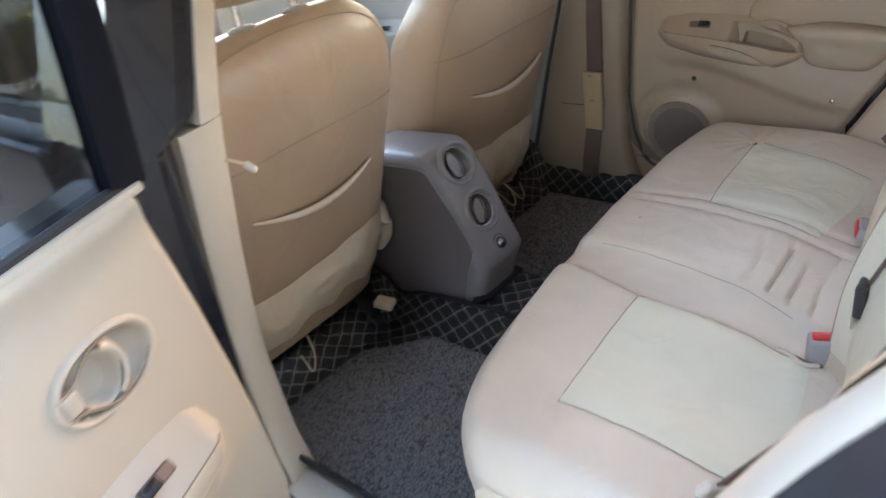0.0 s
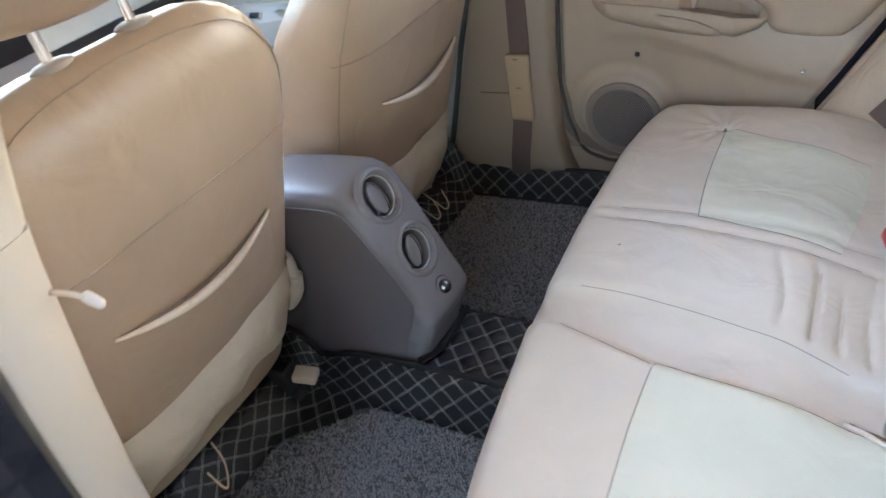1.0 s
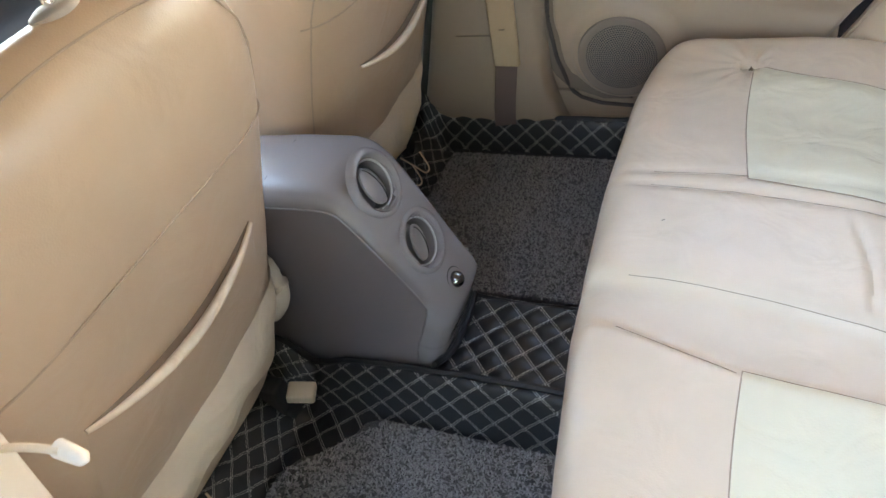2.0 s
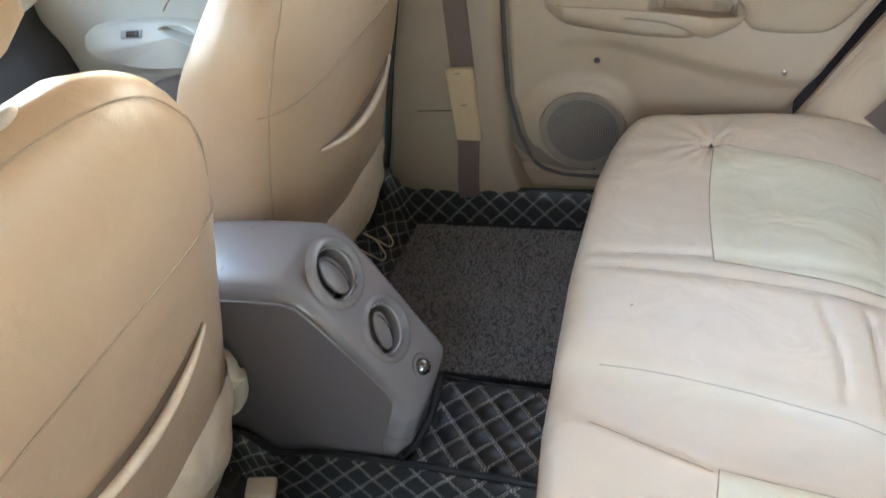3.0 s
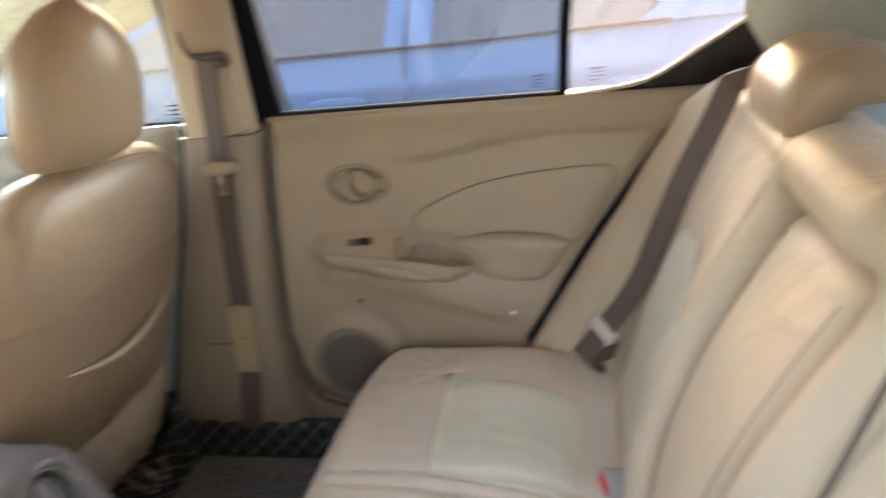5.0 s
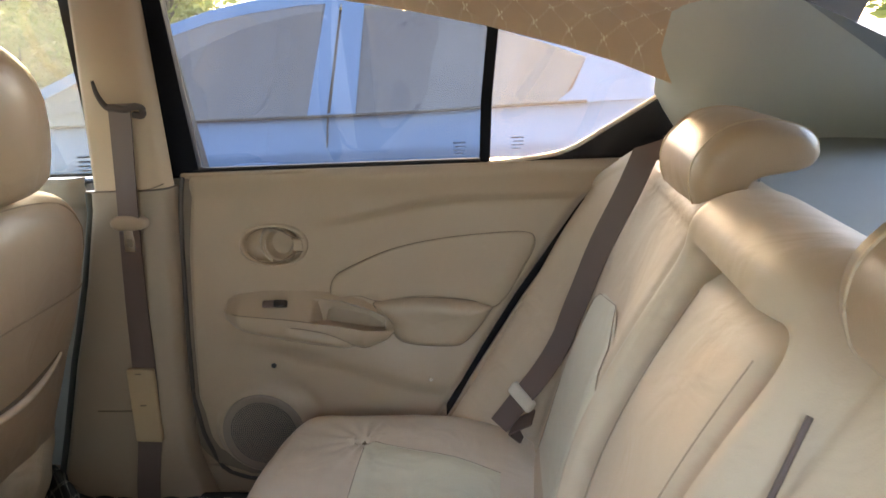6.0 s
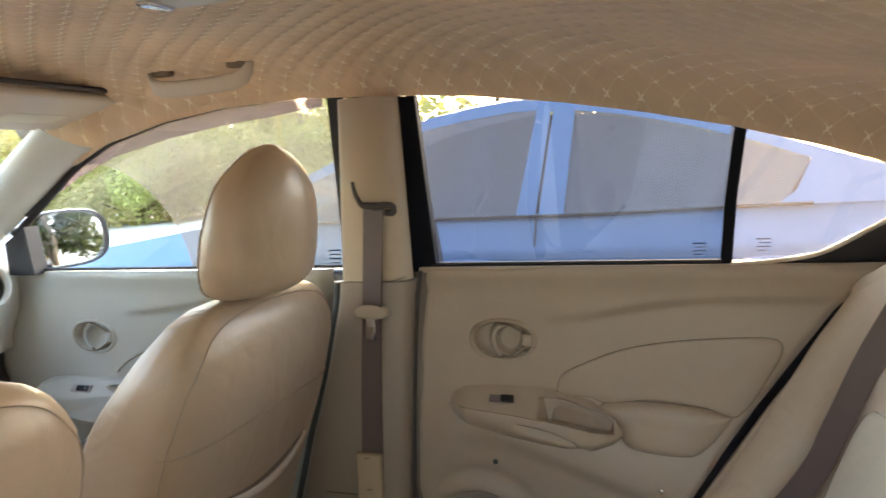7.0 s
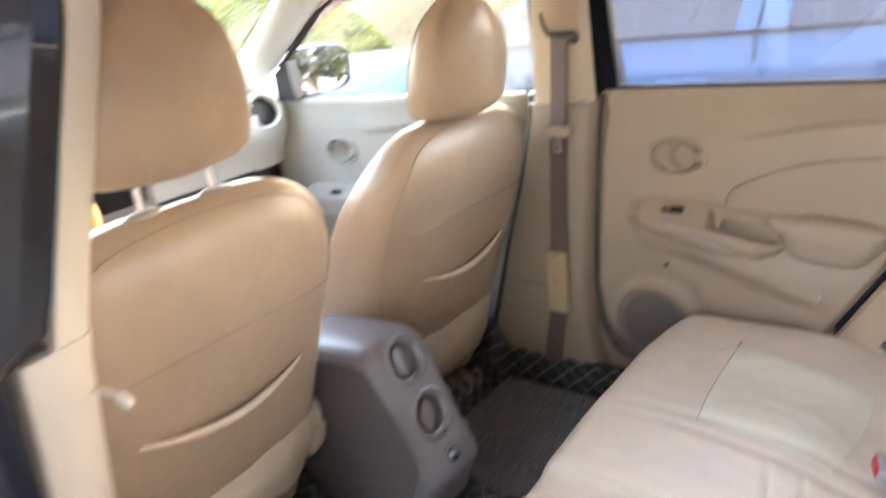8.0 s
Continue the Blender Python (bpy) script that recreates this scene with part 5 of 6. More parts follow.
    for i, w in enumerate((0.028, 0.024, 0.028, 0.02)):
        part("printed_mark", rbox(w, 0.0006, 0.003, 0.0002, Matrix.Translation((-0.085, pane_y(1.0, 0.006), 0.995 - 0.009 * i)), 1), GLOSS_BLACK, win)
    # door mirror outside
    mir = thing("door_mirror", -1.0, side * 0.86, 0.98, "black door mirror with foliage in its glass", "wing mirror", group="door mirrors")
    c, n = Vector((-1.02, side * 0.855, 1.015)), Vector((0.95, -side * 0.31, 0)).normalized()
    a = Vector((-n.y, n.x, 0)) * side
    def M(p, k, h):
        return c + a * (p[0] * k * side) + Vector((0, 0, p[1] * k)) + n * h
    part("housing", loft([[M(p, k, h) for p in oval(0.125, 0.082, 28, 3.0)] for h, k in ((-0.11, 0.3), (-0.10, 0.6), (-0.07, 0.85), (-0.03, 0.98), (0.0, 1.0), (0.010, 0.97), (0.010, 0.90), (-0.002, 0.885))], False), GLOSS_BLACK, mir)
    part("mirror_glass", loft([[M(p, k, h) for p in oval(0.125, 0.082, 28, 3.0)] for h, k in ((-0.003, 0.89), (0.0, 0.885), (0.0005, 0.3))]), MIRROR, mir, "mirror glass")
    part("arm", rbox(0.07, 0.12, 0.04, 0.01, pose(-1.04, side * 0.73, 0.945)), GLOSS_BLACK, mir)


front_door(1, "front passenger door in skylight-toned beige with handle, armrest and window")
front_door(-1, "closed driver door in skylight-toned beige beside the wheel")


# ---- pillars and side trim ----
# far pillar colours carry the fall of light: upper trim lighter, lower darkened
LOWER_SHADED = material("pillar plastic toned for shade", (0.31, 0.233, 0.172), 0.46, grain=0.0003, grain_scale=900, mottle=0.05)
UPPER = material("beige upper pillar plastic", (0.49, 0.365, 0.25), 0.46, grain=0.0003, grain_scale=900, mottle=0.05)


def b_pillar(side):
    t = thing("pillar_trim", 0.02, side * 0.62, 0.2, "beige plastic centre pillar trim in two pieces", "pillar trim", group="pillar trims")
    def inner(z):
        return lerp([(0.15, 0.612), (0.5, 0.612), (0.9, 0.606), (0.95, 0.602), (1.31, 0.563)], z)
    low, up = [], []
    for z in np.linspace(0.16, 0.935, 22):
        f = lerp([(0.16, -0.29), (0.25, -0.263), (0.386, -0.220), (0.57, -0.166), (0.63, -0.145), (0.742, -0.108), (0.9, -0.066), (0.94, -0.060)], z)
        if side > 0:
            i = inner(z)
            xr = lerp([(0.16, 0.17), (0.24, 0.085), (0.35, 0.058), (0.5, 0.058), (0.9, 0.095), (0.94, 0.105)], z)
            rear = [(xr - 0.014, side * i, z), (xr - 0.003, side * (i + 0.008), z), (xr, side * 0.640, z), (xr, side * 0.660, z)]
        else:
            i = lerp([(0.16, 0.590), (0.9, 0.579), (0.94, 0.575)], z)
            xi = lerp([(0.16, 0.075), (0.23, 0.035), (0.3, 0.015), (0.5, 0.007), (0.6, 0.025), (0.715, 0.052), (0.93, 0.115)], z)
            xr = lerp([(0.16, 0.10), (0.233, 0.056), (0.35, 0.040), (0.47, 0.038), (0.6, 0.053), (0.737, 0.080), (0.949, 0.135)], z)
            rear = [(xi - 0.012, side * i, z), (xi, side * (i + 0.008), z), (xr - 0.003, side * 0.650, z), (xr - 0.006, side * 0.658, z)]
        low.append([(f, side * 0.668, z), (f + 0.006, side * (i + 0.012), z), (f + 0.02, side * i, z), ((f + rear[0][0]) / 2, side * (i - 0.004), z)] + rear + [(0, side * 0.668, z)])
    # shade is in the far trim's colour, doorway light in the near one's
    part("lower_trim", loft(low), LOWER_SHADED if side > 0 else PLASTIC_PALE, t)
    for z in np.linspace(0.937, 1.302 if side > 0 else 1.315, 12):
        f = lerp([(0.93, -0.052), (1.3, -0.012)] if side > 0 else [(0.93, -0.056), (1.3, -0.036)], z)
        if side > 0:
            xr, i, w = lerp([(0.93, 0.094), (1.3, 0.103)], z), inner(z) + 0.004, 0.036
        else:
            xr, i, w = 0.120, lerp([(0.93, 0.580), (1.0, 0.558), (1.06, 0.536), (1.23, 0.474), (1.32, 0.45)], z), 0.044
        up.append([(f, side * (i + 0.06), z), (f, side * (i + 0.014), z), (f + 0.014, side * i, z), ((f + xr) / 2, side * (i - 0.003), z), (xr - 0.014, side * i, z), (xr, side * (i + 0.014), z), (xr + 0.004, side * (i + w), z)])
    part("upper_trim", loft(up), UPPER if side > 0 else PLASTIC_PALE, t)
    if side > 0:
        post = [[(-0.02, side * 0.692, z), (0.125, side * 0.692, z), (0.135, side * 0.735, z), (-0.02, side * 0.735, z)] for z in (0.05, 0.95)] + [[(0.005, side * 0.615, 1.33), (0.105, side * 0.615, 1.33), (0.11, side * 0.665, 1.33), (0.005, side * 0.665, 1.33)]]
    else:
        post = [[(-0.05, side * 0.668, z), (x - 0.010, side * 0.666, z), (x + 0.012, side * 0.70, z), (x + 0.018, side * 0.745, z), (-0.05, side * 0.745, z)] for z, x in ((0.05, 0.06), (0.35, 0.050), (0.47, 0.048), (0.74, 0.085), (0.93, 0.125))]
        post += [[(-0.05, side * y, z), (0.118, side * y, z), (0.135, side * (y + 0.04), z), (0.14, side * (y + 0.13), z), (-0.05, side * (y + 0.13), z)] for z, y in ((0.955, 0.622), (1.0, 0.602), (1.06, 0.580), (1.23, 0.518), (1.33, 0.49))]
    tagged(part("body_pillar", loft(post), BODY_DARK, smooth=False), "dark navy painted steel centre pillar", "car pillar", kind="structure")
    edge = [(lerp([(0.25, -0.27), (0.386, -0.226), (0.57, -0.172), (0.63, -0.151), (0.742, -0.114), (0.9, -0.072)], z), side * 0.642, z) for z in np.linspace(0.26, 0.93, 16)]
    part("seal", tube(edge, 0.011, 8), SEAL_PALE if side > 0 else RUBBER, t, "rubber seal along the front edge")
    if side > 0:
        part("crease", tube([(x, side * 0.6065, 0.47) for x in np.linspace(-0.125, -0.035, 5)], 0.0014, 6), SEAM, t)
        part("joint", tube([(x, side * (inner(0.936) - 0.003), 0.936 + 0.012 * step(0.06, 0.1, x)) for x in np.linspace(-0.06, 0.098, 8)], 0.0012, 6), SEAM, t)
        part("retainer", rbox(0.056, 0.014, 0.165, 0.004, pose(-0.014, 0.598, 0.488, 0, 2)), material("tan card sleeve", (0.46, 0.33, 0.205), 0.7, mottle=0.06), t, "tan card sleeve round the belt")
        for z in (0.562, 0.492):
            part("slit", rbox(0.012, 0.002, 0.002, 0.0005, pose(-0.014, 0.590, z)), SEAM, t)
    # front seat belt
    b = thing("front_seat_belt", 0, side * 0.6, 0.3, "taupe front seat belt hanging down the pillar", "seat belt", group="front seat belts")
    zs = np.linspace(0.252, 1.10, 30)
    pts = [(lerp([(0.22, -0.048), (0.30, -0.040), (0.42, -0.018), (0.60, -0.004), (0.70, 0.004), (0.914, 0.026), (1.1, 0.050)], z), side * (inner(z) - 0.010 - 0.004 * math.sin(z * 9)), z) for z in zs]
    part("webbing", ribbon(pts, [(1, 0.0 + 0.25 * math.sin(z * 5), 0) for z in zs], 0.047), BELT, b)
    loop = smooth_line([(x, side * (inner(z) - 0.012), z) for x, z in ((0.012, 1.142), (0.015, 1.118), (0.026, 1.096), (0.040, 1.094), (0.060, 1.090), (0.078, 1.094), (0.092, 1.090), (0.090, 1.078), (0.074, 1.080))], 4)
    part("guide_loop", tube(loop, [0.003 + 0.0035 * min(k / 10, 1) for k in range(len(loop))], 8), SEAL_TAUPE, b, "dark brown guide loop")
    part("tongue", puff(oval(0.037, 0.015, 24, 2.6), [(0, -0.006), (0.001, 0.004), (0.004, 0.007), (0.012, 0.008)], lambda a, c, h: (0.022 + a, side * (inner(0.87) - 0.014 - h), 0.876 + c)), PLASTIC, b, "beige belt tongue")
    m = pose(0.019, side * (inner(0.84) - 0.016), 0.842, 0, 4)
    part("blade", rbox(0.024, 0.003, 0.046, 0.002, m), CHROME, b, "bright steel blade")
    part("slot", rbox(0.011, 0.005, 0.016, 0.001, m @ pose(0, 0, -0.004)), SEAM, b)


b_pillar(1)
b_pillar(-1)


def sill_trim(side):
    rows = [[(x, side * 0.595, 0.165), (x, side * 0.603, 0.228), (x, side * 0.622, 0.243), (x, side * 0.666, 0.240), (x, side * 0.668, 0.30 if side > 0 else 0.24), (x, side * 0.74, 0.30 if side > 0 else 0.24), (x, side * 0.74, 0.0), (x, side * 0.6, 0.0)] for x in np.linspace(-0.9, 0.62, 12)]
    # near sill is paler: doorway daylight put into its colour
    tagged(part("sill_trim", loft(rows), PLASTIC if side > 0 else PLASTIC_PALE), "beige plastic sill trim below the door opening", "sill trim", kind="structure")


sill_trim(1)
sill_trim(-1)


def kick_panel():
    """Beige inner panel round the closed rear door, below its lining."""
    bm = rbox(0.66, 0.006, 0.30, 0.003, pose(0.27, DOOR_Y + 0.020, 0.335))
    tagged(part("kick_panel", bm, PLASTIC), "beige plastic panel round the lower door edge", "side trim", kind="structure")


kick_panel()


# beige jamb darkened to brown for the shade in the gap
JAMB_SHADED = material("jamb trim darkened for shade", (0.19, 0.142, 0.107), 0.6, mottle=0.06)


def door_jamb():
    """Lining of the gap between the centre pillar and the closed rear door, its shade put into the brown."""
    zs = np.linspace(0.288, 0.945, 24)
    rows = [[(lerp([(q[0], q[1]) for q in FRONT_EDGE], z) - 0.030, DOOR_Y - 0.004, z), (lerp([(q[0], q[1]) for q in FRONT_EDGE], z) + 0.03, DOOR_Y - 0.0015, z), (lerp([(q[0], q[1]) for q in FRONT_EDGE], z) + 0.03, DOOR_Y + 0.012, z), (lerp([(q[0], q[1]) for q in FRONT_EDGE], z) - 0.030, DOOR_Y + 0.012, z)] for z in zs]
    tagged(part("door_jamb", loft(rows), JAMB_SHADED), "beige lining of the gap beside the rear door, coloured as in shade", "side trim", kind="structure")


door_jamb()


def side_sill(side):
    """Painted sill below the doors, outside."""
    top = 0.30 if side > 0 else 0.20
    rows = [[(x, side * 0.738, top), (x, side * 0.752, top + 0.008), (x, side * 0.775, top - 0.03), (x, side * 0.775, 0.06), (x, side * 0.75, 0.02), (x, side * 0.738, 0.02)] for x in np.linspace(-0.98, 0.70, 8)]
    tagged(part("side_sill", loft(rows), BODY_DARK), "dark navy painted sill below the doors", "car body", kind="structure")


side_sill(1)
side_sill(-1)


def wheel_arch(side):
    """Beige side trim and painted edge behind the rear door opening."""
    zs = np.linspace(0.36, 0.985, 18)
    strip = []
    for z in zs:
        if side > 0:
            x = lerp(REAR_EDGE + [(1.0, 1.0)], z) + 0.014
            y = 0.630 - 0.03 * step(0.9, 1.0, z)
            strip.append([(x + 0.012, y + 0.006, z), (x - 0.002, y + 0.014, z), (x - 0.002, y + 0.026, z), (x + 0.03, y + 0.034, z), (x + 0.07, y - 0.01, z)])
        else:
            xi = lerp([(0.36, 0.655), (0.671, 0.818), (0.802, 0.886), (0.869, 0.930), (1.0, 1.01)], z)
            xo = lerp([(0.36, 0.680), (0.742, 0.864), (0.818, 0.904), (0.872, 0.937), (1.0, 1.02)], z)
            strip.append([(xi + 0.05, 0.600, z), (xi + 0.012, 0.640, z), (xi, 0.658, z), (xo - 0.002, 0.694, z), (xo + 0.004, 0.704, z), (xo + 0.08, 0.704, z), (xi + 0.09, 0.60, z)])
    strip = [[(a, side * b, c) for a, b, c in r] for r in strip]
    # near strip takes the pale copy, with the doorway's brightness in its colour
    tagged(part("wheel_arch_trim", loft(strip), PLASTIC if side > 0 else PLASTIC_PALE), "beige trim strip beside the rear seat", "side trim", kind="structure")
    body = []
    for z in zs:
        x = lerp(REAR_EDGE + [(1.0, 1.0)], z) + (0.06 if side > 0 else 0.085)
        if side < 0:
            x = lerp([(0.36, 0.680), (0.742, 0.864), (0.818, 0.904), (0.872, 0.937), (1.0, 1.02)], z) + 0.014
        body.append([(x - 0.008, side * (0.668 if side > 0 else 0.706), z), (x + 0.02, side * (0.69 if side > 0 else 0.716), z), (x + 0.05, side * 0.735, z), (x + 0.7, side * 0.75, z), (x + 0.7, side * 0.66, z)])
    tagged(part("quarter_panel", loft(body), BODY_DARK), "dark navy painted rear quarter panel", "car body", kind="structure")


wheel_arch(1)
wheel_arch(-1)


def toggle():
    """Cord knob that hangs between the near pillar and the seat."""
    t = thing("cord_knob", 0.1, -0.58, 0.85, "small pale cord knob beside the near pillar", "cord")
    part("cord", tube(smooth_line([(0.075, -0.60, 0.872), (0.105, -0.585, 0.866), (0.128, -0.578, 0.860)], 5), 0.0028, 7), SEAM_PALE, t)
    part("knob", puff(oval(0.006, 0.006, 14), [(0, -0.010), (0.0005, 0.0), (0.001, 0.006), (0.004, 0.009)], lambda a, b, h: (0.134 + h, -0.576 + a, 0.855 + b - 0.3 * h)), PLASTIC_PALE, t)


toggle()


def cushion_marks():
    """Nick in the leatherette of the middle place."""
    t = thing("cushion_nick", 0.38, 0.089, 0.47, "small dark nick in the seat leatherette", "stain")
    z = cushion_z(0.375, 0.09)
    part("nick", tube([(0.373, 0.087, z + 0.0006), (0.3755, 0.089, z + 0.0008), (0.377, 0.090, z + 0.0004)], 0.0005, 6), GREY_DEEP, t)


cushion_marks()


# ---- front of the cabin ----
DASH = material("pale dashboard plastic", (0.62, 0.60, 0.53), 0.5, grain=0.0003, grain_scale=900, mottle=0.04)
PILLAR = material("pale grey trim", (0.64, 0.64, 0.575), 0.5, grain=0.0003, grain_scale=900, mottle=0.04)


def a_pillar(side):
    inner = smooth_line([(-1.30, 0.645, 0.86), (-1.22, 0.638, 0.915), (-1.05, 0.622, 1.012), (-0.95, 0.612, 1.067), (-0.85, 0.606, 1.127), (-0.74, 0.602, 1.197), (-0.64, 0.600, 1.245)], 4)
    front = smooth_line([(-1.40, 0.600, 0.88), (-1.30, 0.575, 0.945), (-1.13, 0.545, 1.047), (-1.02, 0.53, 1.113), (-0.91, 0.515, 1.179), (-0.80, 0.50, 1.245), (-0.70, 0.49, 1.305)], 4)
    n = len(inner) - 1

    def f(u, v):
        a, b = inner[round(u * n)], front[round(u * n)]
        p = a + (b - a) * v
        k = 0.028 * math.sin(math.pi * min(v * 1.1, 1)) ** 0.7
        back = 0.03 * max(1 - v * 6, 0) + 0.03 * max(v * 6 - 5, 0)
        return (p.x + k * 0.7 - back * 0.3, side * (p.y - k + back), p.z - k * 0.2)
    tagged(part("front_pillar_trim", surf(n, 14, f), PILLAR), "pale grey-beige windscreen pillar trim", "pillar trim", kind="structure")


a_pillar(1)
a_pillar(-1)


def build_windscreen():
    def f(u, v):
        y = (v * 2 - 1) * 0.62
        x = -1.42 + (-0.70 + 1.42) * u - 0.10 * (1 - (y / 0.62) ** 2)
        return (x, y, 0.935 + 0.385 * u - 0.015 * (y / 0.62) ** 2)
    ob = tagged(part("windscreen", surf(16, 16, f), PANE_CLEAR), "clear curved windscreen", "window", kind="structure")
    ob.visible_shadow = False
    part("sticker", rbox(0.002, 0.10, 0.035, 0.0005, pose(-0.86, 0.30, 1.315, 0, -60, 0), 1), material("turquoise sticker", (0.05, 0.45, 0.55), 0.5, mottle=0.05), ob, "small turquoise sticker on the glass")
    header = [[(-0.80 - 0.06 * (1 - (y / 0.6) ** 2), y, 1.335 - 0.03 * (y / 0.6) ** 2), (-0.74 - 0.05 * (1 - (y / 0.6) ** 2), y, 1.335 - 0.05 * (y / 0.6) ** 2), (-0.72, y, 1.385 - 0.05 * (y / 0.6) ** 2), (-0.80, y, 1.40 - 0.05 * (y / 0.6) ** 2)] for y in np.linspace(-0.47, 0.47, 20)]
    tagged(part("windscreen_header", loft(header), PLASTIC), "beige trim above the windscreen", "trim", kind="structure")


build_windscreen()


def build_dashboard():
    t = thing("dashboard", -1.05, 0, 0.4, "pale beige dashboard with dark lower part and round vents", "dashboard")
    prof = [(-1.42, 0.93), (-1.20, 0.975), (-1.02, 0.985), (-0.965, 0.965), (-0.945, 0.92), (-0.955, 0.86), (-0.985, 0.80), (-0.99, 0.76)]
    line = smooth_line([(x, 0, z) for x, z in prof], 4)
    def f(u, v):
        p = line[round(u * (len(line) - 1))]
        y = (v * 2 - 1) * 0.655
        e = 0.6 * max(abs(y) - 0.50, 0) / 0.13
        return (p.x - 0.10 * e ** 2 - 0.015 * math.sin(y * 6) * (p.x > -1.1), y, p.z)
    vents = [Vector((-0.965, y, 0.935)) for y in (0.548, -0.548)]
    part("upper_panel", cut(surf(len(line) - 1, 80, f), lambda p: any((p - c).length < 0.052 for c in vents)), DASH, t)
    low = [(-0.99, 0.765), (-1.0, 0.70), (-0.97, 0.62), (-0.98, 0.50), (-1.06, 0.40), (-1.3, 0.35)]
    l2 = smooth_line([(x, 0, z) for x, z in low], 4)
    part("lower_panel", surf(len(l2) - 1, 24, lambda u, v: (l2[round(u * (len(l2) - 1))].x - 0.07 * max(abs(v * 2 - 1) - 0.8, 0) / 0.2, (v * 2 - 1) * 0.655, l2[round(u * (len(l2) - 1))].z)), GREY_DEEP, t, "dark lower dashboard")
    for y in (0.548, -0.548):
        c = Vector((-0.965, y, 0.935))
        n = Vector((1, -0.25 * np.sign(y), 0.18)).normalized()
        a = n.cross(Vector((0, 0, 1))).normalized()
        b = a.cross(n)
        ring = lambda r, h: [c + a * r * math.cos(k * math.pi / 16) + b * r * math.sin(k * math.pi / 16) + n * h for k in range(32)]
        v = part("vent", loft([ring(0.060, -0.03), ring(0.058, 0.010), ring(0.052, 0.016), ring(0.046, 0.012), ring(0.043, 0.0)], False), DASH, t, "round dashboard air vent")
        part("bowl", loft([ring(0.043, 0.0), ring(0.040, -0.03), ring(0.002, -0.03)], open_start=True), GREY_DEEP, v)
        for s in (-0.018, 0.0, 0.018):
            part("slat", rbox(0.004, 0.002, 0.07, 0.001, Matrix.Translation(c + a * s) @ n.to_track_quat("X", "Z").to_matrix().to_4x4()), GREY, v)
    hood = []
    for x, k in ((-0.86, 1.0), (-0.90, 1.03), (-1.0, 1.05), (-1.1, 0.9)):
        hood.append([(x, -0.36 + 0.17 * k * math.cos(q), 0.90 + 0.11 * k * math.sin(q)) for q in np.linspace(0, math.pi, 20)])
    part("cluster_hood", surf(3, 19, lambda u, v: hood[round(u * 3)][round(v * 19)]), GREY_DEEP, t)
    part("cluster_face", rbox(0.01, 0.32, 0.13, 0.004, pose(-0.99, -0.36, 0.93)), GREY_DEEP, t)
    part("centre_panel", rbox(0.06, 0.26, 0.30, 0.02, pose(-0.98, 0, 0.78, 0, 8)), GREY, t, "dark grey centre panel")
    part("radio", rbox(0.012, 0.20, 0.10, 0.004, pose(-0.945, 0, 0.84, 0, 8)), GLOSS_BLACK, t)
    tagged(part("firewall", rbox(0.05, 1.36, 0.85, 0.01, pose(-1.42, 0, 0.52)), RUBBER), "black bulkhead in front of the footwells", "bulkhead", kind="structure")
    tagged(part("bonnet", surf(12, 12, lambda u, v: (-1.40 - 0.85 * u, (v * 2 - 1) * 0.70, 0.93 - 0.20 * u ** 1.8 - 0.05 * (v * 2 - 1) ** 2)), BODY_DARK), "dark navy bonnet beyond the windscreen", "car bonnet", kind="structure")


build_dashboard()


def steering_wheel():
    t = thing("steering_wheel", -0.68, -0.37, 0.88, "steering wheel with a tan sleeve and dark hub", "steering wheel")
    m = pose(-0.66, -0.37, 0.885, 0, 66, 0)
    part("rim", tube([m @ Vector((0.178 * math.cos(k * math.pi / 24), 0.178 * math.sin(k * math.pi / 24), 0)) for k in range(48)], 0.015, 10, True), material("amber tan sleeve", (0.62, 0.40, 0.13), 0.45, mottle=0.1), t, "tan sleeve round the rim")
    part("hub", puff(oval(0.062, 0.075, 28, 2.6), [(0, -0.03), (0.001, 0.0), (0.008, 0.012), (0.03, 0.016)], lambda a, b, h: m @ Vector((a, b, h))), GREY, t)
    for a0 in (math.pi / 2, -math.pi / 2, 0.0):
        p, q = Vector((0.05 * math.cos(a0), 0.06 * math.sin(a0), -0.005)), Vector((0.172 * math.cos(a0), 0.172 * math.sin(a0), -0.002))
        part("spoke", tube([m @ p, m @ q], [0.022, 0.014], 10, flat=0.5), GREY, t)
    part("badge", puff(oval(0.018, 0.018, 20), [(0, 0.014), (0.002, 0.019), (0.01, 0.02)], lambda a, b, h: m @ Vector((a, b, h))), CHROME, t)
    part("column", tube([m @ Vector((0, 0, -0.03)), m @ Vector((0, 0, -0.30))], 0.055, 14), DASH, t)
    for s in (-1, 1):
        part("stalk", tube([m @ Vector((-0.01, s * 0.05, -0.06)), m @ Vector((-0.02, s * 0.17, -0.045))], 0.009, 8), GREY_DEEP, t)


steering_wheel()


def sun_visor(side, label):
    t = thing("sun_visor", -0.66, side * 0.33, 1.33, label, "sun visor", group="sun visors")
    m = pose(-0.600, side * 0.372, 1.322, 0, -14, 6 * side)
    part("board", rbox(0.20, 0.43, 0.018, 0.008, m), PLASTIC_PALE, t)
    part("hinge_rod", tube([m @ Vector((0.108, -0.22, 0.012)), m @ Vector((0.108, 0.22, 0.012))], 0.0055, 8), GREY_DEEP, t, "dark hinge rod")
    part("printed_panel", rbox(0.05, 0.16, 0.002, 0.0005, m @ pose(-0.02, side * 0.06, -0.0088)), CREAM, t, "pale printed notice")


sun_visor(1, "beige sun visor with a pale notice, folded up")
sun_visor(-1, "beige sun visor above the driver place, folded up")


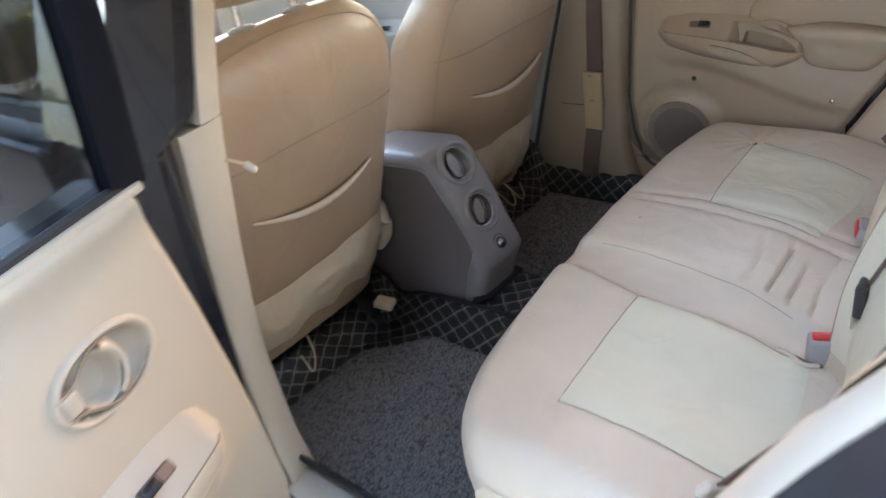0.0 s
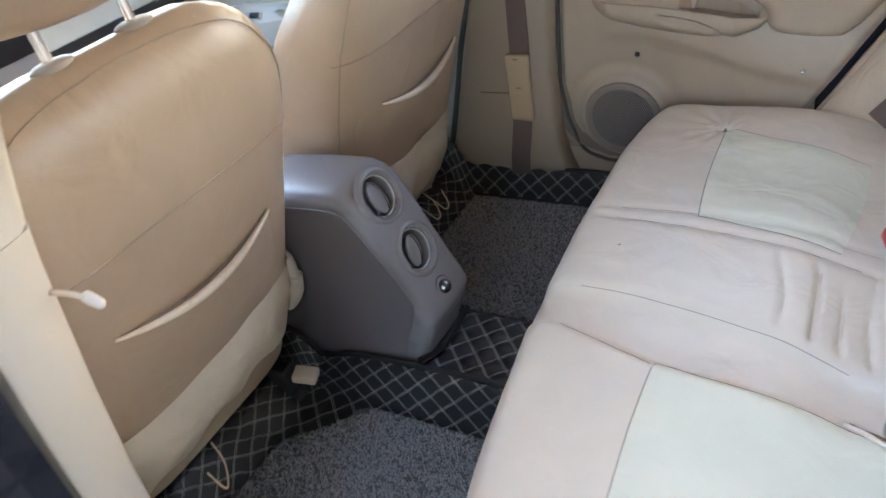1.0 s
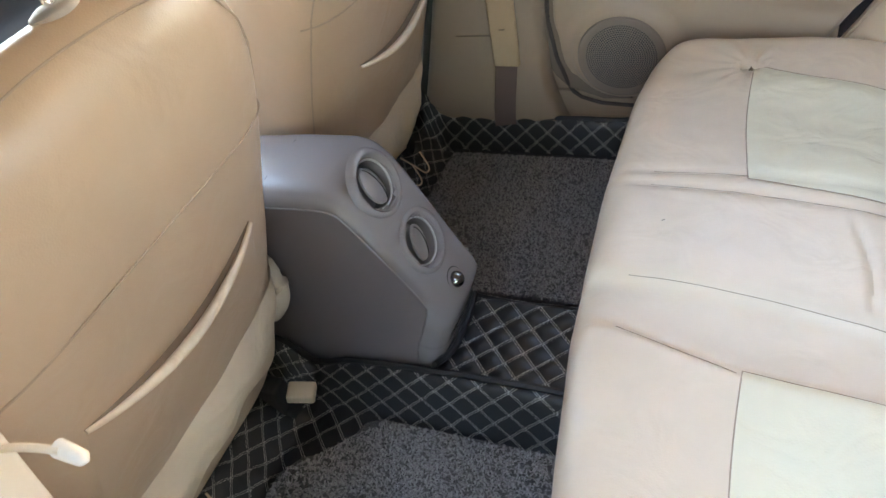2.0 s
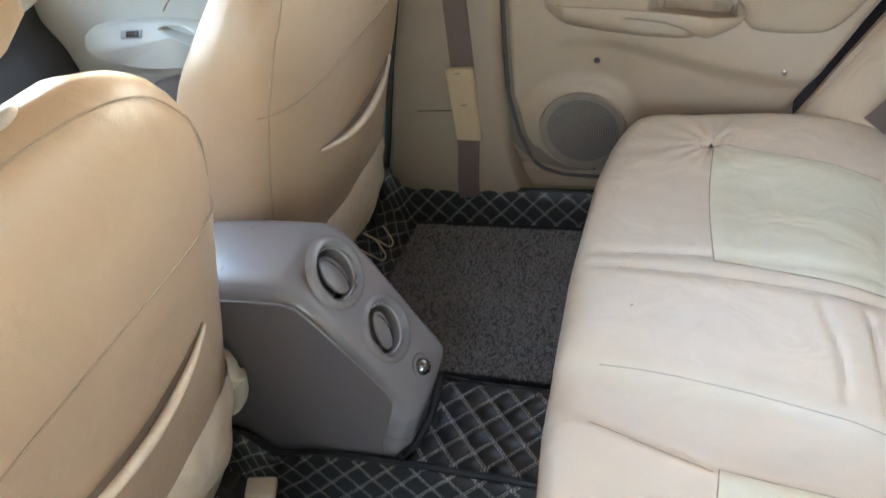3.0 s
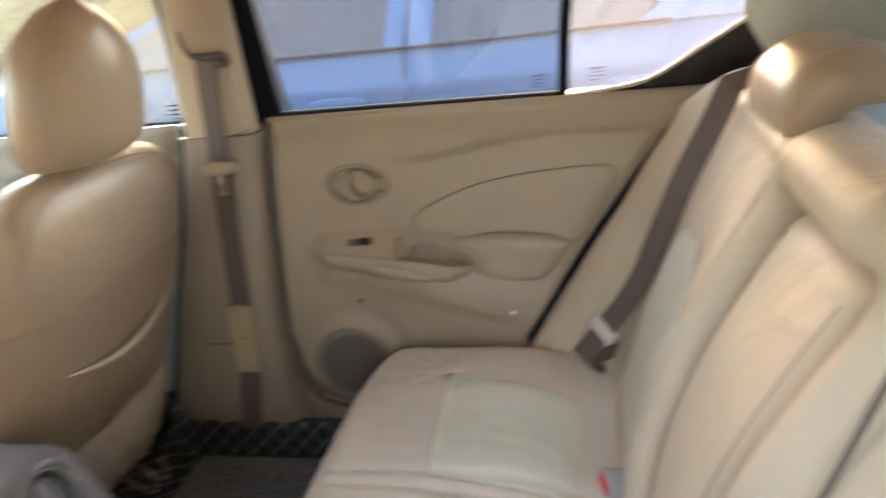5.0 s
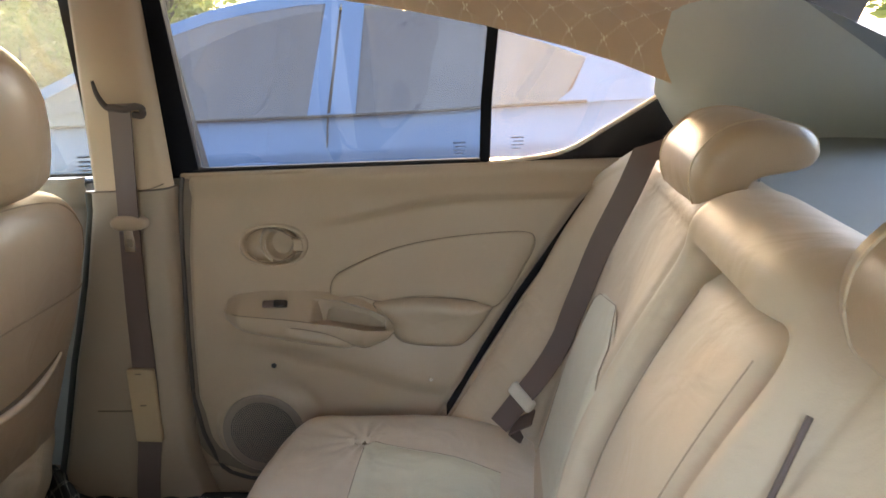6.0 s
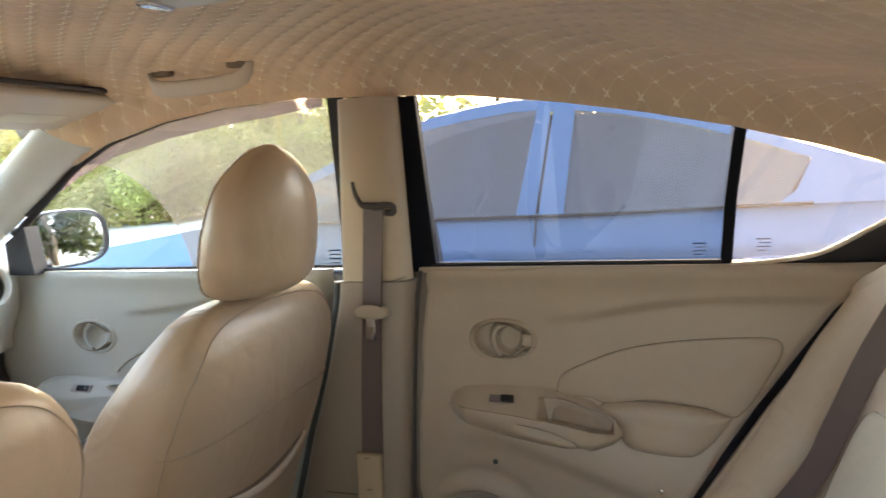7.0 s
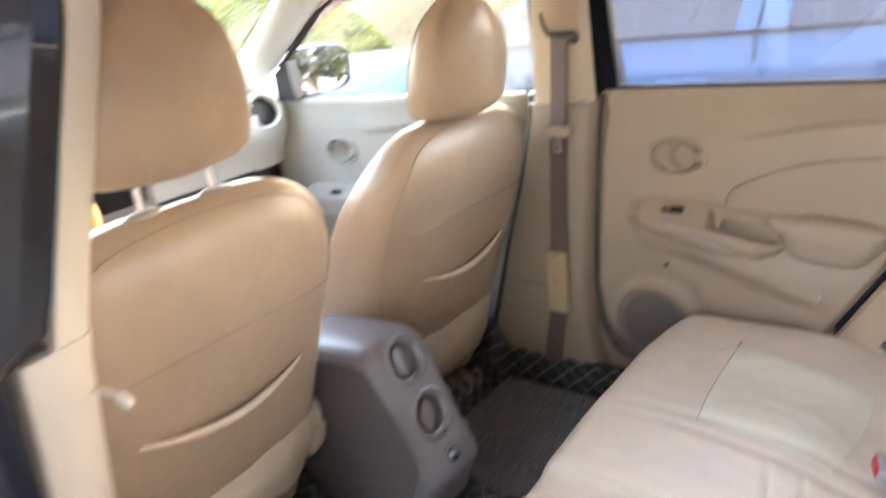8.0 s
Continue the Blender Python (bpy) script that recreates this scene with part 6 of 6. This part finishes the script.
def grab_handle(side):
    t = thing("grab_handle", -0.264, side * 0.52, 1.36, "tan plastic grab handle under the headliner", "grab handle", group="grab handles")
    def at(x, drop):
        y = 0.505
        return Vector((x, side * (y - 0.35 * drop), roof_at(x, y) - drop))
    wide, thin = Vector((0, side * 0.30, -0.95)), Vector((0, side * 0.95, 0.30))
    rings = []
    for x, drop, w, d in ((-0.382, 0.004, 0.008, 0.006), (-0.379, 0.014, 0.014, 0.008), (-0.370, 0.028, 0.0165, 0.009), (-0.350, 0.037, 0.0165, 0.0095), (-0.31, 0.040, 0.016, 0.0095), (-0.264, 0.041, 0.016, 0.0095),
                          (-0.218, 0.040, 0.016, 0.0095), (-0.178, 0.037, 0.0165, 0.0095), (-0.158, 0.028, 0.0165, 0.009), (-0.149, 0.014, 0.014, 0.008), (-0.146, 0.004, 0.008, 0.006)):
        rings.append([at(x, drop) + wide * q[0] + thin * q[1] for q in oval(w, d, 20, 3.0)])
    part("grip", loft(rings), PLASTIC_PALE, t)
    for x in (-0.352, -0.176):
        part("hinge_block", rbox(0.046, 0.020, 0.014, 0.006, Matrix.Translation(at(x, 0.005))), SEAM, t, "dark hinge block")


grab_handle(1)
grab_handle(-1)


def room_lamp():
    t = thing("room_lamp", 0.06, 0.03, 1.39, "small clear roof lamp with bright clip, switched off", "ceiling lamp")
    z = roof_at(0.06, 0.04)
    part("lens", rbox(0.10, 0.08, 0.016, 0.007, pose(0.06, 0.04, z - 0.008)), PILLAR, t)
    part("clip", rbox(0.02, 0.05, 0.010, 0.003, pose(0.02, 0.04, z - 0.016)), CHROME, t)


room_lamp()


# ---- rear of the cabin ----
def c_pillar(side):
    low = [(1.0, 1.075), (1.03, 1.02), (1.06, 0.985), (1.12, 0.98), (1.52, 0.975)]
    high = [(1.0, 1.27), (1.06, 1.255), (1.12, 1.225), (1.2, 1.190), (1.3, 1.140), (1.42, 1.075), (1.52, 1.01)]

    def f(u, v):
        x = 1.0 + 0.52 * u
        z0, z1 = lerp(low, x), lerp(high, x)
        y = 0.612 - 0.02 * (x - 1) - 0.21 * v ** 1.5 + 0.02 * step(1.08, 1.0, x)
        return (x, side * (y + 0.002 * noise.noise((x * 9, v * 4, 5))), z0 + (z1 - z0) * v)
    tagged(part("rear_pillar_trim", surf(30, 14, f), PILLAR), "pale rear pillar trim beside the rear window", "pillar trim", kind="structure")


c_pillar(1)
c_pillar(-1)
tagged(part("parcel_shelf", surf(12, 20, lambda u, v: (1.02 + 0.50 * u, (v * 2 - 1) * 0.62, 0.985 - 0.004 * math.sin(u * 9))), material("grey felt shelf", (0.36, 0.36, 0.33), 0.95, grain=0.002, grain_scale=800, mottle=0.08)), "grey-beige felt parcel shelf behind the rear seat", "parcel shelf", kind="structure")


def rear_window():
    def f(u, v):
        y = (v * 2 - 1) * 0.56
        return (1.00 + 0.52 * u + 0.03 * (1 - (y / 0.56) ** 2), y, 1.31 - 0.315 * u - 0.03 * (y / 0.56) ** 2)
    ob = tagged(part("rear_window", surf(12, 12, f), PANE_TINT), "tinted sloping rear window", "window", kind="structure")
    tagged(part("boot_lid", rbox(0.62, 1.40, 0.05, 0.02, pose(1.84, 0, 0.945)), BODY_DARK), "dark navy boot lid", "car body", kind="structure")
    tagged(part("rear_bulkhead", rbox(0.04, 1.3, 0.85, 0.01, pose(1.16, 0, 0.52)), RUBBER), "black bulkhead behind the rear seat", "bulkhead", kind="structure")


rear_window()


# ---- parked car alongside ----
def parked_car():
    Y = 1.92
    t = thing("parked_car", 0, Y + 0.85, GROUND, "pale blue metallic saloon car parked alongside", "car")
    belt = 0.925
    top = [(-1.32, 0.93), (-1.05, 1.06), (-0.826, 1.150), (-0.681, 1.225), (-0.45, 1.305), (-0.269, 1.345), (-0.047, 1.372), (0.25, 1.365), (0.573, 1.300), (0.85, 1.215), (1.10, 1.12), (1.40, 1.00), (1.62, 0.95)]
    hood = [(-2.55, 0.50), (-2.50, 0.66), (-2.35, 0.74), (-1.9, 0.85), (-1.32, 0.93)]
    # shoulder, flank
    def lower(u, v):
        x = -2.5 + 4.45 * u
        endk = min((x + 2.5) / 0.5, (1.95 - x) / 0.35, 1)
        z = GROUND + 0.22 + (lerp(hood + [(-1.3, belt), (1.62, 0.955), (1.95, 0.86)], x) - GROUND - 0.22) * v
        bulge = 0.055 * math.sin(math.pi * min(v * 1.02, 1)) ** 0.7 + 0.02 * math.exp(-((v - 0.82) / 0.05) ** 2)
        return (x, Y + 0.045 - bulge + 0.35 * (1 - math.sqrt(max(1 - (1 - max(endk, 0)) ** 2, 0))), z)
    part("side_panel", surf(90, 26, lower), BLUE_PAINT, t)
    def bonnet(u, v):
        x = -2.5 + 1.2 * u
        z = lerp(hood, x)
        y = Y + 0.045 + (1.66 - 0.09) * v
        e = 0.35 * (1 - math.sqrt(max(1 - (1 - min((x + 2.5) / 0.5, 1)) ** 2, 0)))
        return (x, Y + 0.045 + e + (1.57 - 2 * e) * v, z + 0.05 * math.sin(math.pi * v) ** 0.6)
    part("bonnet", surf(24, 20, bonnet), BLUE_PAINT, t)
    def roof(u, v):
        x = -1.32 + 2.94 * u
        z = lerp(top, x)
        k = 1 - abs(v * 2 - 1)
        inset = 0.045 + 0.50 * (z - belt)
        return (x, Y + inset + (1.66 - 2 * inset) * v, z + 0.05 * (1 - (v * 2 - 1) ** 2))
    # roof skin only over the middle; windscreen and rear window in front and behind
    part("roof", surf(30, 12, lambda u, v: roof(0.28 + 0.46 * u, v)), BLUE_PAINT, t)
    part("windscreen", surf(10, 10, lambda u, v: roof(0.28 * u, v)), SMOKED, t, "dark windscreen")
    part("rear_glass", surf(10, 10, lambda u, v: roof(0.74 + 0.26 * u, v)), SMOKED, t, "dark rear window")
    part("boot_lid", surf(6, 12, lambda u, v: (1.60 + 0.35 * u, Y + 0.06 + 1.54 * v, 0.955 - 0.06 * u + 0.03 * math.sin(math.pi * v))), BLUE_PAINT, t)
    # side glass and pillars lie in the sloping cabin side
    def wall(x, z, h=0.0):
        return (x, Y + 0.030 + 0.50 * (z - belt) - h, z)
    def strip(a, b, name, mat, h=0.004, label=""):
        """Between two lines of (x, z)."""
        n = 18
        pa, pb = smooth_line([(p[0], 0, p[1]) for p in a], 8), smooth_line([(p[0], 0, p[1]) for p in b], 8)
        g = lambda l, u: l[round(u * (len(l) - 1))]
        return part(name, surf(n, 3, lambda u, v: wall(g(pa, u).x + (g(pb, u).x - g(pa, u).x) * v, g(pa, u).z + (g(pb, u).z - g(pa, u).z) * v, h)), mat, t, label)
    strip([(-1.32, 0.93), (-0.826, 1.150), (-0.45, 1.305), (-0.047, 1.372), (0.25, 1.365), (0.573, 1.30), (0.85, 1.215), (1.10, 1.12), (1.62, 0.95)],
          [(-1.22, 0.93), (-0.80, 1.115), (-0.44, 1.262), (-0.047, 1.325), (0.25, 1.318), (0.573, 1.255), (0.84, 1.175), (1.08, 1.085), (1.45, 0.95)], "roof_rail", BLUE_PAINT)
    for x in (-0.28, 0.72):
        part("seat_back", puff(oval(0.12, 0.20, 24, 3), [(0, -0.20), (0.004, -0.18), (0.01, 0.18), (0.03, 0.20)], lambda a, b, h, x=x: (x + a * 0.6 + 0.3 * b, Y + 0.42 + h, 0.93 + b)), GREY, t, "dim seat behind the glass")
        part("head_pad", puff(oval(0.05, 0.075, 20, 2.6), [(0, -0.12), (0.004, -0.10), (0.004, 0.10), (0.02, 0.12)], lambda a, b, h, x=x: (x + 0.10 + a + 0.2 * b, Y + 0.42 + h, 1.19 + b)), GREY, t)
    # near-black sheet added in place of the cabin's shade
    inner = part("cabin_shade", surf(20, 2, lambda u, v: (-1.2 + 2.5 * u, Y + 0.80, 0.7 + (lerp(top, -1.2 + 2.5 * u) - 0.74) * v)), GREY_DEEP, t, "dark sheet standing in for the unlit cabin")
    strip([(0.038, 0.925), (0.10, 1.335)], [(0.112, 0.925), (0.155, 1.335)], "door_post", BLUE_PAINT, 0.008)
    strip([(0.124, 0.925), (0.165, 1.335)], [(0.218, 0.925), (0.248, 1.325)], "door_post", BLUE_PAINT, 0.008)
    strip([(0.98, 0.945), (1.06, 1.10)], [(1.5, 0.945), (1.5, 0.975)], "rear_post", BLUE_PAINT, 0.008)
    strip([(0.935, 0.94), (1.12, 1.075)], [(1.12, 0.945), (1.22, 1.06)], "rear_post", BLUE_PAINT, 0.010)
    strip([(-1.20, 0.945), (-0.80, 1.125), (-0.44, 1.280), (-0.1, 1.335), (0.10, 1.340)], [(-1.1, 0.93), (-0.7, 0.93), (-0.4, 0.93), (0.045, 0.928)], "front_window", SMOKED, 0.0, "smoked front door glass")
    strip([(0.225, 1.338), (0.573, 1.275), (0.84, 1.195), (1.06, 1.10)], [(0.215, 0.928), (0.45, 0.93), (0.7, 0.935), (0.96, 0.94)], "rear_window", SMOKED, 0.0, "smoked rear door glass")
    part("belt_moulding", tube([(x, Y + 0.022, belt + 0.006 + 0.015 * step(0.2, 1.1, x)) for x in np.linspace(-1.15, 1.05, 24)], 0.006, 8), RUBBER, t, "dark moulding under the side glass")
    part("door_gap", tube([(0.118, Y + 0.016, 0.925), (0.108, Y + 0.004, 0.82), (0.095, Y - 0.012, 0.70), (0.085, Y - 0.014, 0.5)], 0.0035, 6), GREY_DEEP, t)
    for x in (-0.155, 0.93):
        part("door_handle", puff(oval(0.10, 0.020, 24, 3), [(0, -0.02), (0.001, 0.022), (0.006, 0.030), (0.014, 0.032)], lambda a, b, h, x=x: (x + a, Y + 0.0 - h, 0.755 + b)), BLUE_PAINT, t, "body-coloured door handle")
    for x in (-1.72, 0.98):
        w = part("wheel", loft([[(x + r * math.cos(k * math.pi / 16), Y + 0.02 + y, GROUND + 0.30 + r * math.sin(k * math.pi / 16)) for k in range(32)] for r, y in ((0.20, 0.16), (0.29, 0.16), (0.30, 0.13), (0.30, 0.02), (0.285, 0.0), (0.20, 0.005), (0.18, 0.02), (0.02, 0.025))]), RUBBER, t, "black tyre")
        part("rim", loft([[(x + r * math.cos(k * math.pi / 16), Y + 0.02 + y, GROUND + 0.30 + r * math.sin(k * math.pi / 16)) for k in range(32)] for r, y in ((0.195, 0.012), (0.19, 0.0), (0.15, 0.01), (0.03, 0.004))]), CHROME, w)

    t.location.x -= 0.02


parked_car()


# ---- greenery ----
def leaf_material(name, dark, light):
    m = bpy.data.materials.new(name)
    m.use_nodes = True
    n, l = m.node_tree.nodes, m.node_tree.links
    b = n["Principled BSDF"]
    geo, ramp = n.new("ShaderNodeNewGeometry"), n.new("ShaderNodeValToRGB")
    b.inputs["Specular IOR Level"].default_value = 0.25
    ramp.color_ramp.elements[0].color, ramp.color_ramp.elements[1].color = (*dark, 1), (*light, 1)
    l.new(geo.outputs["Random Per Island"], ramp.inputs[0])
    l.new(ramp.outputs[0], b.inputs["Base Color"])
    b.inputs["Roughness"].default_value = 0.6
    thin, mix = n.new("ShaderNodeBsdfTranslucent"), n.new("ShaderNodeMixShader")
    l.new(ramp.outputs[0], thin.inputs[0])
    mix.inputs[0].default_value = 0.5
    l.new(b.outputs[0], mix.inputs[1])
    l.new(thin.outputs[0], mix.inputs[2])
    l.new(mix.outputs[0], n["Material Output"].inputs[0])
    return m


# sunlight and shade are put into the leaf colours: LEAF brightened, LEAF_DARK darkened
LEAF = leaf_material("leaves coloured as sunlit", (0.25, 0.285, 0.07), (0.46, 0.46, 0.16))
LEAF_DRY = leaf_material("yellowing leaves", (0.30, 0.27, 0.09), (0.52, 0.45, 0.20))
LEAF_DARK = leaf_material("leaves coloured as in shade", (0.02, 0.035, 0.012), (0.06, 0.08, 0.02))
BARK = material("brown bark", (0.10, 0.075, 0.05), 0.9, grain=0.01, grain_scale=40, mottle=0.3)


def leaves(rng, centres, count, size):
    verts, faces = [], []
    for _ in range(count):
        c, r = rng.choice(centres)
        d = Vector((rng.gauss(0, 1), rng.gauss(0, 1), rng.gauss(0, 1))).normalized() * r * rng.uniform(0.55, 1.05)
        p = Vector(c) + d
        if p.z < GROUND + 0.02:
            p.z = GROUND + rng.uniform(0.02, 0.2)
        a = Vector((rng.gauss(0, 1), rng.gauss(0, 1), rng.gauss(0, 0.6))).normalized()
        b = a.cross(Vector((rng.gauss(0, 1), rng.gauss(0, 1), rng.gauss(0, 1)))).normalized()
        s = size * rng.uniform(0.6, 1.4)
        k = len(verts)
        verts += [p - a * s, p + b * s * 0.42, p + a * s, p - b * s * 0.42]
        faces.append((k, k + 1, k + 2, k + 3))
    me = bpy.data.meshes.new("leaves")
    me.from_pydata([tuple(v) for v in verts], [], faces)
    return me


def shrub(x, y, r, h, seed, mat, label, count=2600, size=0.075):
    rng = random.Random(seed)
    t = thing("shrub", x, y, GROUND, label, "shrub", group="shrubs beyond the cars")
    cs = [((x + rng.uniform(-r, r) * 0.8, y + rng.uniform(-r, r) * 0.8, GROUND + rng.uniform(0.2, 0.9) * h), rng.uniform(0.22, 0.45) * r) for _ in range(16)]
    me = leaves(rng, cs, count, size)
    me.materials.append(mat)
    ob = new("foliage", me)
    ob.parent, ob.matrix_parent_inverse = t, t.matrix_world.inverted()
    for c, _ in cs[:6]:
        part("stem", tube(smooth_line([(x, y, GROUND - 0.02), (x + (c[0] - x) * 0.4, y + (c[1] - y) * 0.4, (c[2] + GROUND) * 0.5), c], 4), [0.03] * 4 + [0.018] * 5, 6), BARK, t)


def tree(x, y, h, seed, mat, label):
    rng = random.Random(seed)
    t = thing("tree", x, y, GROUND, label, "tree", group="trees in the distance")
    n = 8
    trunk = smooth_line([(x, y, GROUND - 0.05), (x + rng.uniform(-.1, .1), y, h * 0.3), (x + rng.uniform(-.3, .3), y + rng.uniform(-.3, .3), h * 0.75)], n)
    part("trunk", tube(trunk, [0.16 - 0.11 * k / (2 * n) for k in range(2 * n + 1)], 9), BARK, t)
    cs = []
    for k in range(14):
        a, q = rng.uniform(0, 6.28), rng.uniform(0.35, 1.0)
        e = Vector((x + math.cos(a) * h * 0.30 * rng.uniform(0.4, 1), y + math.sin(a) * h * 0.30 * rng.uniform(0.4, 1), h * q))
        cs.append((tuple(e), h * rng.uniform(0.07, 0.14)))
        s = Vector(trunk[min(int(6 + q * 9), 2 * n)])
        part("limb", tube([s, (s + e) / 2 + Vector((0, 0, 0.1)), e], [0.05, 0.035, 0.012], 6), BARK, t)
    me = leaves(rng, cs, 3600, 0.11)
    me.materials.append(mat)
    ob = new("crown", me)
    ob.parent, ob.matrix_parent_inverse = t, t.matrix_world.inverted()


_r = random.Random(21)
for i, (x, y) in enumerate(((6.4, 0.2), (6.9, 1.1), (6.2, 1.7), (7.4, -0.6))):
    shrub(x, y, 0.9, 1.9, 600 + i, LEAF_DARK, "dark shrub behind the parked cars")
for i in range(22):
    x, y = -6.0 - 14.0 * (i / 21) + _r.uniform(-0.5, 0.5), 18.0 - 7.0 * (i / 21) + _r.uniform(-1.0, 1.0)
    shrub(x, y, _r.uniform(1.4, 2.0), _r.uniform(1.6, 2.5), 100 + i, LEAF if i % 3 else LEAF_DRY, "yellow-green roadside shrub in hazy light", 8000, 0.065)
for i in range(14):
    x, y = 4.0 - 28 * (i / 13) + _r.uniform(-0.8, 0.8), 21 - 7 * (i / 13) + _r.uniform(-1.5, 1.5)
    tree(x, y, _r.uniform(3.2, 4.4), 300 + i, LEAF if i % 2 else LEAF_DRY, "slender tree with sparse yellow-green leaves")


# unseen trees and shrubs, added to hold back skylight at the open door
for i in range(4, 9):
    tree(5 - 1.6 * i + _r.uniform(-0.5, 0.5), -5.2 + _r.uniform(-0.6, 0.6), _r.uniform(3.0, 4.0), 400 + i, LEAF_DARK, "unseen dark tree added on the near side to cut skylight")
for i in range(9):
    shrub(5 - 1.6 * i + _r.uniform(-0.5, 0.5), -4.6 + _r.uniform(-0.4, 0.4), _r.uniform(0.9, 1.2), _r.uniform(1.4, 2.0), 500 + i, LEAF_DARK, "unseen dark shrub added on the near side to cut skylight")


# more unseen trees, added to darken the light from behind the doorway
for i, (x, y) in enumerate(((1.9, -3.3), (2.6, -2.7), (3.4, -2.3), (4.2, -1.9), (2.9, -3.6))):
    tree(x, y, 4.0 + 0.3 * (i % 2), 450 + i, LEAF_DARK, "unseen dark tree added close behind the car to cut skylight")


def far_woods():
    rng = random.Random(77)
    cs = []
    for k in range(420):
        a = radians(rng.uniform(0, 360))
        d = rng.uniform(38, 55)
        cs.append(((d * math.cos(a), d * math.sin(a), rng.uniform(0.3, 4.2)), rng.uniform(1.0, 1.9)))
    me = leaves(rng, cs, 60000, 0.42)
    me.materials.append(LEAF)
    tagged(new("far_woods", me), "hazy line of distant trees round the place", "woods", kind="stuff")


far_woods()
